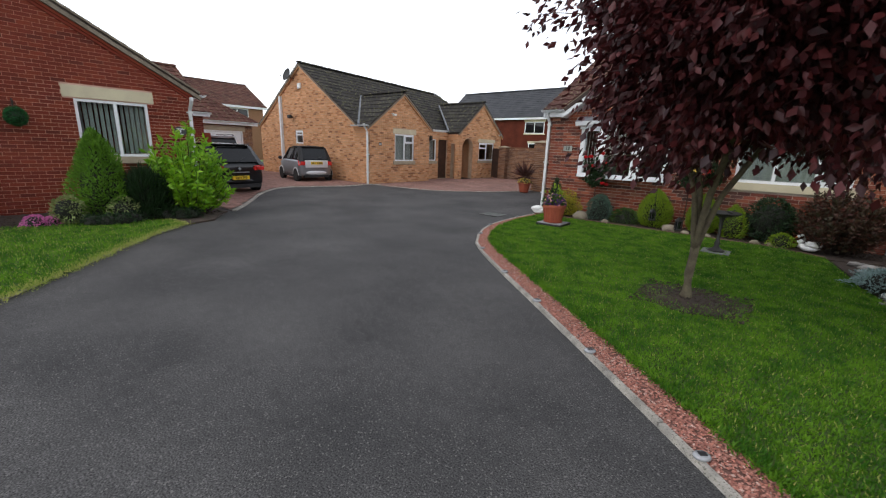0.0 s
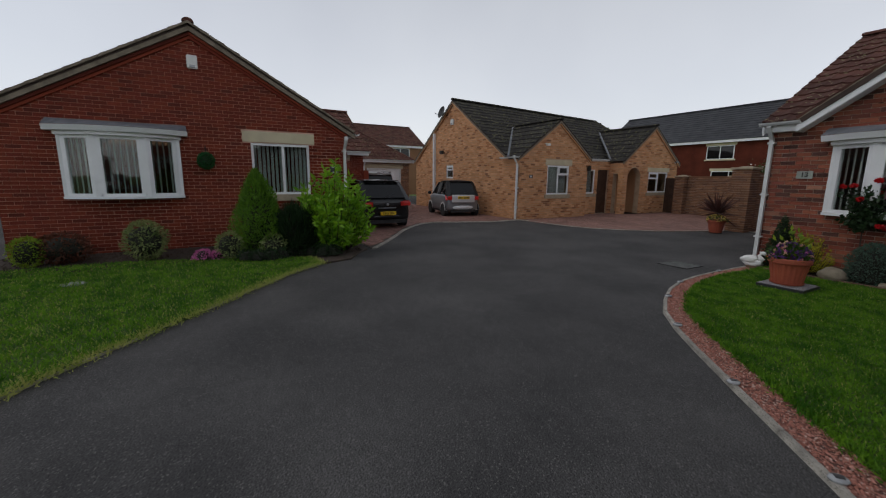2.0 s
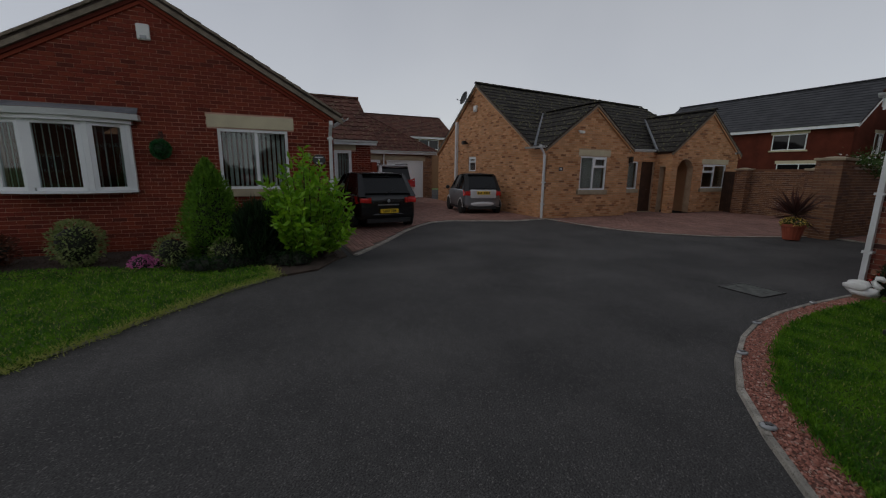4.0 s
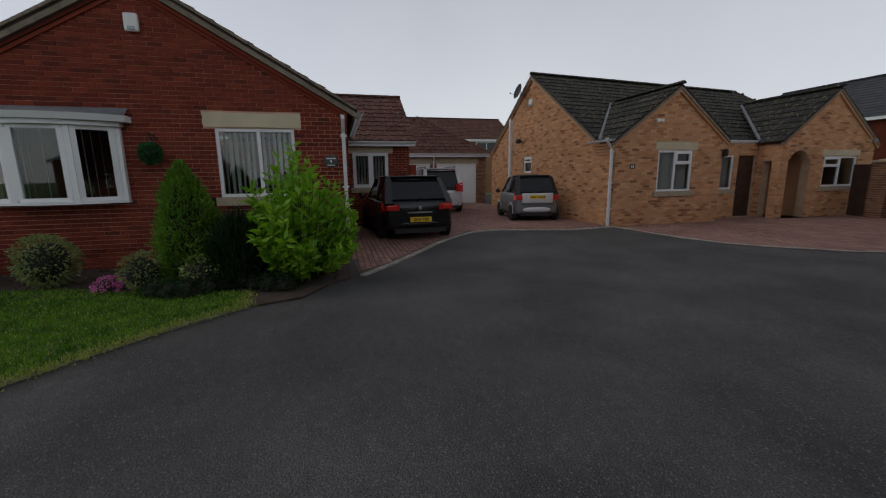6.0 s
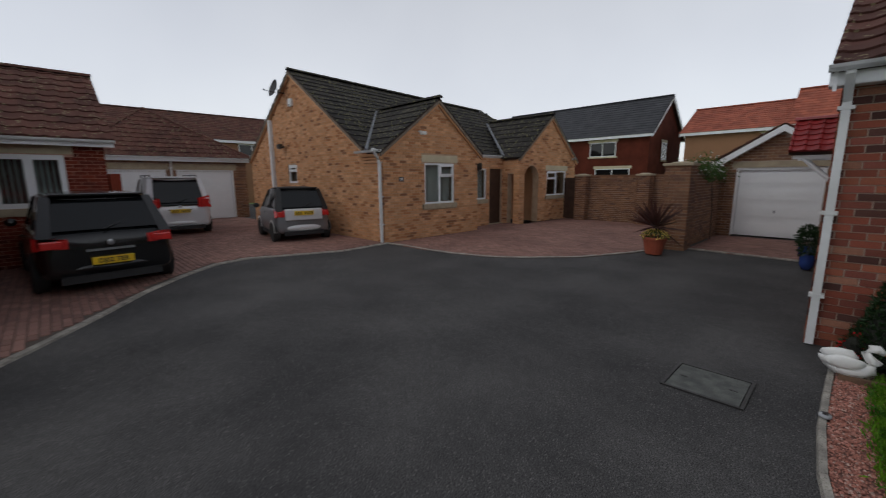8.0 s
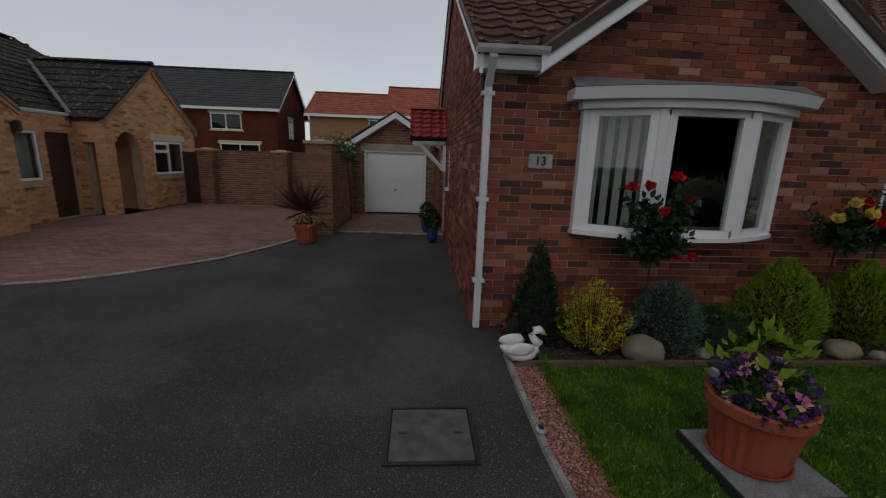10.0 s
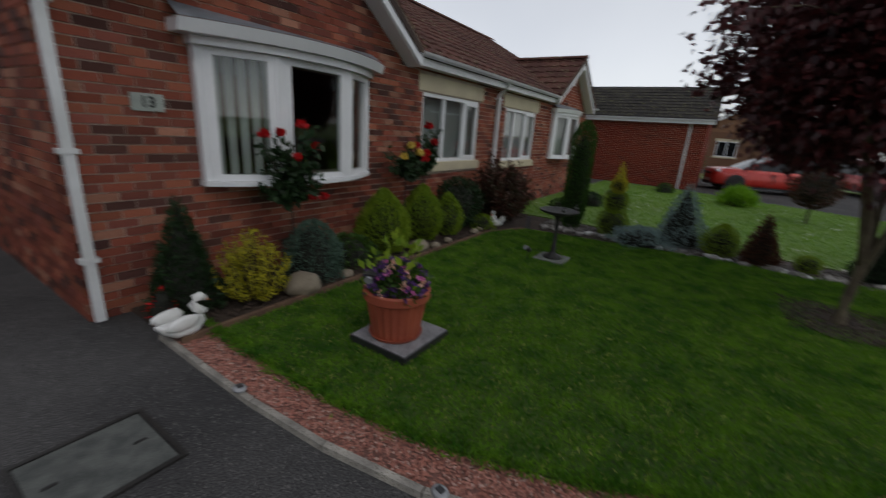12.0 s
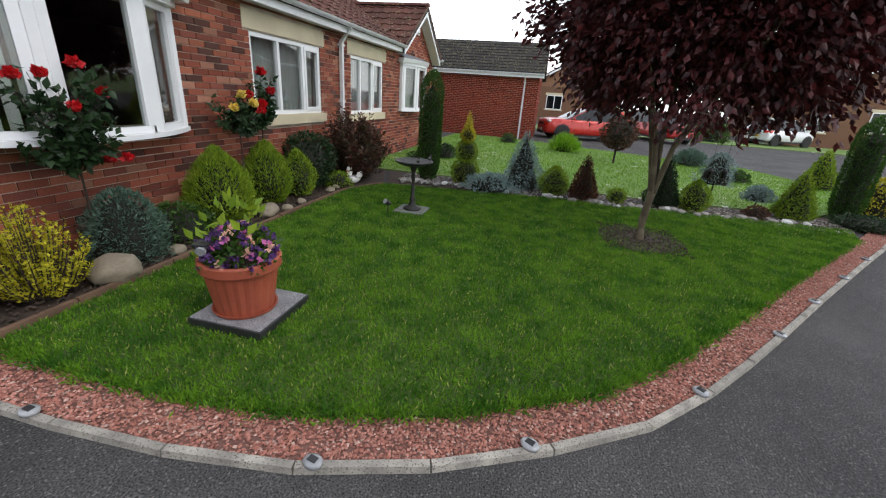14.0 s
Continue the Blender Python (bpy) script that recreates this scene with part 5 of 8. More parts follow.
sheet("gravel_strip", KERB_IN + GRAV_IN[::-1], 0.018, GRAVEL_BED, 0.05)
tree_bed = sheet("soil_ring", [(-0.16 + 0.55 * (1 + 0.12 * math.sin(3 * a)) * math.cos(a), 5.75 + 0.48 * (1 + 0.1 * math.cos(4 * a)) * math.sin(a)) for a in [math.tau * i / 22 for i in range(22)]], 0.062, SOIL, 0.02)
DRIVE_B = [(-13.40, 12.0), (-12.6, 12.12), (-11.9, 12.1), (-11.06, 12.19), (-10.1, 12.47), (-9.55, 12.85), (-8.62, 13.85), (-8.0, 15.2), (-7.7, 16.3), (-7.9, 21.5), (-13.3, 21.5), (-13.3, 18.3), (-14.1, 18.3), (-14.1, 15.9), (-13.40, 15.9)]
DRIVE_A = [(-9.6, 4.62), (-10.4, 5.24), (-11.3, 5.87), (-12.3, 6.52), (-13.1, 7.2), (-13.75, 7.9), (-13.95, 8.6), (-13.6, 9.6), (-13.25, 10.6), (-13.4, 12.04), (-25.0, 12.04), (-25.0, 6.8), (-16.2, 6.8), (-16.2, 4.7), (-11.2, 4.55)]
DRIVE_D = [(-7.32, 16.62), (-4.72, 16.45), (-4.72, 19.9), (-7.38, 19.9)]


def inside(p, poly):
    c = False
    for (xa, ya), (xb, yb) in zip(poly, poly[1:] + poly[:1]):
        if (ya > p[1]) != (yb > p[1]) and p[0] < (xb - xa) * (p[1] - ya) / (yb - ya) + xa:
            c = not c
    return c


def paving(name, poly, label, near=None, turn=0.0, border=()):
    base = sheet(name, poly, 0.012, SAND, 0.04, label)
    xs, ys = [p[0] for p in poly], [p[1] for p in poly]
    V, Fa, singles = [], [], []
    q5 = ((4, 5, 6, 7), (0, 1, 5, 4), (1, 2, 6, 5), (2, 3, 7, 6), (3, 0, 4, 7))
    L, W = 0.2, 0.1

    def lay(x0, x1, y0, y1, z):
        k = len(V)
        V.extend([(x0, y0, 0.0), (x1, y0, 0.0), (x1, y1, 0.0), (x0, y1, 0.0), (x0 + 0.005, y0 + 0.005, z), (x1 - 0.005, y0 + 0.005, z), (x1 - 0.005, y1 - 0.005, z), (x0 + 0.005, y1 - 0.005, z)])
        Fa.extend([tuple(k + i for i in f) for f in q5])
    j = 0
    y = min(ys)
    while y < max(ys):
        i, x = 0, min(xs) + (0.1 if j % 2 else 0)
        while x < max(xs):
            if all(inside(p, poly) for p in ((x + 0.02, y + 0.02), (x + L - 0.02, y + 0.02), (x + L - 0.02, y + W - 0.02), (x + 0.02, y + W - 0.02))):
                z = 0.024 + float(rng.uniform(-0.002, 0.002))
                if near and len(singles) < 300 and near[0] < x < near[1] and near[2] < y < near[3]:
                    singles.append((x, y, z))
                else:
                    lay(x + 0.003, x + L - 0.003, y + 0.003, y + W - 0.003, z)
            x += L
        y += W
        j += 1
    raw("paving_blocks", V, Fa, BLOCK, base, kind="stuff")
    if singles:
        me = bpy.data.meshes.new("paving_block")
        me.from_pydata([(0.003, 0.003, -0.02), (0.197, 0.003, -0.02), (0.197, 0.097, -0.02), (0.003, 0.097, -0.02), (0.008, 0.008, 0), (0.192, 0.008, 0), (0.192, 0.092, 0), (0.008, 0.092, 0)], [], q5)
        me.materials.append(BLOCK)
        for x, y, z in singles:
            o = new("paving_block", me)
            o.location = (x, y, z)
            o.parent = base
    return base


def edging(name, pts, width, piece, height, material, label, gap=0.006):
    """Straight pieces laid end to end along a line."""
    g = thing(name, label, "edging", kind="structure")
    pts = [Vector((*p, 0)) for p in pts]
    dist = [0.0]
    for a, b in zip(pts, pts[1:]):
        dist.append(dist[-1] + (b - a).length)

    def at(s):
        for i in range(len(pts) - 1):
            if s <= dist[i + 1] + 1e-6:
                return pts[i].lerp(pts[i + 1], (s - dist[i]) / (dist[i + 1] - dist[i]))
        return pts[-1]
    s = 0.0
    while s < dist[-1] - 0.02:
        e = min(s + piece, dist[-1])
        a, b = at(s), at(e)
        d = (b - a).normalized()
        n = Vector((-d.y, d.x, 0))
        a, b = a + d * gap / 2, b - d * gap / 2
        h = height + float(rng.uniform(-0.003, 0.003))
        bm = bmesh.new()
        lo = [bm.verts.new(p) for p in (a, b, b + n * width, a + n * width)]
        up = [bm.verts.new(p + Vector((0, 0, h))) for p in (a + n * 0.006 + d * 0.004, b + n * 0.006 - d * 0.004, b + n * (width - 0.006) - d * 0.004, a + n * (width - 0.006) + d * 0.004)]
        bm.faces.new(up)
        for k in range(4):
            bm.faces.new((lo[k], lo[(k + 1) % 4], up[(k + 1) % 4], up[k]))
        part("edging_block", bm, material, g)
        s = e
    return g


edging("kerb_edging", EDGE_R, 0.052, 0.62, 0.034, KERB, "pale concrete edging round the gravel strip")
edging("lawn_edging", LAWN_L[:8][::-1], -0.04, 0.9, 0.03, KERB, "narrow concrete edging along the left lawn")
edging("bed_edging", [(-4.5, 10.24), (0.55, 10.24), (1.2, 9.86)], 0.05, 0.8, 0.07, FENCE_WOOD, "low timber edging before the flower bed")
edging("paving_edging", [p for p in DRIVE_B[:9]], 0.1, 0.2, 0.027, KERB, "row of grey edge blocks round the forecourt")
edging("paving_edging", [p for p in DRIVE_A[:10]][::-1], 0.1, 0.2, 0.027, KERB, "row of grey edge blocks along the drive")
edging("paving_edging", [(-4.72, 16.45), (-7.32, 16.62)], -0.1, 0.2, 0.027, KERB, "row of grey edge blocks before the garage")

# ---- cars ----
def car_paint(name, c, metal=0.4, rough=0.28):
    return paint(name, c, tuple(x * 0.92 for x in c), rough, 2, 200, 0.04, 0.0, metal=metal, coat=0.45)


CAR_BLACK = car_paint("black_car_paint", (0.008, 0.008, 0.009), 0.2, 0.25)
CAR_SILVER = car_paint("silver_car_paint", (0.72, 0.73, 0.75), 0.25, 0.33)
CAR_GREY = car_paint("grey_car_paint", (0.26, 0.27, 0.285), 0.6, 0.33)
CAR_WHITE = car_paint("pale_car_panel", (0.78, 0.79, 0.81), 0.2, 0.35)
CAR_RED = car_paint("red_car_paint", (0.48, 0.028, 0.018), 0.2, 0.28)
CAR_DARKRED = car_paint("dark_red_car_paint", (0.34, 0.02, 0.02), 0.3, 0.28)
PLASTIC = paint("black_plastic", (0.018, 0.018, 0.019), (0.012, 0.012, 0.013), 0.6, 5, 80, 0.1, 0.1)
TYRE = paint("tyre_rubber", (0.022, 0.022, 0.022), (0.015, 0.015, 0.015), 0.85, 8, 120, 0.2, 0.3)
ALLOY = paint("alloy_rim", (0.42, 0.43, 0.45), (0.36, 0.37, 0.39), 0.35, 8, 60, 0.1, 0.0, metal=0.9)
LAMP_RED = paint("red_lamp_glass", (0.66, 0.03, 0.025), (0.5, 0.02, 0.02), 0.12, 6, 60, 0.1, 0.0, coat=1.0)
LAMP_CLEAR = paint("clear_lamp_glass", (0.55, 0.57, 0.60), (0.45, 0.47, 0.5), 0.12, 6, 60, 0.1, 0.0, metal=0.3, coat=1.0)
PLATE_Y = paint("yellow_number_plate", (0.80, 0.52, 0.02), (0.76, 0.49, 0.02), 0.4, 5, 40, 0.03, 0.0)
PLATE_W = paint("white_number_plate", (0.75, 0.75, 0.72), (0.7, 0.7, 0.68), 0.4, 5, 40, 0.03, 0.0)
INK = paint("black_print", (0.012, 0.012, 0.013), (0.01, 0.01, 0.01), 0.5, 5, 40, 0.02, 0.0)


def lettering(words, size, material, parent, m, label=""):
    cu = bpy.data.curves.new("lettering", "FONT")
    cu.body, cu.size, cu.extrude, cu.align_x, cu.align_y = words, size, 0.0015, "CENTER", "CENTER"
    cu.offset = size * 0.025
    cu.resolution_u = 2
    tmp = bpy.data.objects.new("lettering", cu)
    me = bpy.data.meshes.new_from_object(tmp)
    bpy.data.objects.remove(tmp)
    me.materials.clear()
    me.materials.append(material)
    ob = new("lettering", me)
    ob.parent = parent
    ob.matrix_basis = m
    return tagged(ob, label)


def loft(bm, rings, cap=True):
    R = [[bm.verts.new(p) for p in r] for r in rings]
    n = len(R[0])
    for a, b in zip(R, R[1:]):
        for k in range(n):
            bm.faces.new((a[k], a[(k + 1) % n], b[(k + 1) % n], b[k]))
    if cap:
        bm.faces.new(R[0][::-1])
        bm.faces.new(R[-1])
    return R


def smooth_part(name, bm, mat, parent, label="", levels=2):
    ob = part(name, bm, mat, parent, label, smooth=True)
    md = ob.modifiers.new("smooth", "SUBSURF")
    md.levels = md.render_levels = levels
    return ob


def wheel(parent, x, y, r, w, side):
    wh = part("wheel", _tyre(r, w), TYRE, parent)
    wh.matrix_basis = Matrix.Translation((x, y, r)) @ pose(0, 0, 0, -90 * side, 0, 0)
    bm = bmesh.new()
    lathe(bm, [(r * 0.66, w * 0.30), (r * 0.66, w * 0.44), (r * 0.60, w * 0.46), (r * 0.56, w * 0.36), (r * 0.5, w * 0.22), (0.02, w * 0.22)], 24)
    part("rim", bm, PLASTIC, wh)
    for k in range(5):
        bm = bmesh.new()
        a = math.tau * k / 5
        c, s = math.cos(a), math.sin(a)
        pts = [(0.02, -0.035), (r * 0.6, -0.05), (r * 0.6, 0.05), (0.02, 0.035)]
        lo = [bm.verts.new((p * c - q * s, p * s + q * c, w * 0.24)) for p, q in pts]
        up = [bm.verts.new((p * c - q * s * 0.7, p * s + q * c * 0.7, w * 0.42)) for p, q in pts]
        bm.faces.new(up)
        for i in range(4):
            bm.faces.new((lo[i], lo[(i + 1) % 4], up[(i + 1) % 4], up[i]))
        part("spoke", bm, ALLOY, wh)
    bm = bmesh.new()
    lathe(bm, [(r * 0.13, w * 0.3), (r * 0.13, w * 0.45), (r * 0.1, w * 0.47)], 12)
    part("hub", bm, ALLOY, wh)


def _tyre(r, w):
    bm = bmesh.new()
    lathe(bm, [(r * 0.66, -w / 2), (r * 0.9, -w / 2), (r * 0.98, -w * 0.42), (r, -w * 0.25), (r, w * 0.25), (r * 0.98, w * 0.42), (r * 0.9, w / 2), (r * 0.66, w / 2)], 32)
    return bm


def car(name, label, at, turn, body, roof, L, W, H, hood, belt, ground=0.2, rear=0.18, cab=(0.1, 0.78), roofs=(0.18, 0.6), wheels=(0.17, 0.81), wr=0.3,
        plate=None, roof_mat=None, rails=False, wing_mat=None, lampz=0.62, spare=False, front_plate=None, lamp_h=0.2, boot_mat=None):
    """A closed car: x runs from its tail to its nose. cab: where the glasshouse meets the belt; roofs: where the roof begins and ends."""
    c = thing(name, label, "car", at, turn)
    half = W / 2
    st = []
    for t, wd, zb, zt in ((0.0, 0.80, 0.06, -0.10), (0.02, 0.93, 0.02, -0.02), (0.10, 0.99, 0, 0.0), (0.3, 1.0, 0, 0.0), (cab[1] - 0.12, 1.0, 0, 0.0), (cab[1], 0.99, 0, 0.0), (0.90, 0.95, 0.0, None), (0.97, 0.88, 0.03, None), (1.0, 0.70, 0.1, None)):
        zt_abs = belt + zt if zt is not None else {0.90: hood - 0.02, 0.97: hood - 0.12, 1.0: hood - 0.26}[t]
        z0 = ground + zb
        w = half * wd
        x = -L / 2 + L * t
        zm = (z0 + zt_abs) * 0.52
        st.append([(x, -w * 0.9, z0), (x, -w, z0 + 0.1), (x, -w * 1.0, zm), (x, -w * 0.965, zt_abs - 0.05), (x, -w * 0.86, zt_abs), (x, 0, zt_abs + 0.03),
                   (x, w * 0.86, zt_abs), (x, w * 0.965, zt_abs - 0.05), (x, w * 1.0, zm), (x, w, z0 + 0.1), (x, w * 0.9, z0), (x, 0, z0 - 0.01)])
    bm = bmesh.new()
    loft(bm, st)
    shell = smooth_part("body", bm, body, c)
    # glasshouse
    def X(t):
        return -L / 2 + L * t
    bw, rw = half * 0.90, half * 0.74
    rings = []
    for t, z, w in ((cab[0] - 0.03, belt - 0.06, bw * 0.93), (cab[0] + (roofs[0] - cab[0]) * 0.5, belt + (H - belt) * 0.55, (bw + rw) / 2 * 0.97), (roofs[0], H - 0.07, rw * 0.97), ((roofs[0] + roofs[1]) / 2, H - 0.05, rw * 1.02),
                    (roofs[1], H - 0.09, rw * 0.97), (roofs[1] + (cab[1] - roofs[1]) * 0.5, belt + (H - belt) * 0.48, (bw + rw) / 2 * 0.97), (cab[1] + 0.02, belt - 0.04, bw * 0.9)):
        zb = belt - 0.08
        rings.append([(X(t), -bw * 0.97, zb), (X(t), -w, z), (X(t), 0, z + 0.02), (X(t), w, z), (X(t), bw * 0.97, zb)])
    bm = bmesh.new()
    loft(bm, rings, True)
    gl = part("glasshouse", bm, CAR_GLASS, c, "dark tinted car windows", smooth=False)
    # roof skin
    rm = roof_mat or body
    bm = bmesh.new()
    rr = []
    for t, z, w in ((roofs[0] - 0.035, H - 0.10, rw * 0.99), (roofs[0] + 0.02, H - 0.03, rw * 1.03), ((roofs[0] + roofs[1]) / 2, H, rw * 1.07), (roofs[1] - 0.03, H - 0.035, rw * 1.03), (roofs[1] + 0.02, H - 0.085, rw * 0.98)):
        rr.append([(X(t), -w, z - 0.05), (X(t), -w * 0.9, z), (X(t), 0, z + 0.015), (X(t), w * 0.9, z), (X(t), w, z - 0.05), (X(t), 0, z - 0.06)])
    loft(bm, rr)
    smooth_part("roof", bm, rm, c)
    # pillars
    for s in (-1, 1):
        for (ta, tb, wd) in ((cab[0] + 0.0, roofs[0] - 0.005, 0.10), ((cab[0] + cab[1]) / 2 - 0.02, (roofs[0] + roofs[1]) / 2, 0.05), (cab[1] - 0.005, roofs[1] + 0.0, 0.04)):
            bm = bmesh.new()
            a = [(X(ta) - wd / 2, s * bw * 1.0, belt - 0.05), (X(ta) + wd, s * bw * 1.0, belt - 0.05), (X(tb) + wd, s * rw * 1.02, H - 0.09), (X(tb) - wd / 2, s * rw * 1.02, H - 0.09)]
            v1 = [bm.verts.new(p) for p in a]
            v2 = [bm.verts.new((p[0], p[1] - s * 0.05, p[2])) for p in a]
            bm.faces.new(v1)
            bm.faces.new(v2[::-1])
            for i in range(4):
                bm.faces.new((v1[i], v2[i], v2[(i + 1) % 4], v1[(i + 1) % 4]))
            part("pillar", bm, rm if ta != (cab[0] + cab[1]) / 2 - 0.02 else PLASTIC, c)
        # mirror, sill, handle
        bm = bmesh.new()
        blob(bm, (X(cab[1] - 0.06), s * (half + 0.09), belt + 0.02), (0.06, 0.09, 0.075), 2)
        part("mirror", bm, rm, c)
        bm = bmesh.new()
        box(bm, X(0.25), X(0.72), s * half * 0.97 - 0.02, s * half * 0.97 + 0.02, ground - 0.02, ground + 0.06)
        part("sill", bm, PLASTIC, c)
        bm = bmesh.new()
        box(bm, X(0.47), X(0.47) + 0.16, s * half - 0.01 if s > 0 else -half - 0.02, s * half + 0.02 if s > 0 else -half + 0.01, belt - 0.16, belt - 0.13)
        part("handle", bm, body, c)
        # wheels in dark arches
        for t in wheels:
            bm = bmesh.new()
            seg = 20
            ring_o = [(X(t) + (wr + 0.07) * math.cos(math.pi * k / seg), (wr + 0.07) * math.sin(math.pi * k / seg) + wr * 0.95) for k in range(seg + 1)]
            ring_i = [(X(t) + (wr + 0.0) * math.cos(math.pi * k / seg), (wr + 0.0) * math.sin(math.pi * k / seg) + wr * 0.95) for k in range(seg + 1)]
            outer = [bm.verts.new((x, s * (half + 0.004), z)) for x, z in ring_o]
            inner = [bm.verts.new((x, s * (half + 0.010), z)) for x, z in ring_i]
            deep = [bm.verts.new((x, s * (half - 0.2), z)) for x, z in ring_i]
            for k in range(seg):
                bm.faces.new((outer[k], outer[k + 1], inner[k + 1], inner[k]))
                bm.faces.new((inner[k], inner[k + 1], deep[k + 1], deep[k]))
            part("wheel_arch", bm, wing_mat or PLASTIC, c)
            bm = bmesh.new()
            vs = [bm.verts.new((X(t) + (wr + 0.02) * math.cos(math.tau * k / 24), s * (half + 0.002), wr * 0.97 + (wr + 0.02) * math.sin(math.tau * k / 24))) for k in range(24)]
            vd = [bm.verts.new((v.co.x, s * (half - 0.05), v.co.z)) for v in vs]
            bm.faces.new(vs)
            for k in range(24):
                bm.faces.new((vs[k], vd[k], vd[(k + 1) % 24], vs[(k + 1) % 24]))
            part("arch_liner", bm, TYRE, c)
            wheel(c, X(t), s * (half - 0.075), wr, 0.20, s)
    # tail
    bm = bmesh.new()
    loft(bm, [[(X(0.0) - 0.05, -half * 0.84, ground + 0.06), (X(0.0) - 0.05, half * 0.84, ground + 0.06), (X(0.0) - 0.06, half * 0.86, ground + 0.30), (X(0.0) - 0.06, -half * 0.86, ground + 0.30)],
              [(X(0.08), -half * 1.0, ground), (X(0.08), half * 1.0, ground), (X(0.08), half * 1.0, ground + 0.34), (X(0.08), -half * 1.0, ground + 0.34)]])
    smooth_part("rear_bumper", bm, wing_mat or body, c)
    bm = bmesh.new()
    box(bm, X(0) - 0.055, X(0.05), -half * 0.7, half * 0.7, ground - 0.02, ground + 0.09)
    part("bumper_insert", bm, PLASTIC, c)
    for s in (-1, 1):
        bm = bmesh.new()
        pts = [(X(0.0) - 0.005, s * half * 0.56, lampz + lamp_h * 0.1), (X(0.0) - 0.005, s * half * 0.56, lampz + lamp_h * 0.8), (X(0.03), s * half * 0.93, lampz + lamp_h), (X(0.09), s * half * 0.97, lampz + lamp_h * 0.95), (X(0.05), s * half * 0.985, lampz)]
        v1 = [bm.verts.new((p[0] - 0.045, p[1] * 0.992, p[2])) for p in pts]
        v2 = [bm.verts.new((p[0] + 0.08, p[1] * 0.94, p[2])) for p in pts]
        bm.faces.new(v1)
        for i in range(5):
            bm.faces.new((v1[i], v2[i], v2[(i + 1) % 5], v1[(i + 1) % 5]))
        part("tail_lamp", bm, LAMP_RED, c, "red tail lamp")
        bm = bmesh.new()
        ya, yb = sorted((s * half * 0.62, s * half * 0.90))
        box(bm, X(0.0) - 0.06, X(0.0) + 0.03, ya, yb, lampz + 0.03, lampz + lamp_h * 0.75, 0.02)
        part("lamp_lens", bm, LAMP_RED, c, "red lamp lens")
        bm = bmesh.new()
        blob(bm, (X(0.955), s * half * 0.70, hood - 0.17), (0.12, 0.17, 0.085), 2)
        part("headlamp", bm, LAMP_CLEAR, c, "clear headlamp")
    # rear window on the slope, with a wiper
    za, zb = belt + 0.03, H - 0.13
    def slope_x(z):
        k = (z - belt) / (H - belt)
        return X(cab[0] - 0.03 + (roofs[0] - cab[0] + 0.03) * k) - 0.02
    bm = bmesh.new()
    pts = [(slope_x(za), -bw * 0.80, za), (slope_x(za), bw * 0.80, za), (slope_x(zb), rw * 0.86, zb), (slope_x(zb), -rw * 0.86, zb)]
    v1 = [bm.verts.new(p) for p in pts]
    v2 = [bm.verts.new((p[0] + 0.06, p[1], p[2])) for p in pts]
    bm.faces.new(v1)
    for i in range(4):
        bm.faces.new((v1[i], v2[i], v2[(i + 1) % 4], v1[(i + 1) % 4]))
    part("rear_window", bm, CAR_GLASS, c)
    for s in (-1, 1):
        bm = bmesh.new()
        zt = H - 0.07
        pts = [(slope_x(belt - 0.06) - 0.012, s * bw * 0.82, belt - 0.06), (slope_x(belt - 0.06) + 0.03, s * bw * 1.03, belt - 0.06), (slope_x(zt) + 0.03, s * rw * 1.05, zt), (slope_x(zt) - 0.012, s * rw * 0.86, zt)]
        v1 = [bm.verts.new(p) for p in pts]
        v2 = [bm.verts.new((p[0] + 0.16, p[1] * (1.0 if i in (1, 2) else 0.95), p[2])) for i, p in enumerate(pts)]
        bm.faces.new(v1)
        bm.faces.new(v2[::-1])
        for i in range(4):
            bm.faces.new((v1[i], v2[i], v2[(i + 1) % 4], v1[(i + 1) % 4]))
        part("rear_pillar", bm, rm, c)
    if boot_mat:
        bm = bmesh.new()
        box(bm, X(0.0) - 0.075, X(0.0) + 0.02, -half * 0.66, half * 0.66, lampz - 0.08, belt - 0.01, 0.03)
        part("tailgate", bm, boot_mat, c, "silver tailgate panel")
    bm = bmesh.new()
    bar(bm, (slope_x(za) - 0.02, 0.05, za), (slope_x(za + 0.16) - 0.02, -0.3, za + 0.12), 0.012, 6)
    part("wiper", bm, PLASTIC, c)
    bm = bmesh.new()
    box(bm, X(roofs[0] - 0.05), X(roofs[0] + 0.03), -rw * 0.9, rw * 0.9, H - 0.06, H - 0.025, 0.01)
    part("spoiler", bm, rm, c)
    bm = bmesh.new()
    box(bm, X(0.0) - 0.035, X(0.0) + 0.03, -0.3, 0.3, lampz - 0.05, lampz - 0.02)
    part("boot_trim", bm, PLASTIC if body is not CAR_BLACK else ALLOY, c)
    if plate:
        p = bmesh.new()
        zp = plate[1]
        box(p, X(0) - 0.105, X(0) - 0.04, -0.26, 0.26, zp - 0.056, zp + 0.056, 0.004)
        pl = part("number_plate", p, PLATE_Y, c, "yellow rear number plate")
        if plate[0]:
            lettering(plate[0], 0.095, INK, pl, Matrix.Translation((X(0) - 0.107, 0, zp)) @ pose(0, 0, 0, 90, 0, -90))
        else:
            for k in range(8):
                if k != 4:
                    p = bmesh.new()
                    box(p, X(0) - 0.108, X(0) - 0.104, -0.235 + k * 0.062, -0.20 + k * 0.062, zp - 0.035, zp + 0.035)
                    part("plate_print", p, INK, pl)
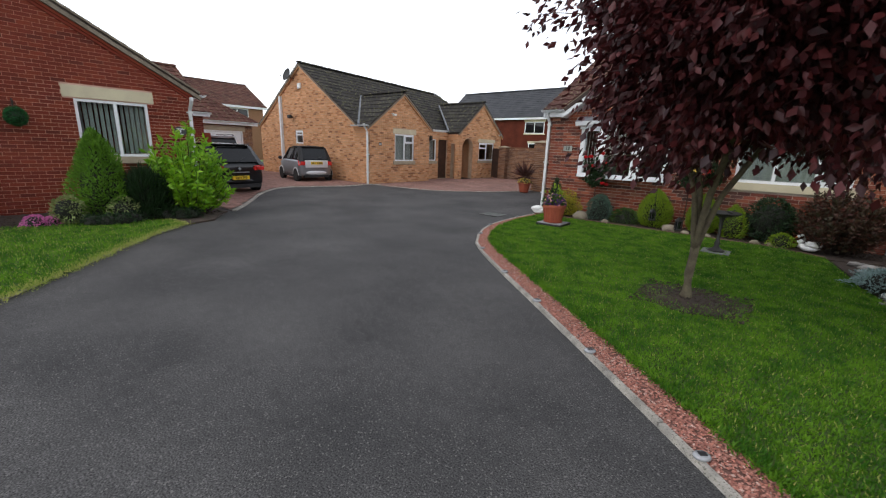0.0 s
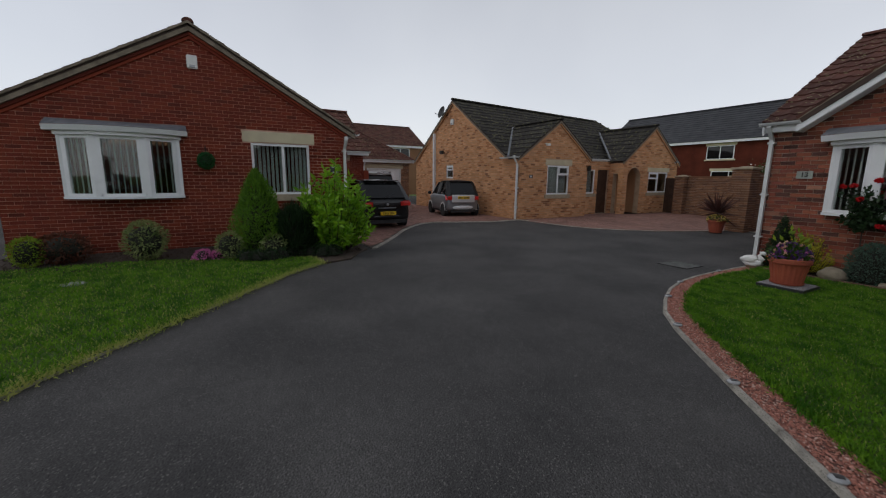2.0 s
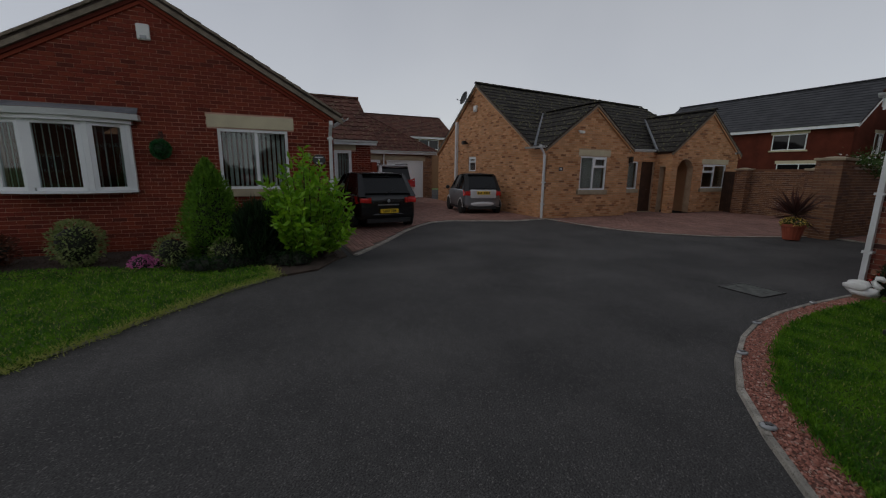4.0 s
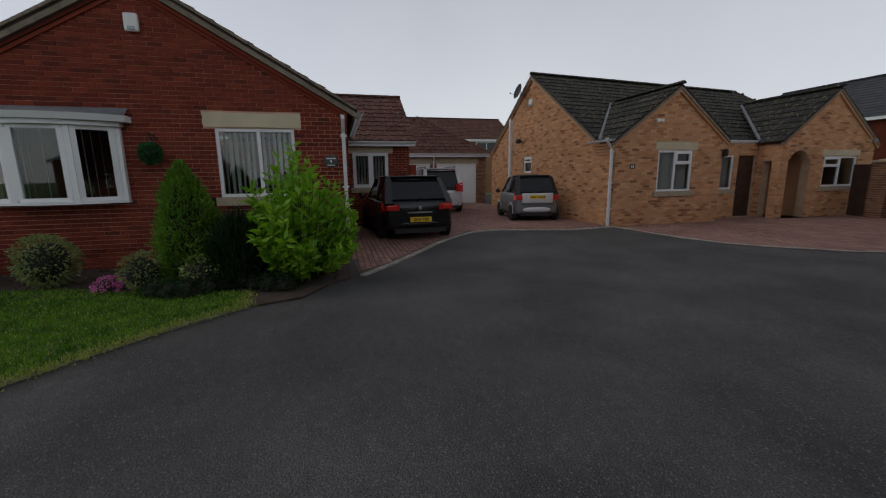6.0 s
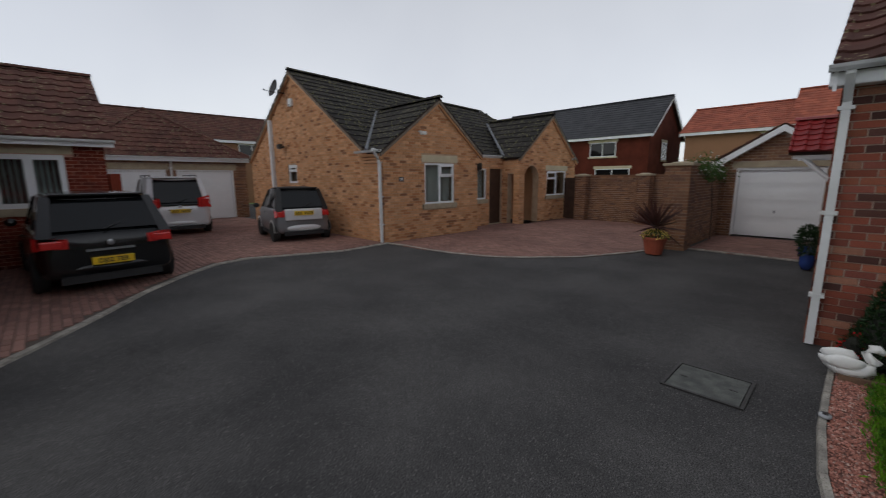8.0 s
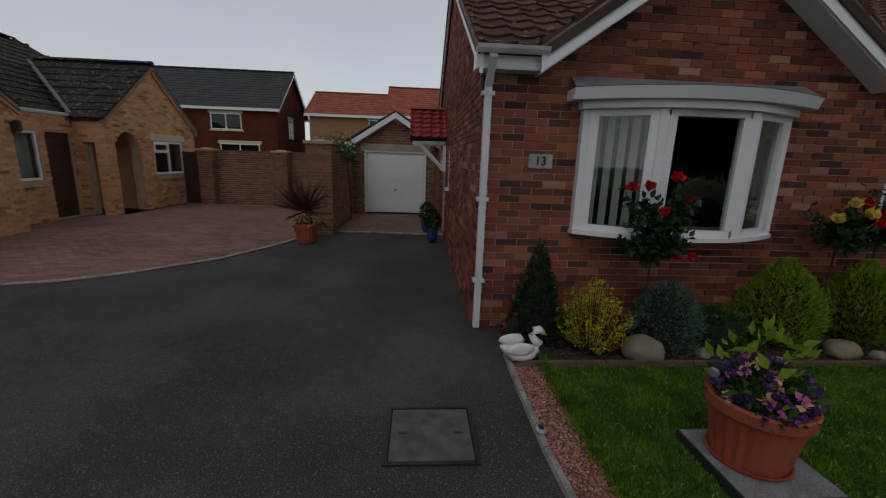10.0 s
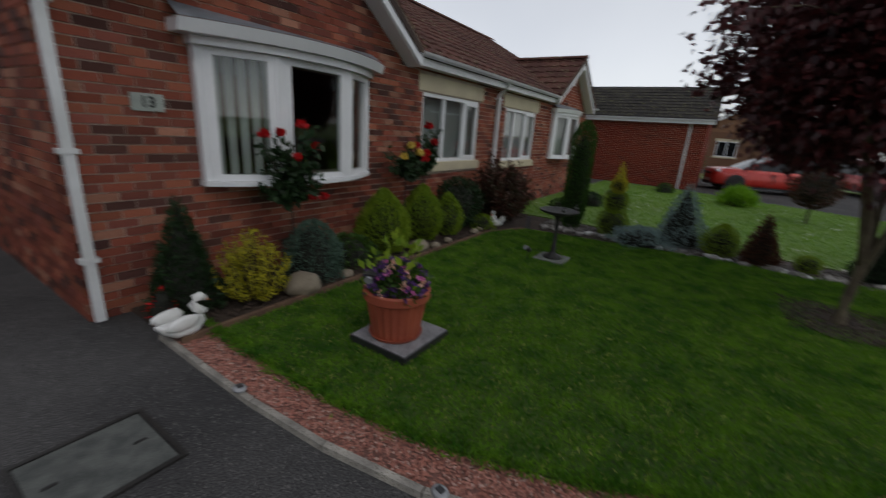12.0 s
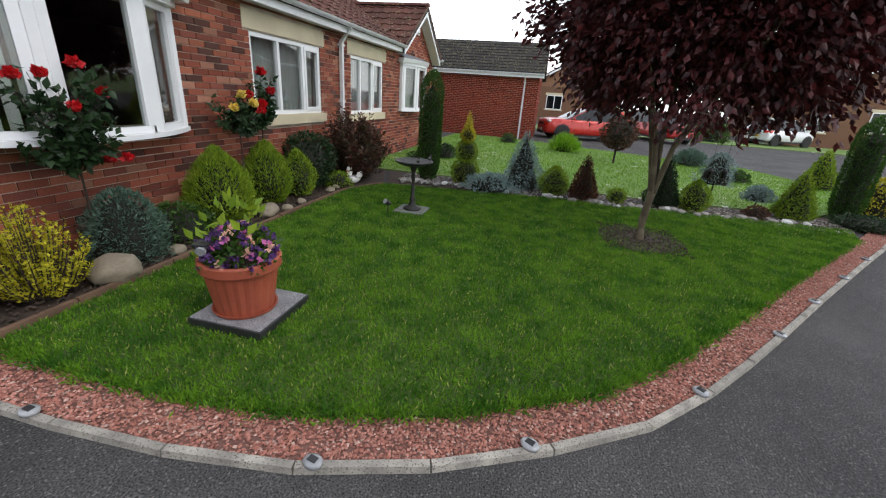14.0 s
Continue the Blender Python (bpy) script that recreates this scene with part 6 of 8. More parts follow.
    if front_plate:
        p = bmesh.new()
        box(p, X(1) + 0.0, X(1) + 0.03, -0.26, 0.26, ground + 0.16, ground + 0.27)
        part("number_plate", p, PLATE_W, c, "white front number plate")
        p = bmesh.new()
        box(p, X(1) - 0.03, X(1) + 0.012, -half * 0.55, half * 0.55, ground + 0.02, ground + 0.14)
        part("grille", p, PLASTIC, c)
        p = bmesh.new()
        box(p, X(1) - 0.06, X(1) - 0.005, -half * 0.35, half * 0.35, hood - 0.34, hood - 0.24)
        part("grille", p, PLASTIC, c)
    if rails:
        for s in (-1, 1):
            bm = bmesh.new()
            bar(bm, (X(roofs[0] + 0.03), s * rw * 0.92, H + 0.03), (X(roofs[1] - 0.03), s * rw * 0.92, H + 0.03), 0.018, 6)
            for t in (roofs[0] + 0.04, (roofs[0] + roofs[1]) / 2, roofs[1] - 0.04):
                box(bm, X(t) - 0.04, X(t) + 0.04, s * rw * 0.92 - 0.015, s * rw * 0.92 + 0.015, H - 0.03, H + 0.03)
            part("roof_rail", bm, PLASTIC, c)
    if spare:
        bm = _tyre(0.32, 0.2)
        o = part("spare_wheel", bm, TYRE, c)
        o.matrix_basis = Matrix.Translation((X(0) - 0.12, 0.1, 0.85)) @ pose(0, 0, 0, 0, 90, 0)
    bm = bmesh.new()
    blob(bm, (X(0.0) - 0.045, 0, lampz + 0.07), (0.012, 0.05, 0.05), 1)
    part("badge", bm, ALLOY, c)
    return c


car("hatchback_car", "black small hatchback parked on the block-paved drive", (-14.65, 6.1, 0.02), 184, CAR_BLACK, None, 3.8, 1.80, 1.55, 0.98, 0.95, 0.2, cab=(0.045, 0.80), roofs=(0.15, 0.58), wr=0.29,
    plate=("DJ02 TEB", 0.50), lampz=0.70, wing_mat=None, lamp_h=0.2)
car("people_carrier_car", "silver people carrier with black roof rails parked before the garage", (-21.6, 8.6, 0.02), 178, CAR_SILVER, None, 4.5, 1.85, 1.86, 1.05, 1.02, 0.22, cab=(0.03, 0.84), roofs=(0.09, 0.62), wr=0.32,
    plate=("", 0.78), rails=True, lampz=0.85, lamp_h=0.4)
car("city_car", "two-tone grey and silver two-seat city car with a black folding roof", (-16.7, 10.93, 0.02), 170, CAR_GREY, None, 2.6, 1.56, 1.53, 0.92, 0.93, 0.2, cab=(0.04, 0.84), roofs=(0.15, 0.58), wheels=(0.15, 0.84), wr=0.28,
    plate=("", 0.80), roof_mat=PLASTIC, wing_mat=CAR_WHITE, boot_mat=CAR_SILVER, lampz=0.68, lamp_h=0.24)
car("family_car", "bright red family car parked outside the neighbour's garage", (16.7, 5.3, 0.0), 108, CAR_RED, None, 4.4, 1.8, 1.56, 0.98, 0.96, 0.2, cab=(0.05, 0.76), roofs=(0.16, 0.52), wr=0.33, plate=("", 0.7), lampz=0.8, front_plate=True)
car("crossover_car", "dark red crossover car parked on the neighbour's drive", (20.6, 0.9, 0.0), 205, CAR_DARKRED, None, 4.2, 1.8, 1.66, 1.05, 1.0, 0.25, cab=(0.05, 0.76), roofs=(0.13, 0.56), wr=0.35, plate=("", 0.7), lampz=0.85, front_plate=True)
car("off_roader_car", "silver off-roader with a spare wheel on its tail", (26.0, -7.8, 0.0), -62, CAR_SILVER, None, 4.1, 1.75, 1.72, 1.08, 1.02, 0.28, cab=(0.04, 0.76), roofs=(0.09, 0.56), wr=0.36, plate=("", 0.6), lampz=0.8, spare=True)

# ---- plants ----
# near-black: the shade inside a plant is put into this colour
INNER_SHADE = paint("inner_growth_painted_shade", (0.016, 0.018, 0.010), (0.010, 0.010, 0.007), 0.95, 12, 60, 0.4, 0.5)
LEAF_BRIGHT = leaf_of("bright_green_leaf", (0.30, 0.52, 0.025), (0.11, 0.30, 0.018), 0.4, 0.35)
LEAF_GREEN = leaf_of("green_leaf", (0.075, 0.15, 0.022), (0.03, 0.075, 0.013), 0.5)
LEAF_DARK = leaf_of("dark_green_leaf", (0.028, 0.065, 0.02), (0.012, 0.03, 0.010), 0.45)
LEAF_CONIFER = leaf_of("conifer_green", (0.07, 0.17, 0.018), (0.025, 0.07, 0.012), 0.6)
LEAF_FRESH = leaf_of("fresh_conifer_green", (0.17, 0.34, 0.022), (0.06, 0.15, 0.014), 0.6)
LEAF_LIME = leaf_of("lime_conifer", (0.31, 0.42, 0.025), (0.10, 0.19, 0.012), 0.6)
LEAF_GOLD = leaf_of("golden_leaf", (0.66, 0.56, 0.03), (0.30, 0.32, 0.02), 0.55)
LEAF_BLUE = leaf_of("blue_spruce_needles", (0.15, 0.24, 0.18), (0.04, 0.085, 0.06), 0.6)
LEAF_SILVER = leaf_of("silver_needles", (0.36, 0.47, 0.46), (0.16, 0.24, 0.22), 0.6)
LEAF_RUST = leaf_of("rusty_foliage", (0.14, 0.045, 0.02), (0.06, 0.022, 0.014), 0.6)
LEAF_PLUM = leaf_of("purple_plum_leaf", (0.105, 0.018, 0.018), (0.018, 0.005, 0.007), 0.42, 0.18)
LEAF_RED = leaf_of("bronze_red_leaf", (0.12, 0.030, 0.025), (0.035, 0.045, 0.018), 0.45)
LEAF_CREAM = leaf_of("variegated_leaf", (0.36, 0.39, 0.16), (0.09, 0.16, 0.035), 0.5)
PETAL_PINK = leaf_of("pink_petals", (0.72, 0.22, 0.46), (0.55, 0.14, 0.38), 0.6)
PETAL_RED = leaf_of("red_petals", (0.55, 0.008, 0.012), (0.40, 0.006, 0.010), 0.5, 0.1)
PETAL_YELLOW = leaf_of("yellow_petals", (0.85, 0.68, 0.22), (0.80, 0.60, 0.10), 0.5)
PETAL_PURPLE = leaf_of("purple_petals", (0.07, 0.018, 0.13), (0.18, 0.09, 0.27), 0.6)
PETAL_PEACH = leaf_of("peach_petals", (0.80, 0.38, 0.24), (0.85, 0.62, 0.5), 0.6)
BARK = paint("tree_bark", (0.15, 0.125, 0.075), (0.09, 0.07, 0.045), 0.9, 9, 60, 0.4, 0.9)
BARK_DARK = paint("dark_stem", (0.05, 0.035, 0.024), (0.035, 0.024, 0.018), 0.9, 9, 60, 0.3, 0.6)
TERRACOTTA = paint("terracotta_plastic", (0.36, 0.082, 0.040), (0.29, 0.062, 0.032), 0.6, 5, 50, 0.15, 0.15)
ROCK = paint("pale_rock", (0.34, 0.32, 0.29), (0.22, 0.205, 0.19), 0.9, 6, 60, 0.35, 0.8, pieces=0.25)
BOULDER = paint("brown_boulder", (0.26, 0.22, 0.16), (0.19, 0.155, 0.11), 0.85, 6, 70, 0.3, 0.5)
WHITE_STONE = paint("white_painted_stone", (0.78, 0.78, 0.76), (0.66, 0.66, 0.63), 0.6, 7, 60, 0.12, 0.3)


def unit(a):
    return a / np.maximum(np.linalg.norm(a, axis=1, keepdims=True), 1e-6)


def leaves(name, pts, aim, size, wide, material, parent, jitter=0.5, droop=0.0, label="", kind="stuff"):
    """Folded leaves of four corners at points, aimed along aim, length about size."""
    n = len(pts)
    d = unit(aim + rng.normal(0, jitter, (n, 3)) + np.array([0, 0, -droop]))
    s = unit(np.cross(d, rng.normal(0, 1, (n, 3))))
    up = np.cross(s, d)
    ln = size * rng.uniform(0.65, 1.25, (n, 1))
    w = ln * wide / 2
    mid = pts + d * ln * 0.45
    V = np.stack([pts, mid + s * w + up * w * 0.3, pts + d * ln - up * ln * 0.08, mid - s * w + up * w * 0.3], 1).reshape(-1, 3)
    me = bpy.data.meshes.new(name)
    me.vertices.add(4 * n)
    me.vertices.foreach_set("co", V.ravel())
    me.loops.add(6 * n)
    idx = (np.arange(n)[:, None] * 4 + np.array([0, 1, 2, 0, 2, 3])).ravel()
    me.loops.foreach_set("vertex_index", idx.astype(np.int32))
    me.polygons.add(2 * n)
    me.polygons.foreach_set("loop_start", (np.arange(2 * n) * 3).astype(np.int32))
    me.materials.append(material)
    me.update(calc_edges=True)
    me.validate()
    ob = new(name, me)
    ob.parent = parent
    return tagged(ob, label, kind=kind)


def shape_points(n, kind, r, h, base=0.0, shell=0.72, lumps=0.16, seed=0):
    """Points in the outer skin of a plant's body, with the way out of it. r: half width, h: height."""
    out = []
    while len(out) < n:
        m = (n - len(out)) * 2 + 50
        a = rng.uniform(0, math.tau, m)
        t = rng.uniform(0, 1, m)
        if kind == "ball":
            z = 1 - 2 * t
            rad = np.sqrt(1 - z * z)
            zz, rr, nz = (z * 0.5 + 0.5), rad, z
        elif kind == "cone":
            t = 1 - np.sqrt(rng.uniform(0, 1, m))
            zz, rr, nz = t, (1 - t) ** 0.85 * np.minimum(1, 0.75 + t * 3), np.full(m, 0.35)
        elif kind == "column":
            zz, rr, nz = t, np.minimum(1, 0.7 + t * 2) * np.minimum(1, (1 - t) * 7) ** 0.5, np.full(m, 0.4)
        elif kind == "egg":
            zz, rr, nz = t, np.sin(np.pi * (0.10 + 0.9 * t) ** 0.8) ** 0.7, (t - 0.35) * 1.6
        else:
            zz, rr, nz = t, np.sqrt(np.maximum(0.02, 1 - t ** 2.2)), t
        lump = 1 + lumps * (np.sin(3 * a + seed + 5 * zz) + np.sin(5 * a - 7 * zz + 2 * seed)) * 0.6
        k = rng.uniform(shell, 1.0, m) * lump
        x, y = r * rr * k * np.cos(a), r * rr * k * np.sin(a)
        p = np.stack([x, y, base + zz * h * (1 + 0.03 * np.sin(4 * a + seed))], 1)
        nrm = unit(np.stack([np.cos(a) * np.maximum(rr, 0.2), np.sin(a) * np.maximum(rr, 0.2), nz], 1))
        out += list(zip(p, nrm))
    out = out[:n]
    return np.array([o[0] for o in out]), np.array([o[1] for o in out])


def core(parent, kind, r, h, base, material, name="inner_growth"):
    """The inner growth that fills a plant, its near-black colour painting the shade between leaves."""
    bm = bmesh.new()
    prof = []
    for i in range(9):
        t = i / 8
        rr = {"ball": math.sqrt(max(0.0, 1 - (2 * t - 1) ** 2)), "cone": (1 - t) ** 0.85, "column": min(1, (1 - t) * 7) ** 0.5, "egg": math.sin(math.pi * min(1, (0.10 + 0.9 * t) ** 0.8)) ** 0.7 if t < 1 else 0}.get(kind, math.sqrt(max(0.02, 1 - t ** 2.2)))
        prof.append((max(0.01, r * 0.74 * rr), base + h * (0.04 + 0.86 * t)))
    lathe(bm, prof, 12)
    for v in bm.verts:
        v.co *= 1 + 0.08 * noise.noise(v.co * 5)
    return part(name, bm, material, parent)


GREENS = {}


def shrub(name, label, category, at, kind, r, h, n, leaf, wide, material, inner=None, base=0.02, up=0.0, jitter=0.5, shell=0.72, lumps=0.16, stem=None, group="", droop=0.0):
    p = thing(name, label, category, at, float(rng.uniform(0, 360)), group)
    pts, nrm = shape_points(n, kind, r, h - base, base, shell, lumps, seed=at[0] * 3 + at[1])
    aim = unit(nrm + np.array([0, 0, up]))
    leaves("foliage", pts, aim, leaf, wide, material, p, jitter, droop)
    core(p, kind, r, h - base, base, INNER_SHADE)
    if stem:
        bm = bmesh.new()
        bar(bm, (0, 0, -0.02), (0.01, 0.01, base + 0.1), stem, 8, stem * 0.7)
        part("stem", bm, BARK_DARK, p)
    return p


# grass
def grass(name, poly, per_m2, material, parent, near, z, height=0.045, limit=90000):
    xs, ys = [p[0] for p in poly], [p[1] for p in poly]
    x0, x1, y0, y1 = max(min(xs), near[0]), min(max(xs), near[1]), max(min(ys), near[2]), min(max(ys), near[3])
    n = min(limit, int((x1 - x0) * (y1 - y0) * per_m2))
    px, py = rng.uniform(x0, x1, n), rng.uniform(y0, y1, n)
    c = np.zeros(n, bool)
    for (xa, ya), (xb, yb) in zip(poly, poly[1:] + poly[:1]):
        cross = ((ya > py) != (yb > py)) & (px < (xb - xa) * (py - ya) / ((yb - ya) or 1e-9) + xa)
        c ^= cross
    c &= np.hypot(px + 0.16, (py - 5.75) * 1.05) > 0.12 + 0.55 * rng.random(n)
    px, py = px[c], py[c]
    n = len(px)
    pts = np.stack([px, py, np.full(n, z)], 1)
    aim = np.tile(np.array([0, 0, 1.0]), (n, 1))
    leaves(name, pts, aim, height, 0.22, material, parent, 0.55)


GRASS = leaf_of("grass_blades", (0.17, 0.34, 0.017), (0.036, 0.135, 0.006), 0.6, 0.35, 2.4, 4.5)
GRASS_DRY = leaf_of("worn_grass_blades", (0.48, 0.46, 0.15), (0.24, 0.34, 0.05), 0.7, 0.3, 1.2)
GRASS_FAR = leaf_of("neighbour_grass_blades", (0.26, 0.44, 0.06), (0.12, 0.26, 0.03), 0.6, 0.35, 1.4)
LR, LL = bpy.data.objects["lawn_right"], bpy.data.objects["lawn_left"]
grass("grass", LAWN_R, 7000, GRASS, LR, (-5, 2.2, 2, 10.4), 0.044, 0.037, 360000)
grass("grass_dry", LAWN_R, 420, GRASS_DRY, LR, (-5, 2.2, 2, 10.4), 0.044, 0.036, 40000)
grass("grass", LAWN_L, 2600, GRASS, LL, (-10.2, -3.0, -6, 3.4), 0.034, 0.05, 160000)
grass("grass_dry", LAWN_L, 420, GRASS_DRY, LL, (-10.2, -3.0, -6, 3.4), 0.034, 0.045, 30000)
grass("grass", NEXT_LAWN, 700, GRASS_FAR, bpy.data.objects["lawn_next_door"], (2, 13, -1, 11), 0.04, 0.06, 60000)
# pale worn rims
for obn, line, d, z in ((LL, LAWN_L[1:9], 0.06, 0.03), (LR, [p for p in GRAV_IN[:15]], 0.03, 0.04)):
    pts = []
    for a, b in zip(line, line[1:]):
        L = math.dist(a, b)
        for i in range(int(L * 700)):
            t = rng.random()
            pts.append((a[0] + (b[0] - a[0]) * t + rng.normal(0, d), a[1] + (b[1] - a[1]) * t + rng.normal(0, d), z))
    pts = np.array(pts)
    leaves("grass_rim", pts, np.tile(np.array([0, 0, 1.0]), (len(pts), 1)), 0.05, 0.2, GRASS_DRY if obn is LL else GRASS, obn, 0.7)

# gravel stones
oct_f = [(0, 2, 4), (2, 1, 4), (1, 3, 4), (3, 0, 4), (2, 0, 5), (1, 2, 5), (3, 1, 5), (0, 3, 5)]


def stones(name, centres, sizes, material, parent):
    V, Fa = [], []
    for (x, y, z), s in zip(centres, sizes):
        k = len(V)
        j = rng.uniform(0.6, 1.3, 6) * s
        a = rng.uniform(0, math.tau)
        ca, sa = math.cos(a), math.sin(a)
        for i, (dx, dy, dz) in enumerate(((1, 0, 0), (-1, 0, 0), (0, 0.7, 0), (0, -0.7, 0), (0.1, 0.1, 0.6), (0, 0, -0.5))):
            V.append((x + (dx * ca - dy * sa) * j[i], y + (dx * sa + dy * ca) * j[i], z + dz * j[i]))
        Fa += [tuple(k + i for i in f) for f in oct_f]
    return raw(name, V, Fa, material, parent, kind="stuff")


cs, ss = [], []
for (a, b, c, d) in zip(KERB_IN, KERB_IN[1:], GRAV_IN, GRAV_IN[1:]):
    area = math.dist(a, b) * 0.26
    for i in range(int(area * 6500)):
        t, u = rng.random(), rng.random() * 1.04
        cs.append(((a[0] + (b[0] - a[0]) * t) * (1 - u) + (c[0] + (d[0] - c[0]) * t) * u, (a[1] + (b[1] - a[1]) * t) * (1 - u) + (c[1] + (d[1] - c[1]) * t) * u, 0.020 + 0.010 * rng.random()))
        ss.append(0.0075 + 0.0075 * rng.random())
stones("gravel", cs, ss, GRAVEL, bpy.data.objects["gravel_strip"])
# bark crumbs on the beds
for nm, x0, x1, y0, y1 in (("soil_bed_left", -11.2, -9.2, -2.5, 4.3), ("soil_bed_front", -4.5, 2.5, 10.3, 11.1), ("soil_ring", -0.7, 0.4, 5.25, 6.25), ("soil_bed_rockery", 1.6, 2.5, 2.2, 9.8)):
    n = int(min(2500, (x1 - x0) * (y1 - y0) * 500))
    stones("bark_chips", [(rng.uniform(x0, x1), rng.uniform(y0, y1), 0.055 if nm != "soil_ring" else 0.066) for _ in range(n)], [0.014 + 0.012 * rng.random() for _ in range(n)], SOIL if nm != "soil_bed_rockery" else ROCK, bpy.data.objects[nm])


def tube(bm, pts, radii, seg=8):
    rings = []
    for i, (p, r) in enumerate(zip(pts, radii)):
        d = (pts[min(i + 1, len(pts) - 1)] - pts[max(i - 1, 0)]).normalized()
        q = d.to_track_quat("Z", "Y")
        rings.append([bm.verts.new(p + q @ Vector((r * math.cos(k * math.tau / seg), r * math.sin(k * math.tau / seg), 0))) for k in range(seg)])
    for a, b in zip(rings, rings[1:]):
        for k in range(seg):
            bm.faces.new((a[k], a[(k + 1) % seg], b[(k + 1) % seg], b[k]))
    bm.faces.new(rings[-1])
    bm.faces.new(rings[0][::-1])


def plum_tree():
    t = thing("plum_tree", "purple-leaved plum tree with a slim branching grey-brown trunk in the lawn", "tree", (-0.22, 5.79, 0.03))
    rnd = random.Random(11)
    bm = bmesh.new()
    fork = Vector((0.0, -0.02, 0.72))
    pts = [Vector((0, 0, -0.03)), Vector((0.0, 0, 0.08)), Vector((-0.015, 0.01, 0.3)), Vector((0.0, -0.01, 0.55)), fork]
    tube(bm, pts, [0.095, 0.062, 0.048, 0.045, 0.052], 10)
    part("trunk", bm, BARK, t, smooth=True)
    tips = []
    for k in range(5):
        a = math.tau * k / 5 + rnd.uniform(-0.35, 0.35)
        out = rnd.uniform(0.6, 1.2)
        end = Vector((0.3 + out * math.cos(a), -0.3 + out * math.sin(a), rnd.uniform(2.7, 3.7)))
        p1 = fork + Vector((0.13 * math.cos(a) + 0.02, 0.13 * math.sin(a), 0.45 + 0.1 * rnd.random()))
        p2 = p1.lerp(end, 0.45) + Vector((0.06 * math.cos(a), 0.06 * math.sin(a), 0.05))
        bm = bmesh.new()
        tube(bm, [fork - Vector((0, 0, 0.12)), fork + Vector((0.05 * math.cos(a), 0.05 * math.sin(a), 0.12)), p1, p2, end], [0.040, 0.036, 0.030, 0.021, 0.010], 7)
        for j in range(8):
            s = p1.lerp(end, rnd.uniform(0.05, 0.95))
            b = a + rnd.uniform(-1.5, 1.5)
            e = s + Vector((rnd.uniform(0.5, 1.2) * math.cos(b), rnd.uniform(0.5, 1.2) * math.sin(b), rnd.uniform(-0.1, 0.8)))
            tube(bm, [s, s.lerp(e, 0.5) + Vector((0, 0, 0.08)), e], [0.014, 0.009, 0.004], 5)
            tips += [e, s.lerp(e, 0.6)]
        part("limb", bm, BARK, t, smooth=True)
    c = np.array([0.42, -0.32, 2.82])
    R = np.array([1.45, 1.85, 1.5])
    centres = [np.array(e) for e in tips]
    for _ in range(520):
        v = rng.normal(0, 1, 3)
        v /= np.linalg.norm(v)
        if v[2] < -0.85:
            continue
        k = rng.uniform(0.25, 1.0) ** 0.6 * (1 + 0.09 * math.sin(4 * math.atan2(v[1], v[0]) + 3 * v[2]))
        centres.append(c + v * R * k)
    P, N = [], []
    for q in centres:
        m = int(rng.uniform(70, 125))
        off = rng.normal(0, 1, (m, 3)) * np.array([0.17, 0.17, 0.15])
        P.append(q + off)
        N.append(off + (q - c) * 0.5)
    # leading shoots that stand out of the outline
    bm = bmesh.new()
    for _ in range(90):
        v = rng.normal(0, 1, 3)
        v[2] = abs(v[2]) * 0.9 - 0.25
        v /= np.linalg.norm(v)
        a0 = c + v * R * 0.86
        d = unit((v * np.array([1, 1, 0.6]) + np.array([0, 0, 0.35]))[None])[0]
        L = rng.uniform(0.3, 0.62)
        tube(bm, [Vector(a0), Vector(a0 + d * L)], [0.006, 0.002], 4)
        m = int(L * 75)
        P.append(a0 + d * rng.uniform(0, L, (m, 1)) + rng.normal(0, 0.025, (m, 3)))
        N.append(rng.normal(0, 0.7, (m, 3)) + d * 0.6)
    part("shoot", bm, BARK_DARK, t, kind="stuff")
    P, N = np.concatenate(P), np.concatenate(N)
    keep = P[:, 2] > 1.30 + 0.38 * rng.random(len(P)) - 0.05 * np.abs(P[:, 0])
    P, N = P[keep], N[keep]
    leaves("crown", P, unit(N), 0.095, 0.55, LEAF_PLUM, t, 0.6, 0.75, "deep purple leaves")
    return t


def spray_bush(name, label, category, at, r, h, stems, leaf, wide, material, n_leaf=26, group="", low=0.72):
    """A bush of upright sprays, each a stem with leaves set along it."""
    p = thing(name, label, category, at, 0, group)
    P, N = [], []
    bm = bmesh.new()
    for i in range(stems):
        a, k = rng.uniform(0, math.tau), math.sqrt(rng.random())
        tip = np.array([r * k * math.cos(a), r * k * math.sin(a), h * (1 - 0.55 * k ** 2.2) * rng.uniform(low, 1.08)])
        foot = tip * np.array([0.35, 0.35, 0.0]) + np.array([0, 0, 0.02])
        mid = foot * 0.4 + tip * 0.6 + np.array([0, 0, -0.05])
        tube(bm, [Vector(foot), Vector(mid), Vector(tip)], [0.009, 0.006, 0.002], 4)
        t = rng.uniform(0.05, 1.0, (n_leaf, 1)) ** 0.75
        q = np.where(t < 0.6, foot + (mid - foot) * t / 0.6, mid + (tip - mid) * (t - 0.6) / 0.4)
        side = rng.normal(0, 1, (n_leaf, 3)) * np.array([1, 1, 0.35])
        P.append(q)
        N.append(unit(side) + unit((tip - foot)[None]) * 0.75)
    part("stem", bm, BARK_DARK, p, kind="stuff")
    leaves("foliage", np.concatenate(P), unit(np.concatenate(N)), leaf, wide, material, p, 0.25, 0.0)
    return p

plum_tree()
SH = shrub
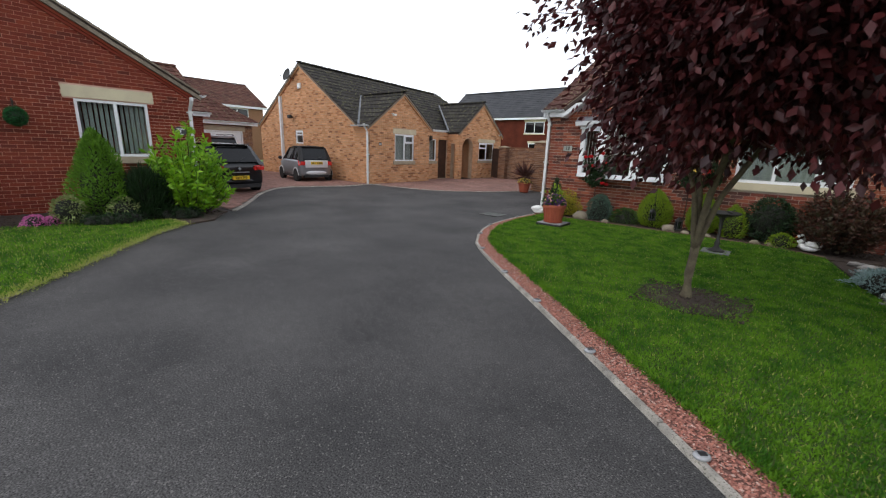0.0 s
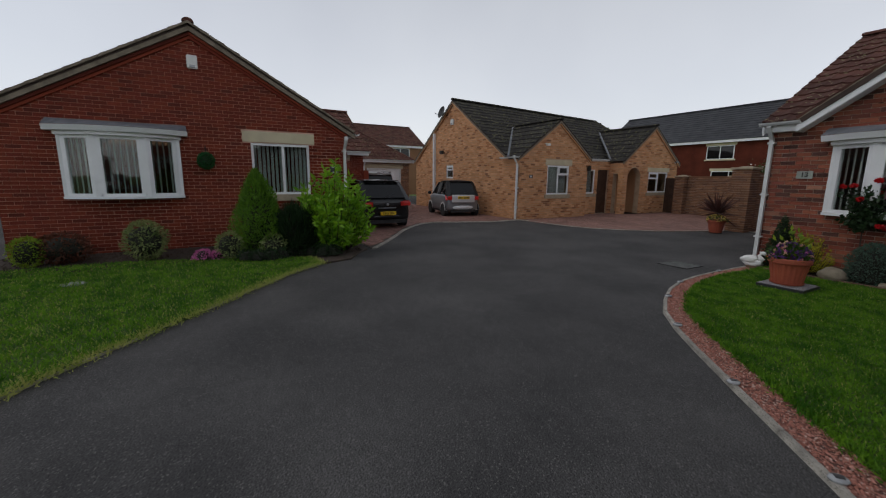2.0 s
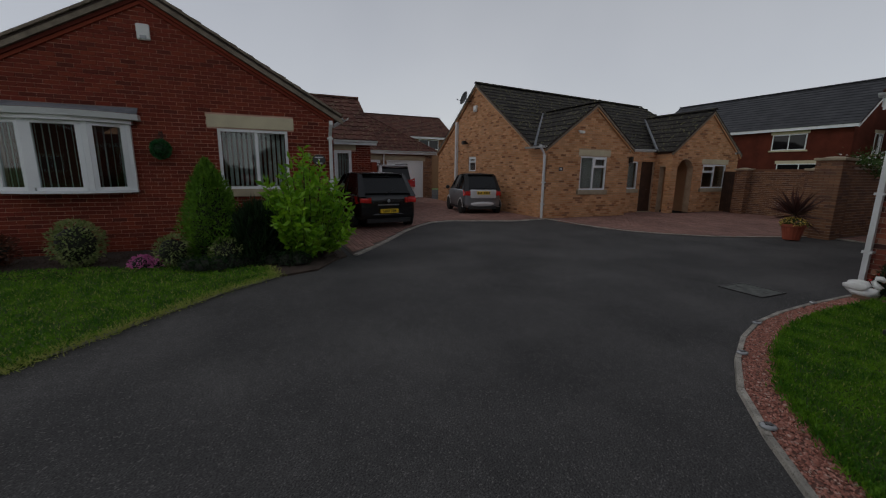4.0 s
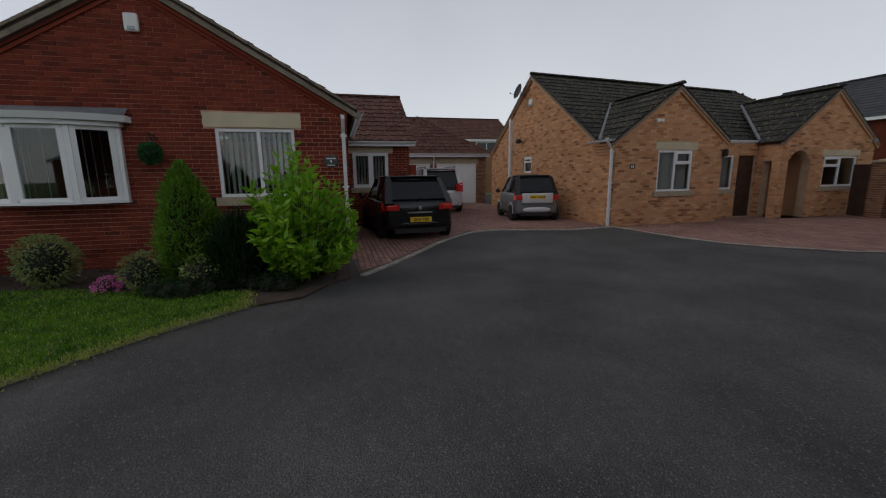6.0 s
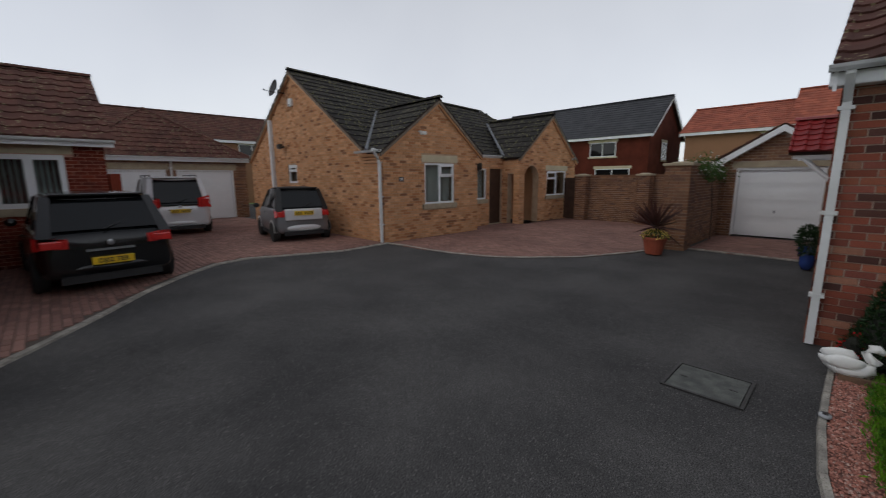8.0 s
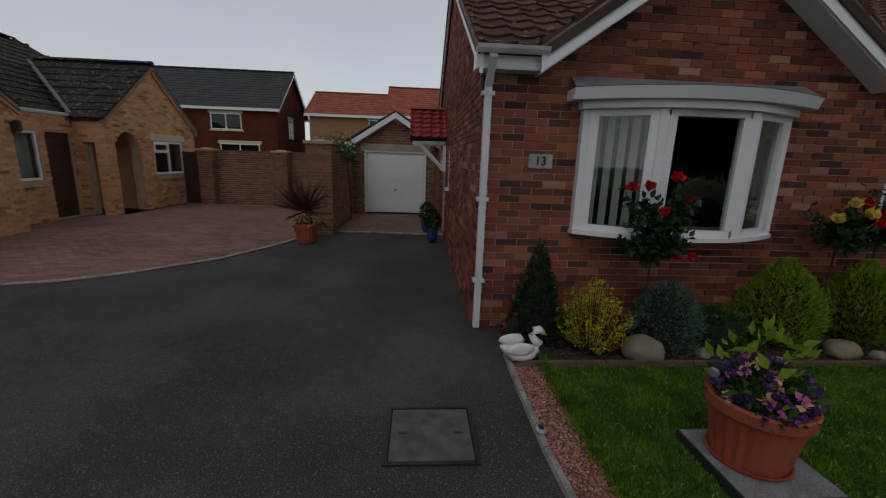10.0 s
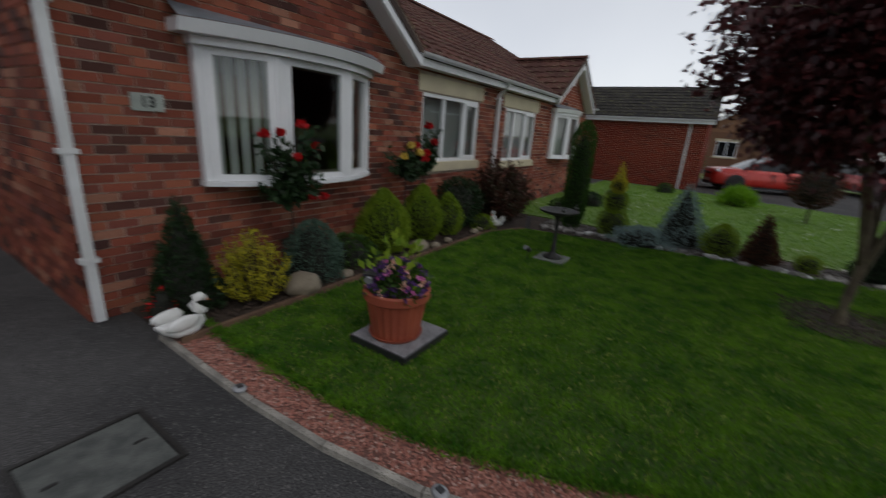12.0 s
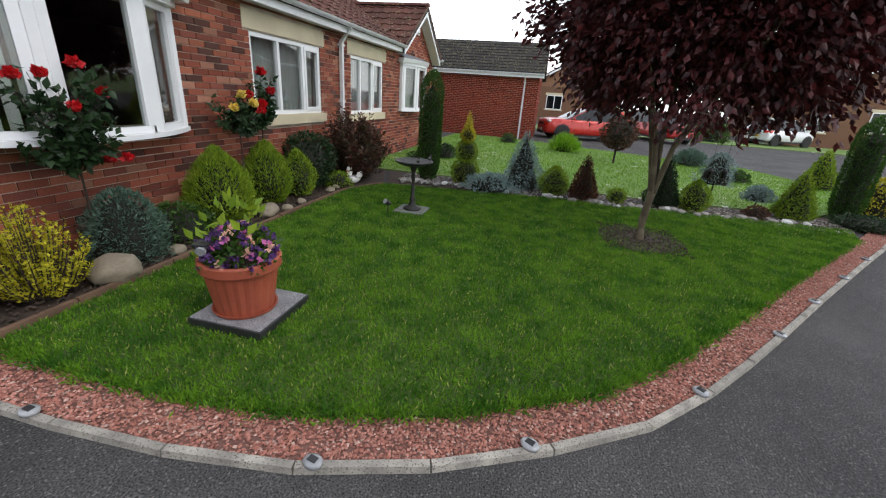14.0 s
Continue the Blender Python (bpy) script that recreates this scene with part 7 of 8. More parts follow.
# bed of the red house
spray_bush("laurel_bush", "bright green leafy bush in front of the red brick wall", "bush", (-9.62, 3.76, 0.04), 0.86, 1.86, 150, 0.15, 0.40, LEAF_BRIGHT, 34, low=0.5)
SH("conifer", "dense green upright conifer in the bed", "conifer", (-9.74, 2.27, 0.04), "egg", 0.42, 1.66, 10000, 0.075, 0.3, LEAF_FRESH, LEAF_CONIFER, up=1.0, jitter=0.5, lumps=0.26, shell=0.66)
SH("flax_clump", "dark green grassy clump between two bushes", "grass plant", (-9.65, 2.95, 0.04), "dome", 0.42, 0.8, 1600, 0.3, 0.07, LEAF_DARK, LEAF_DARK, up=1.5, jitter=0.3)
SH("variegated_shrub", "cream and green variegated low shrub", "shrub", (-9.55, 1.72, 0.04), "ball", 0.26, 0.5, 900, 0.05, 0.5, LEAF_CREAM, LEAF_GREEN)
SH("variegated_shrub", "cream and green variegated low shrub beside the conifer", "shrub", (-9.35, 2.5, 0.04), "ball", 0.24, 0.46, 800, 0.05, 0.5, LEAF_CREAM, LEAF_GREEN)
SH("variegated_shrub", "round variegated shrub before the bow window", "shrub", (-10.12, 0.32, 0.04), "ball", 0.36, 0.72, 1500, 0.06, 0.5, LEAF_CREAM, LEAF_GREEN)
SH("bronze_shrub", "low bronze and gold shrub by the window", "shrub", (-10.4, -0.95, 0.04), "ball", 0.42, 0.52, 1300, 0.06, 0.45, LEAF_RUST, LEAF_DARK)
SH("golden_shrub", "small yellow-green shrub near the bow window", "shrub", (-10.2, -1.35, 0.04), "ball", 0.26, 0.5, 900, 0.05, 0.5, LEAF_LIME, LEAF_GREEN)
SH("green_shrub", "dark green spreading shrub", "shrub", (-9.9, -2.6, 0.04), "dome", 0.7, 0.62, 2200, 0.08, 0.45, LEAF_GREEN, LEAF_DARK)
SH("pink_flowers", "mound of pink flowers at the lawn's edge", "flowers", (-9.64, 1.27, 0.03), "dome", 0.20, 0.20, 500, 0.03, 0.9, PETAL_PINK, LEAF_GREEN)
SH("pink_flowers", "smaller mound of pale pink flowers", "flowers", (-9.58, 1.5, 0.03), "dome", 0.12, 0.18, 300, 0.03, 0.9, PETAL_PINK, LEAF_GREEN)
for i in range(9):
    SH("ground_cover", "low dark green ground cover", "ground cover", (-9.2 + 0.15 * math.sin(i), 2.2 + i * 0.2 - 0.2, 0.03), "dome", 0.2, 0.2, 260, 0.05, 0.5, LEAF_DARK, LEAF_DARK)
# front bed of the mixed-brick house
SH("dwarf_conifer", "dark green pointed dwarf conifer beside the corner", "conifer", (-4.2, 10.78, 0.04), "cone", 0.30, 1.0, 3200, 0.05, 0.35, LEAF_DARK, LEAF_DARK, up=0.5)
spray_bush("yellow_shrub", "golden yellow feathery shrub beside a boulder", "shrub", (-3.72, 10.55, 0.04), 0.36, 0.70, 110, 0.034, 0.45, LEAF_GOLD, 60, low=0.5)
SH("blue_spruce", "small blue-green dwarf spruce", "conifer", (-2.95, 10.66, 0.04), "dome", 0.32, 0.62, 3600, 0.045, 0.3, LEAF_BLUE, LEAF_DARK)
SH("ball_conifer", "rounded lime-green feathery conifer", "conifer", (-1.72, 10.74, 0.04), "egg", 0.36, 0.82, 7000, 0.06, 0.22, LEAF_LIME, LEAF_CONIFER, up=1.3, jitter=0.3, lumps=0.05)
SH("ball_conifer", "rounded lime-green conifer behind the rose", "conifer", (-0.78, 10.80, 0.04), "egg", 0.32, 0.80, 6000, 0.06, 0.22, LEAF_LIME, LEAF_CONIFER, up=1.3, jitter=0.3, lumps=0.05)
SH("golden_conifer", "small golden-green conifer in the front bed", "conifer", (-0.22, 10.68, 0.04), "egg", 0.25, 0.66, 3000, 0.05, 0.3, LEAF_LIME, LEAF_CONIFER, up=0.8, lumps=0.2)
SH("green_shrub", "dark green shrub against the brick wall", "shrub", (0.35, 10.85, 0.04), "ball", 0.42, 0.85, 2200, 0.07, 0.4, LEAF_DARK, LEAF_DARK)
spray_bush("photinia_bush", "large dark bronze-green bush under the windows", "bush", (1.35, 10.55, 0.04), 0.72, 1.25, 210, 0.085, 0.42, LEAF_RED, 34)
SH("low_shrub", "low green shrub behind the potted plant", "shrub", (-2.35, 10.75, 0.04), "dome", 0.35, 0.34, 1200, 0.05, 0.45, LEAF_GREEN, LEAF_DARK)
SH("tall_conifer", "tall clipped dark green column conifer", "conifer", (2.15, 9.3, 0.03), "column", 0.21, 1.95, 12000, 0.045, 0.3, LEAF_CONIFER, LEAF_DARK, up=0.7, jitter=0.35, lumps=0.03, shell=0.85)
SH("low_shrub", "small yellow-green shrub beside the swan", "shrub", (0.6, 10.45, 0.04), "dome", 0.22, 0.25, 700, 0.04, 0.5, LEAF_LIME, LEAF_GREEN)
SH("red_flowers", "small red flowers beside the corner", "flowers", (-4.42, 10.72, 0.04), "dome", 0.12, 0.28, 70, 0.03, 0.8, PETAL_RED, LEAF_DARK)
# rockery between the lawns
SH("blue_spruce", "silver-blue spruce with open branches", "conifer", (2.25, 7.45, 0.04), "cone", 0.42, 1.05, 2600, 0.07, 0.25, LEAF_SILVER, LEAF_BLUE, lumps=0.35, stem=0.025)
SH("blue_spruce", "spreading silver-blue shrub in the rockery", "conifer", (1.75, 8.0, 0.04), "dome", 0.45, 0.28, 1700, 0.06, 0.3, LEAF_SILVER, LEAF_BLUE, lumps=0.3)
SH("golden_conifer", "round yellow-green dwarf conifer", "conifer", (2.05, 6.85, 0.04), "egg", 0.27, 0.5, 2600, 0.045, 0.3, LEAF_LIME, LEAF_CONIFER)
SH("rusty_conifer", "rusty brown pointed dwarf conifer", "conifer", (1.85, 6.35, 0.04), "cone", 0.27, 0.8, 2800, 0.05, 0.3, LEAF_RUST, LEAF_RUST, up=0.7)
SH("low_shrub", "small round lime-green shrub", "shrub", (1.95, 5.75, 0.04), "ball", 0.16, 0.24, 900, 0.035, 0.45, LEAF_LIME, LEAF_GREEN)
SH("dwarf_conifer", "dark green pointed conifer in the rockery", "conifer", (2.15, 4.98, 0.04), "cone", 0.32, 0.9, 3200, 0.05, 0.3, LEAF_DARK, LEAF_DARK, up=0.6)
SH("golden_conifer", "round green-gold dwarf conifer", "conifer", (2.0, 4.5, 0.04), "egg", 0.25, 0.52, 2400, 0.045, 0.3, LEAF_LIME, LEAF_CONIFER)
SH("low_shrub", "low dark red shrub in the rockery", "shrub", (2.05, 3.5, 0.04), "dome", 0.2, 0.2, 700, 0.035, 0.45, LEAF_RUST, LEAF_DARK)
SH("yellow_conifer", "bright yellow-green cone-shaped conifer", "conifer", (2.3, 2.85, 0.04), "cone", 0.34, 0.85, 3600, 0.05, 0.3, LEAF_LIME, LEAF_LIME, up=0.8)
SH("tall_conifer", "tall dark green column conifer at the lawn's end", "conifer", (2.92, 1.75, 0.03), "column", 0.24, 1.72, 9000, 0.05, 0.3, LEAF_CONIFER, LEAF_DARK, up=0.7, jitter=0.35, lumps=0.05, shell=0.85)
SH("golden_shrub", "golden shrub at the end of the strip", "shrub", (3.25, 1.05, 0.04), "dome", 0.42, 0.72, 2200, 0.06, 0.4, LEAF_GOLD, LEAF_LIME)
SH("ground_cover", "dark low ground cover beside the gravel", "ground cover", (2.3, 1.75, 0.03), "dome", 0.5, 0.18, 1300, 0.05, 0.45, LEAF_DARK, LEAF_DARK)
for i, (x, y, r, h) in enumerate(((2.5, 4.1, 0.22, 0.95), (2.6, 3.3, 0.16, 0.45))):
    SH("standard_spruce", "small silver-blue spruce grafted on a bare stem", "conifer", (x, y, 0.04), "dome", r + 0.06, h, 1500, 0.05, 0.3, LEAF_SILVER, LEAF_BLUE, base=h * 0.45, stem=0.014, lumps=0.3)
# cloud-pruned topiary of three balls
tp = thing("topiary_conifer", "golden-green topiary conifer pruned into stacked balls", "topiary", (2.15, 8.55, 0.03))
for zc, r, mt in ((0.22, 0.27, LEAF_LIME), (0.62, 0.20, LEAF_LIME), (0.92, 0.13, LEAF_GOLD)):
    p, nn = shape_points(int(9000 * r), "ball", r, 2 * r, zc - r, 0.85, 0.03)
    leaves("foliage", p, nn, 0.04, 0.35, mt, tp, 0.4)
    # filling ball, coloured as the shade behind the leaves
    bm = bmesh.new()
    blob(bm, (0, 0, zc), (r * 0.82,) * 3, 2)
    part("inner_growth", bm, INNER_SHADE, tp)
p, nn = shape_points(220, "cone", 0.07, 0.3, 1.05, 0.3, 0.1)
leaves("foliage", p, nn, 0.05, 0.3, LEAF_GOLD, tp, 0.4)
bm = bmesh.new()
bar(bm, (0, 0, -0.03), (0, 0, 1.1), 0.018, 8)
part("stem", bm, BARK_DARK, tp)
# plants on the neighbour's lawn
SH("yellow_conifer", "yellow-green cone conifer on the neighbour's lawn", "conifer", (6.6, 0.2, 0.03), "cone", 0.42, 1.0, 2600, 0.07, 0.35, LEAF_LIME, LEAF_LIME, up=0.8)
SH("small_tree", "small bronze-green standard tree in a round bed", "tree", (7.6, 5.0, 0.03), "ball", 0.5, 1.35, 2200, 0.08, 0.45, LEAF_RED, LEAF_GREEN, base=0.45, stem=0.035)
SH("grass_tuft", "bright green grassy tuft in a lawn", "grass plant", (9.6, 6.4, 0.03), "dome", 0.4, 0.42, 900, 0.3, 0.08, LEAF_BRIGHT, LEAF_GREEN, up=1.2)
SH("grass_tuft", "grey-green lavender clump on a lawn", "grass plant", (9.0, 2.5, 0.03), "dome", 0.45, 0.4, 900, 0.22, 0.08, LEAF_BLUE, LEAF_DARK, up=1.2)
SH("low_shrub", "low green edging shrub on the neighbour's lawn", "shrub", (6.3, 2.2, 0.03), "dome", 0.35, 0.28, 700, 0.07, 0.4, LEAF_GREEN, LEAF_DARK)
for i, (x, y) in enumerate(((3.4, 9.9), (5.2, 9.7), (6.8, 9.4), (10.9, 8.5))):
    SH("low_shrub", "low green shrub on the neighbour's lawn", "shrub", (x, y, 0.03), "dome", 0.32, 0.34, 600, 0.07, 0.4, (LEAF_GREEN, LEAF_DARK, LEAF_CREAM, LEAF_GREEN)[i], LEAF_DARK)
# hedge and trees far off
for i, (x, y, r, h) in enumerate(((24.0, -3.0, 1.1, 1.5), (27.0, 3.0, 1.3, 1.9), (29.0, 9.5, 1.6, 2.6))):
    SH("garden_bush", "green garden bush across the road", "bush", (x, y, 0.0), "dome", r, h, 1800, 0.16, 0.45, LEAF_GREEN, LEAF_DARK)

# rockery stones
cs = []
for i in range(110):
    y = rng.uniform(2.6, 9.7)
    cs.append((1.62 + 0.28 * math.sin(y * 0.9) * 0.3 + (9.7 - y) * 0.055 + rng.normal(0, 0.07) - 0.05, y))
for x, y in cs:
    r = float(rng.uniform(0.035, 0.085))
    bm = bmesh.new()
    blob(bm, (0, 0, r * 0.3), (r * 1.3, r, r * 0.6), 1, 0.5, x + y)
    st = part("rockery_stone", bm, ROCK if rng.random() < 0.75 else WHITE_STONE)
    st.location = (x, y, 0.045)
    tagged(st, "small pale rockery stone at the lawn's edge", "stone", "rockery stones along the lawn")
for x, y, r, lb in ((-3.3, 10.38, 0.165, "smooth round brown boulder at the bed's edge"), (-1.32, 10.42, 0.13, "pale rounded boulder in the bed"), (-1.0, 10.36, 0.07, "small pale stone in the bed"), (-0.6, 10.40, 0.06, "small white stone in the bed"),
                    (0.2, 10.38, 0.07, "small pale stone in the bed"), (0.45, 10.42, 0.06, "small grey stone in the bed"), (-2.7, 10.4, 0.07, "small grey stone in the bed"), (-4.35, 10.4, 0.06, "small grey stone beside the swan")):
    bm = bmesh.new()
    blob(bm, (0, 0, r * 0.55), (r * 1.15, r, r * 0.75), 3, 0.22, x * 3)
    o = part("boulder", bm, BOULDER, smooth=True)
    o.location = (x, y, 0.03)
    tagged(o, lb, "boulder")

# ---- small things ----
WALL_BOX = paint("white_plastic_box", (0.78, 0.78, 0.76), (0.70, 0.70, 0.68), 0.45, 5, 40, 0.05, 0.0)
DARK_METAL = paint("dark_cast_metal", (0.045, 0.043, 0.040), (0.03, 0.028, 0.026), 0.5, 9, 60, 0.3, 0.4, metal=0.4)
PLAQUE = paint("dark_slate_plaque", (0.05, 0.05, 0.052), (0.035, 0.035, 0.037), 0.5, 6, 60, 0.2, 0.1)
PLAQUE_GREY = paint("grey_green_plaque", (0.36, 0.39, 0.35), (0.27, 0.30, 0.27), 0.5, 6, 60, 0.2, 0.1)
SLAB_TOP = paint("speckled_granite", (0.33, 0.33, 0.34), (0.22, 0.22, 0.23), 0.5, 9, 160, 0.5, 0.2, spots=((0.07, 0.07, 0.075), 330, 0.25))
SLAB_EDGE = paint("black_granite", (0.03, 0.03, 0.032), (0.02, 0.02, 0.022), 0.35, 6, 80, 0.2, 0.1)
COVER = paint("weathered_cover_concrete", (0.12, 0.125, 0.115), (0.07, 0.075, 0.07), 0.9, 9, 110, 0.4, 0.5)
LENS = paint("clear_plastic_lens", (0.36, 0.37, 0.38), (0.26, 0.27, 0.28), 0.15, 9, 60, 0.1, 0.0, coat=0.8)
POT_BLUE = paint("blue_glazed_pot", (0.02, 0.05, 0.20), (0.015, 0.03, 0.13), 0.2, 4, 40, 0.15, 0.0, coat=0.6)
BASKET = leaf_of("basket_greenery", (0.03, 0.17, 0.045), (0.012, 0.08, 0.025), 0.5)
ORANGE_BILL = paint("orange_bill", (0.7, 0.22, 0.03), (0.6, 0.18, 0.03), 0.5, 5, 40, 0.05, 0.0)
SWAN_WHITE = paint("white_glazed_planter", (0.82, 0.82, 0.80), (0.74, 0.74, 0.71), 0.35, 7, 40, 0.06, 0.1)


def fixture(name, label, category, boxes, material=WALL_BOX):
    """A small thing on a wall, of bevelled boxes (Face, u0, u1, v0, v1, z0, z1)."""
    t = thing(name, label, category)
    for i, (nm, F, u0, u1, v0, v1, z0, z1, mt) in enumerate(boxes):
        bm = bmesh.new()
        fbox(bm, F, u0, u1, v0, v1, z0, z1)
        bmesh.ops.bevel(bm, geom=bm.edges[:], offset=min(abs(u1 - u0), abs(v1 - v0), z1 - z0) * 0.18, segments=2, affect="EDGES")
        part(nm, bm, mt or material, t)
    return t


SA, SB, SBF, SC, SCS = Face("x", -11.35, 1), Face("y", 12.07, -1), Face("x", -13.42, 1), Face("y", 11.17, -1), Face("x", -4.67, -1)
fixture("alarm_box", "white burglar alarm box high on the red brick wall", "alarm box", [("case", SA, 1.22, 1.42, 0.002, 0.07, 3.87, 4.14, None), ("strobe", SA, 1.27, 1.37, 0.07, 0.085, 3.89, 3.94, LENS)])
fixture("alarm_box", "white burglar alarm box on the buff gable wall", "alarm box", [("case", SB, -18.83, -18.57, 0.002, 0.09, 4.25, 4.52, None), ("strobe", SB, -18.75, -18.65, 0.09, 0.11, 4.28, 4.33, LENS)])
fixture("alarm_box", "small white alarm box near the peak of the gable", "alarm box", [("case", SC, 6.85, 7.02, 0.002, 0.06, 3.2, 3.42, None), ("strobe", SC, 6.9, 6.97, 0.06, 0.075, 3.22, 3.26, LENS)])
fixture("floodlight", "dark floodlight on the buff brick side wall", "outdoor light", [("bracket", SB, -19.53, -19.47, 0.002, 0.14, 2.9, 2.96, DARK_METAL), ("lamp_head", SB, -19.64, -19.36, 0.12, 0.26, 2.86, 3.03, DARK_METAL)])
fixture("security_camera", "white security camera under the eave", "camera", [("bracket", SBF, 13.31, 13.36, 0.002, 0.12, 3.04, 3.08, None), ("camera_body", SBF, 13.27, 13.42, 0.10, 0.26, 2.96, 3.05, None)])
fixture("wall_light", "white wall light beside the arch", "outdoor light", [("backplate", SBF, 22.22, 22.36, 0.002, 0.03, 2.5, 2.68, None), ("lamp_head", SBF, 22.24, 22.34, 0.03, 0.15, 2.52, 2.62, LENS)])
fixture("wall_light", "dark lantern light beside the entrance", "outdoor light", [("backplate", SBF, 15.86, 15.94, 0.002, 0.03, 2.0, 2.2, DARK_METAL), ("lamp_head", SBF, 15.84, 15.96, 0.04, 0.16, 2.02, 2.24, DARK_METAL)])
n = fixture("number_sign", "small dark house number sign on buff brick", "house sign", [("plate", SBF, 12.57, 12.75, 0.002, 0.014, 1.67, 1.80, PLAQUE)])
for k in range(2):
    bm = bmesh.new()
    fbox(bm, SBF, 12.61 + k * 0.06, 12.64 + k * 0.06, 0.0145, 0.017, 1.70, 1.77)
    part("numeral", bm, WHITE, n)
n = fixture("number_plaque", "grey-green number plaque on the mixed brick corner", "house sign", [("plate", SC, -4.28, -4.04, 0.002, 0.018, 1.69, 1.83, PLAQUE_GREY)])
lettering("13", 0.12, INK, n, Matrix.Translation((-4.16, 11.17 - 0.020, 1.76)) @ pose(0, 0, 0, 90, 0, 0))

# oval name plaque
pl = thing("name_plaque", "dark oval house name plaque on the red brick wall", "house sign", (-11.348, 4.27, 1.825))
bm = bmesh.new()
lathe(bm, [(0.14, 0.0), (0.14, 0.010), (0.125, 0.016)], 28)
for v in bm.verts:
    v.co = Vector((v.co.z, v.co.x, v.co.y * 0.82))
part("plate", bm, PLAQUE, pl)
for y0, y1, z0, z1 in ((-0.085, 0.085, 0.045, 0.065), (-0.07, 0.07, -0.075, -0.060)):
    bm = bmesh.new()
    box(bm, 0.0165, 0.019, y0, y1, z0, z1)
    part("writing", bm, WHITE, pl)
lettering("9", 0.085, WHITE, pl, Matrix.Translation((0.018, 0.0, -0.005)) @ pose(0, 0, 0, 90, 0, 90))

# satellite dish
ds = thing("satellite_dish", "black satellite dish high on the buff gable", "satellite dish", (-19.2, 12.07, 4.85))
bm = bmesh.new()
lathe(bm, [(0.02, 0.0), (0.14, 0.012), (0.25, 0.045), (0.30, 0.075), (0.305, 0.072), (0.25, 0.035), (0.14, 0.0), (0.02, -0.01)], 24)
bmesh.ops.rotate(bm, verts=bm.verts[:], cent=(0, 0, 0), matrix=Matrix.Rotation(radians(72), 3, "X"))
bmesh.ops.translate(bm, verts=bm.verts[:], vec=(0, -0.34, 0.03))
part("dish", bm, PLASTIC, ds)
bm = bmesh.new()
bar(bm, (0, 0.0, -0.08), (0, -0.24, -0.08), 0.018, 8)
bar(bm, (0, -0.24, -0.09), (0, -0.26, 0.05), 0.018, 8)
part("bracket", bm, DARK_METAL, ds)
bm = bmesh.new()
bar(bm, (0, -0.28, -0.10), (0, -0.72, -0.06), 0.010, 6)
blob(bm, (0, -0.72, -0.04), (0.03, 0.04, 0.03), 1)
part("feed_arm", bm, DARK_METAL, ds)

# hanging basket
hb = thing("hanging_basket", "green topiary ball hanging from a black bracket", "hanging basket", (-11.35, 1.42, 2.25))
bm = bmesh.new()
bar(bm, (0.01, 0, 0.05), (0.01, 0, -0.25), 0.008, 6)
bar(bm, (0.01, 0, 0.0), (0.28, 0, 0.02), 0.008, 6)
bar(bm, (0.02, 0, -0.2), (0.22, 0, 0.01), 0.006, 6)
part("bracket", bm, DARK_METAL, hb)
bm = bmesh.new()
for k in range(3):
    a = k * math.tau / 3
    bar(bm, (0.26, 0, 0.0), (0.26 + 0.10 * math.cos(a), 0.10 * math.sin(a), -0.22), 0.003, 4)
part("chain", bm, DARK_METAL, hb)
P, N = shape_points(1500, "ball", 0.16, 0.32, -0.46, 0.85, 0.02)
leaves("foliage", P + np.array([0.26, 0, 0]), N, 0.035, 0.6, BASKET, hb, 0.4)
bm = bmesh.new()
blob(bm, (0.26, 0, -0.30), (0.135, 0.135, 0.135), 2)
part("inner_growth", bm, LEAF_DARK, hb)


def blooms(parent, spots, r, material, name="petal_ruff"):
    """Rose heads of overlapping curled petals."""
    for x, y, z in spots:
        P, N = [], []
        for ring, (m, k) in enumerate(((12, 1.0), (10, 0.7), (8, 0.4))):
            for i in range(m):
                a = math.tau * i / m + ring
                d = np.array([math.cos(a), math.sin(a), 0.45 + 0.75 * ring])
                P.append(np.array([x, y, z]) + d * r * 0.15)
                N.append(d)
        leaves(name, np.array(P), unit(np.array(N)), r, 0.9, material, parent, 0.25)
        bm = bmesh.new()
        blob(bm, (x, y, z + r * 0.15), (r * 0.55, r * 0.55, r * 0.45), 2, 0.4, x * 9)
        part("bloom", bm, material, parent)


def rose(at, z0, z1, r, n, label, sets):
    p = thing("standard_rose", label, "rose", at)
    bm = bmesh.new()
    tube(bm, [Vector((0, 0, -0.02)), Vector((0.01, 0.01, z0 * 0.6)), Vector((0, 0, z0 + 0.1))], [0.014, 0.012, 0.011], 7)
    part("stem", bm, BARK_DARK, p)
    bm, P, N = bmesh.new(), [], []
    for i in range(n):
        a, k = rng.uniform(0, math.tau), math.sqrt(rng.random())
        tip = np.array([r * k * math.cos(a), r * k * math.sin(a) * 0.75, z0 + (z1 - z0) * rng.uniform(0.05, 1.0)])
        low = np.array([0, 0, z0 + 0.05 * rng.random()])
        tube(bm, [Vector(low), Vector(low * 0.5 + tip * 0.5 + np.array([0, 0, 0.04])), Vector(tip)], [0.006, 0.005, 0.002], 4)
        t = rng.uniform(0.25, 1, (26, 1))
        P.append(low + (tip - low) * t + rng.normal(0, 0.02, (26, 3)))
        N.append(rng.normal(0, 1, (26, 3)))
    part("branch", bm, BARK_DARK, p, kind="stuff")
    leaves("foliage", np.concatenate(P), unit(np.concatenate(N)), 0.08, 0.62, LEAF_DARK, p, 0.3)
    for spots, rad, mt in sets:
        blooms(p, spots, rad, mt)
    return p


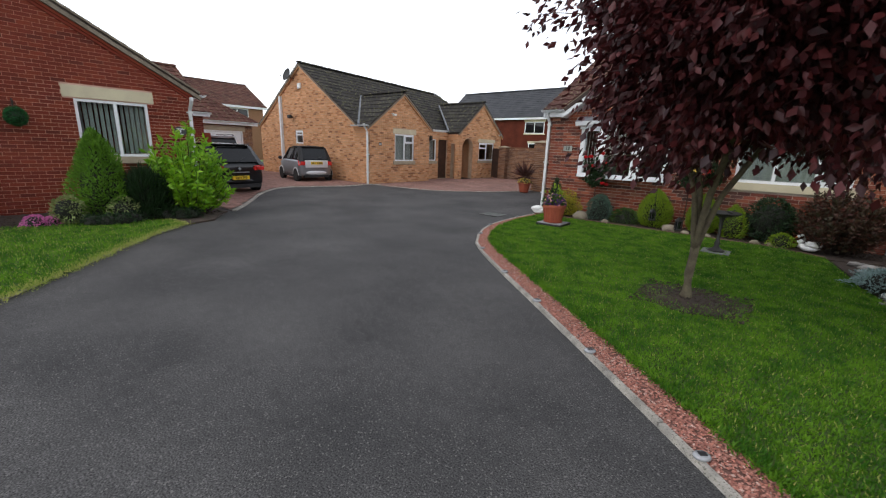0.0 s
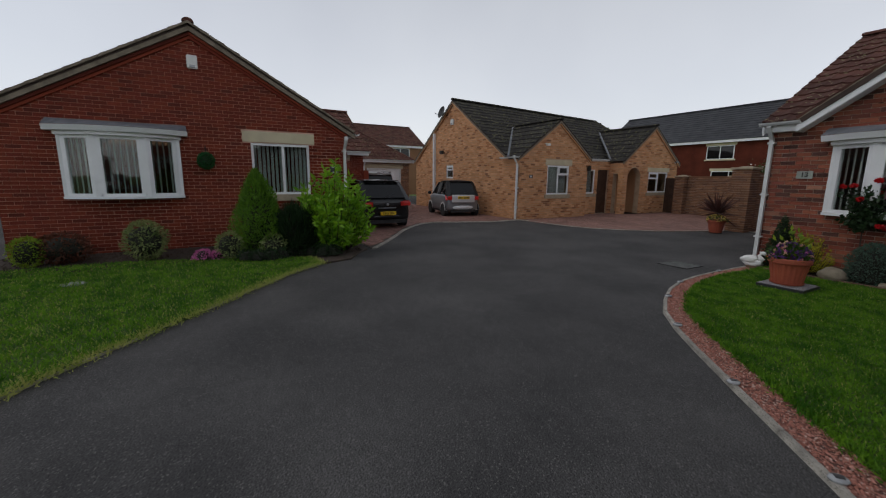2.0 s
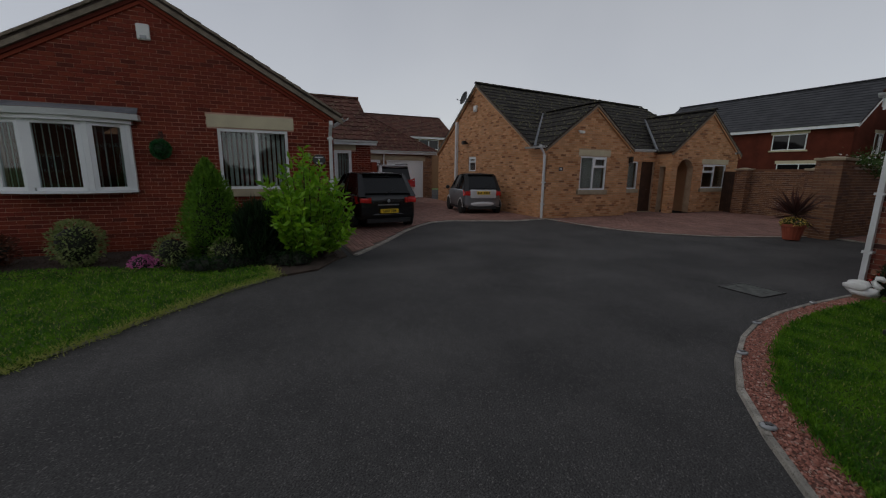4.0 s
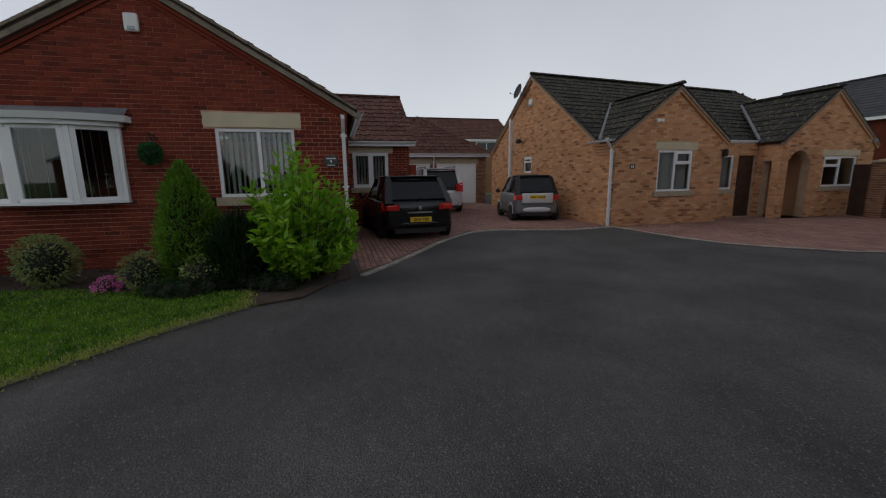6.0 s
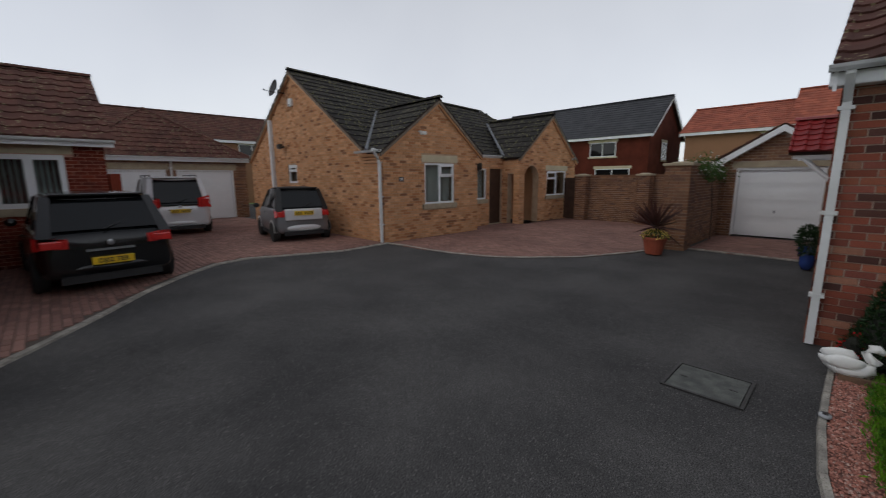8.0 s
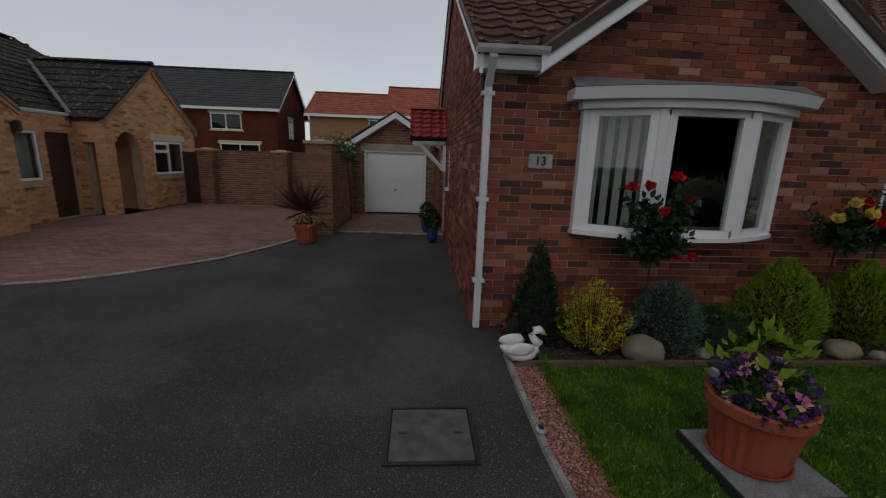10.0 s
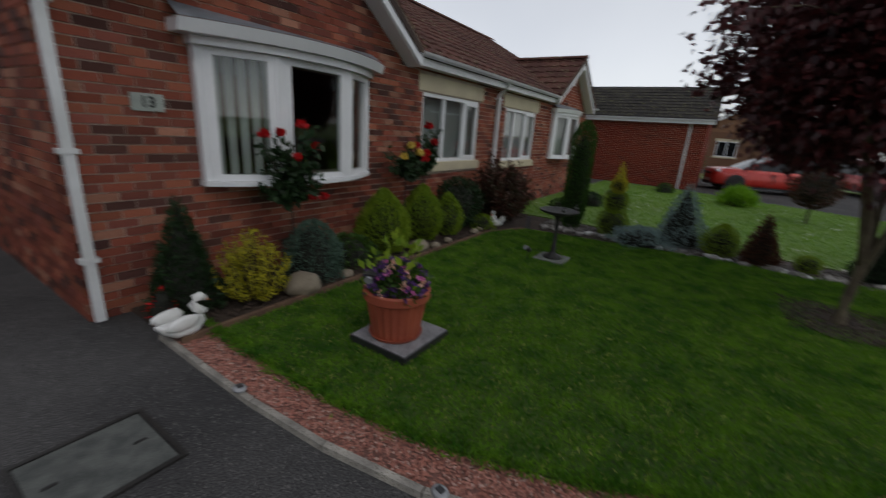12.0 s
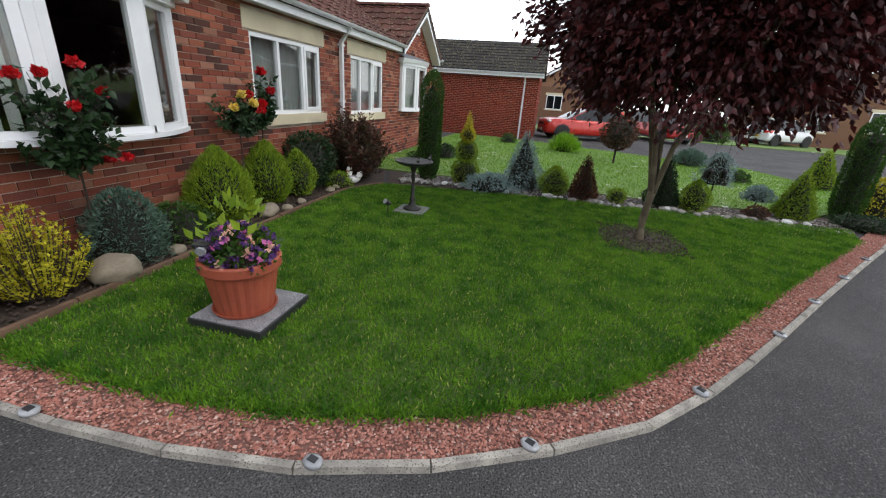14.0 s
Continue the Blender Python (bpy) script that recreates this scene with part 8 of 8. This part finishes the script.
rose((-3.15, 10.72, 0.04), 0.82, 1.62, 0.34, 46, "standard rose with large red blooms before the bow window",
     [([(-0.30, -0.05, 1.50), (-0.16, -0.10, 1.52), (0.10, -0.06, 1.60), (0.20, -0.14, 1.40), (0.24, -0.22, 0.90), (0.26, 0.02, 0.86), (-0.05, -0.18, 1.3)], 0.056, PETAL_RED)])
rose((-1.15, 10.85, 0.04), 0.95, 1.38, 0.30, 34, "standard rose with yellow and red blooms",
     [([(0.0, -0.08, 1.40), (0.12, -0.15, 1.30), (-0.16, -0.1, 1.25)], 0.07, PETAL_YELLOW), ([(0.15, -0.05, 1.40), (0.2, -0.2, 1.22)], 0.065, PETAL_RED)])
rose((-0.72, 10.85, 0.04), 1.0, 1.66, 0.22, 28, "tall standard rose with red blooms",
     [([(0.0, -0.05, 1.68), (-0.12, -0.12, 1.30), (0.10, -0.10, 1.45)], 0.07, PETAL_RED)])


def fluted_pot(parent, r0, r1, h, flutes=20, name="pot"):
    bm = bmesh.new()
    seg = flutes * 4
    prof = [(r0 * 0.96, 0.0), (r0, 0.01), (r0 + (r1 - r0) * 0.8, h * 0.80)]
    rings = []
    for r, z in prof:
        rings.append([bm.verts.new((r * (1 + 0.022 * math.cos(flutes * k * math.tau / seg)) * math.cos(k * math.tau / seg), r * (1 + 0.022 * math.cos(flutes * k * math.tau / seg)) * math.sin(k * math.tau / seg), z)) for k in range(seg)])
    for r, z in ((r1 * 1.03, h * 0.80), (r1 * 1.06, h * 0.83), (r1 * 1.06, h * 0.97), (r1 * 1.02, h), (r1 * 0.93, h * 0.99), (r1 * 0.88, h * 0.86)):
        rings.append([bm.verts.new((r * math.cos(k * math.tau / seg), r * math.sin(k * math.tau / seg), z)) for k in range(seg)])
    for a, b in zip(rings, rings[1:]):
        for k in range(seg):
            bm.faces.new((a[k], a[(k + 1) % seg], b[(k + 1) % seg], b[k]))
    bm.faces.new(rings[0][::-1])
    part(name, bm, TERRACOTTA, parent, "terracotta plastic pot")
    bm = bmesh.new()
    lathe(bm, [(r1 * 0.90, h * 0.84), (r1 * 0.88, h * 0.88), (r1 * 0.4, h * 0.90)], 24)
    part("soil", bm, SOIL, parent)


# granite slab and the flower pot on it
sl = thing("granite_slab", "speckled grey granite slab with black edges on the lawn", "slab", (-3.40, 9.035, 0.045))
bm = bmesh.new()
box(bm, -0.29, 0.29, -0.28, 0.28, -0.015, 0.062, 0.006)
part("slab_body", bm, SLAB_EDGE, sl)
bm = bmesh.new()
box(bm, -0.278, 0.278, -0.268, 0.268, 0.060, 0.068, 0.002)
part("slab_face", bm, SLAB_TOP, sl)
fp = thing("flower_pot", "terracotta pot full of purple and peach flowers", "potted flowers", (-3.43, 9.06, 0.113))
bm = bmesh.new()
lathe(bm, [(0.16, 0.0), (0.20, 0.004), (0.215, 0.03), (0.205, 0.03), (0.185, 0.012), (0.05, 0.010)], 36)
part("saucer", bm, TERRACOTTA, fp)
fluted_pot(fp, 0.185, 0.25, 0.40, 22)
P, N = shape_points(900, "dome", 0.25, 0.22, 0.35, 0.5, 0.2)
leaves("foliage", P, unit(N + np.array([0, 0, 0.4])), 0.06, 0.5, LEAF_GREEN, fp, 0.5)
P, N = shape_points(60, "dome", 0.24, 0.42, 0.37, 0.5, 0.3)
leaves("tall_foliage", P, unit(N + np.array([0, 0, 0.6])), 0.09, 0.5, LEAF_LIME, fp, 0.5)
for mt, nm, count, size in ((PETAL_PURPLE, "purple_bloom", 900, 0.032), (PETAL_PEACH, "peach_bloom", 90, 0.045), (PETAL_PINK, "pink_bloom", 120, 0.036)):
    C, _ = shape_points(count // 6, "dome", 0.255, 0.23, 0.38, 0.88, 0.12)
    P = np.repeat(C, 6, 0)
    N = rng.normal(0, 1, P.shape) + np.array([0, 0, 0.4])
    leaves(nm, P, unit(N), size, 0.85, mt, fp, 0.2)

# cordyline pot on the forecourt
cp = thing("cordyline_pot", "dark red spiky cordyline with yellow flowers in a terracotta pot", "potted plant", (-7.62, 15.3, 0.02))
fluted_pot(cp, 0.17, 0.24, 0.40, 18)
P = np.tile(np.array([0, 0, 0.62]), (90, 1)) + rng.normal(0, 0.015, (90, 3))
N = rng.normal(0, 1, (90, 3)) * np.array([0.7, 0.7, 0.5]) + np.array([0, 0, 0.65])
leaves("spiky_foliage", P, unit(N), 0.62, 0.07, leaf_of("cordyline_leaf", (0.13, 0.05, 0.04), (0.05, 0.03, 0.028), 0.45), cp, 0.05, 0.0)
bm = bmesh.new()
bar(bm, (0, 0, 0.33), (0, 0, 0.66), 0.022, 8)
part("stem", bm, BARK_DARK, cp)
P, N = shape_points(450, "dome", 0.27, 0.16, 0.36, 0.6, 0.2)
leaves("foliage", P, N, 0.05, 0.5, LEAF_GREEN, cp, 0.5)
P, N = shape_points(260, "dome", 0.28, 0.18, 0.37, 0.85, 0.2)
leaves("yellow_bloom", P, N, 0.04, 0.85, PETAL_YELLOW, cp, 0.6)

# creeper over the garden wall
cr = thing("wall_creeper", "green creeper with pale flowers along the top of the brick wall", "climbing plant", (-7.5, 18.6, 0.0))
n = 2600
P = np.stack([rng.normal(0, 0.16, n), rng.uniform(-1.2, 1.3, n), 1.88 + np.abs(rng.normal(0, 0.16, n)) - 0.25 * rng.random(n)], 1)
P[:, 2] += 0.12 * np.sin(P[:, 1] * 5)
leaves("foliage", P, unit(rng.normal(0, 1, (n, 3)) + np.array([0, 0, 0.4])), 0.07, 0.5, LEAF_GREEN, cr, 0.4)
k = rng.choice(n, 160)
leaves("pale_bloom", np.repeat(P[k] + np.array([0, -0.02, 0.06]), 4, 0), unit(rng.normal(0, 1, (640, 3))), 0.04, 0.85, BLIND, cr, 0.3)
bm = bmesh.new()
tube(bm, [Vector((0.25, 0, 0)), Vector((0.22, 0.05, 0.9)), Vector((0.15, 0, 1.7)), Vector((0, 0, 1.93))], [0.02, 0.016, 0.012, 0.008], 6)
part("stem", bm, BARK_DARK, cr)


def swan(at, turn):
    s = thing("swan_planter", "white swan-shaped garden planter in the bed", "garden ornament", at, turn)
    s.matrix_basis = s.matrix_basis @ Matrix.Diagonal((0.86, 1.0, 1.0, 1))
    bm = bmesh.new()
    rings = []
    for x, w, z0, z1 in ((-0.23, 0.01, 0.13, 0.16), (-0.18, 0.055, 0.07, 0.15), (-0.10, 0.095, 0.02, 0.14), (0.0, 0.105, 0.005, 0.135), (0.09, 0.085, 0.01, 0.14), (0.15, 0.05, 0.04, 0.14), (0.18, 0.02, 0.08, 0.13)):
        zc, hz = (z0 + z1) / 2, (z1 - z0) / 2
        rings.append([(x, w * math.cos(k * math.tau / 12), zc + hz * math.sin(k * math.tau / 12)) for k in range(12)])
    loft(bm, rings)
    part("body", bm, SWAN_WHITE, s, smooth=True)
    bm = bmesh.new()
    tube(bm, [Vector(p) for p in ((0.10, 0, 0.08), (0.17, 0, 0.10), (0.185, 0, 0.15), (0.13, 0, 0.19), (0.10, 0, 0.235), (0.125, 0, 0.275), (0.18, 0, 0.28), (0.225, 0, 0.25))], [0.055, 0.050, 0.044, 0.038, 0.034, 0.034, 0.036, 0.024], 10)
    part("neck", bm, SWAN_WHITE, s, smooth=True)
    bm = bmesh.new()
    bar(bm, (0.222, 0, 0.252), (0.262, 0, 0.222), 0.015, 8, 0.005)
    part("bill", bm, ORANGE_BILL, s, "orange bill")
    for sd in (-1, 1):
        bm = bmesh.new()
        blob(bm, (-0.06, sd * 0.095, 0.15), (0.15, 0.022, 0.06), 2, 0.25, sd)
        o = part("wing", bm, SWAN_WHITE, s, smooth=True)
    return s


swan((-4.44, 10.34, 0.04), 8)
swan((1.0, 10.36, 0.04), 175)

# bird bath
bb = thing("bird_bath", "dark metal bird bath with two bird figures", "bird bath", (-0.27, 8.84, 0.045))
bm = bmesh.new()
box(bm, -0.21, 0.21, -0.21, 0.21, -0.02, 0.03, 0.008)
part("slab", bm, CONCRETE, bb, "pale concrete slab")
bm = bmesh.new()
lathe(bm, [(0.125, 0.03), (0.13, 0.045), (0.105, 0.065), (0.06, 0.085), (0.035, 0.13), (0.045, 0.17), (0.028, 0.22), (0.022, 0.42), (0.034, 0.50), (0.026, 0.54), (0.05, 0.62), (0.09, 0.65)], 20)
part("pedestal", bm, DARK_METAL, bb, smooth=True)
bm = bmesh.new()
lathe(bm, [(0.03, 0.635), (0.14, 0.65), (0.235, 0.685), (0.262, 0.70), (0.262, 0.715), (0.24, 0.712), (0.14, 0.675), (0.03, 0.668)], 32, wave=0.02, waves=8)
part("bowl", bm, DARK_METAL, bb, smooth=True)
for x, y in ((-0.19, -0.12), (0.12, -0.19)):
    bm = bmesh.new()
    blob(bm, (x, y, 0.745), (0.045, 0.024, 0.026), 2)
    blob(bm, (x + 0.038, y, 0.778), (0.018, 0.016, 0.017), 1)
    bar(bm, (x - 0.03, y, 0.745), (x - 0.085, y, 0.76), 0.012, 6, 0.005)
    part("bird_figure", bm, DARK_METAL, bb)


def spotlight(at, turn, head=DARK_METAL):
    s = thing("garden_spotlight", "small black solar spotlight on a spike in the lawn", "garden light", at, turn)
    bm = bmesh.new()
    bar(bm, (0, 0, -0.04), (0, 0, 0.14), 0.008, 6)
    part("spike", bm, DARK_METAL, s)
    bm = bmesh.new()
    bar(bm, (-0.03, 0, 0.13), (0.05, 0, 0.18), 0.028, 12, 0.04)
    part("lamp_head", bm, DARK_METAL, s)
    bm = bmesh.new()
    bar(bm, (0.050, 0, 0.180), (0.054, 0, 0.1825), 0.035, 12)
    part("lens", bm, LENS, s)
    return s


spotlight((-0.55, 9.1, 0.045), 150)
ss = thing("solar_spotlight", "small solar spotlight standing in the flower pot", "garden light", (-3.62, 9.16, 0.45), 200)
bm = bmesh.new()
bar(bm, (0, 0, -0.05), (0, 0, 0.20), 0.007, 6)
part("spike", bm, DARK_METAL, ss)
bm = bmesh.new()
box(bm, -0.045, 0.045, -0.05, 0.05, 0.185, 0.20, 0.004)
part("solar_panel", bm, SLAB_EDGE, ss)
bm = bmesh.new()
bar(bm, (0.0, 0, 0.17), (0.05, 0, 0.15), 0.025, 10, 0.034)
part("lamp_head", bm, LENS, ss)

# solar lights along the kerb
for x, y, a in ((-4.54, 9.41, 90), (-4.39, 7.96, 78), (-3.99, 7.01, 62), (-3.26, 6.01, 45), (-2.28, 5.13, 40), (-1.445, 4.455, 40), (-0.575, 3.715, 40), (0.335, 2.945, 40)):
    k = thing("kerb_light", "small oval solar deck light beside the edging", "garden light", (x, y, 0.03), a, "solar lights along the edging")
    bm = bmesh.new()
    lathe(bm, [(0.026, 0.0), (0.038, 0.006), (0.040, 0.018), (0.032, 0.027), (0.01, 0.029)], 20)
    for v in bm.verts:
        v.co.x *= 1.25
    part("case", bm, LENS, k, smooth=True)
    bm = bmesh.new()
    box(bm, -0.022, 0.022, -0.016, 0.016, 0.027, 0.034, 0.002)
    part("solar_panel", bm, SLAB_EDGE, k)

# covers in the ground
mc = thing("manhole_cover", "square grey-green concrete manhole cover in the asphalt drive", "manhole cover", (-5.26, 9.43, 0.004), 0)
bm = bmesh.new()
for x0, x1, y0, y1 in ((-0.29, 0.29, -0.28, -0.255), (-0.29, 0.29, 0.255, 0.28), (-0.29, -0.265, -0.255, 0.255), (0.265, 0.29, -0.255, 0.255)):
    box(bm, x0, x1, y0, y1, -0.02, 0.010)
part("frame", bm, DARK_METAL, mc)
bm = bmesh.new()
box(bm, -0.258, 0.258, -0.248, 0.248, -0.02, 0.007, 0.002)
part("infill", bm, COVER, mc)
for x in (-0.18, 0.18):
    bm = bmesh.new()
    box(bm, x - 0.03, x + 0.03, -0.01, 0.01, 0.006, 0.010)
    part("keyhole", bm, DARK_METAL, mc)
mc = thing("inspection_cover", "small grey plastic inspection cover in the lawn", "manhole cover", (-8.4, -0.35, 0.030), 12)
bm = bmesh.new()
lathe(bm, [(0.15, -0.02), (0.16, 0.0), (0.155, 0.022), (0.13, 0.026), (0.02, 0.026)], 28)
part("cover", bm, CONCRETE, mc)

# lanterns in the tree
for x, y, z in ((-0.62, 5.35, 1.02), (-0.32, 5.10, 0.99)):
    ln = thing("hanging_lantern", "small black lantern hanging from the plum tree", "lantern", (x, y, z))
    bm = bmesh.new()
    lathe(bm, [(0.030, -0.06), (0.034, -0.05), (0.034, -0.045)], 8)
    lathe(bm, [(0.034, 0.03), (0.036, 0.035), (0.012, 0.065)], 8)
    for k in range(4):
        a = k * math.tau / 4
        bar(bm, (0.03 * math.cos(a), 0.03 * math.sin(a), -0.05), (0.03 * math.cos(a), 0.03 * math.sin(a), 0.033), 0.004, 4)
    part("cage", bm, DARK_METAL, ln)
    bm = bmesh.new()
    bar(bm, (0, 0, -0.044), (0, 0, 0.029), 0.024, 10)
    part("glass", bm, CAR_GLASS, ln)
    bm = bmesh.new()
    bar(bm, (0, 0, 0.06), (0.03, 0.02, 0.75), 0.002, 4)
    part("cord", bm, DARK_METAL, ln)

# blue pots by the side door
for x, y, r in ((-5.13, 16.72, 0.15), (-5.05, 15.55, 0.12)):
    b = thing("blue_pot", "blue glazed pot with a dark green plant by the side door", "potted plant", (x, y, 0.02))
    bm = bmesh.new()
    lathe(bm, [(r * 0.6, 0.0), (r * 0.95, 0.10), (r, 0.2), (r * 0.88, 0.28), (r * 0.95, 0.30), (r * 0.8, 0.29), (r * 0.7, 0.24)], 20)
    part("pot", bm, POT_BLUE, b, smooth=True)
    P, N = shape_points(600, "ball", r * 1.25, 0.45, 0.24, 0.5, 0.2)
    leaves("foliage", P, N, 0.07, 0.45, LEAF_DARK, b, 0.4)
    bm = bmesh.new()
    bar(bm, (0, 0, 0.2), (0, 0, 0.45), 0.012, 6)
    part("stem", bm, BARK_DARK, b)

# ---- paving, laid last ----
paving("paving_forecourt", DRIVE_B, "reddish block paving of the forecourt", near=(-13.4, -8.2, 12.2, 14.6))
paving("paving_drive", DRIVE_A, "reddish brown block-paved drive", near=(-13.4, -10.3, 5.0, 9.0))
paving("paving_garage", DRIVE_D, "block paving before the single garage")
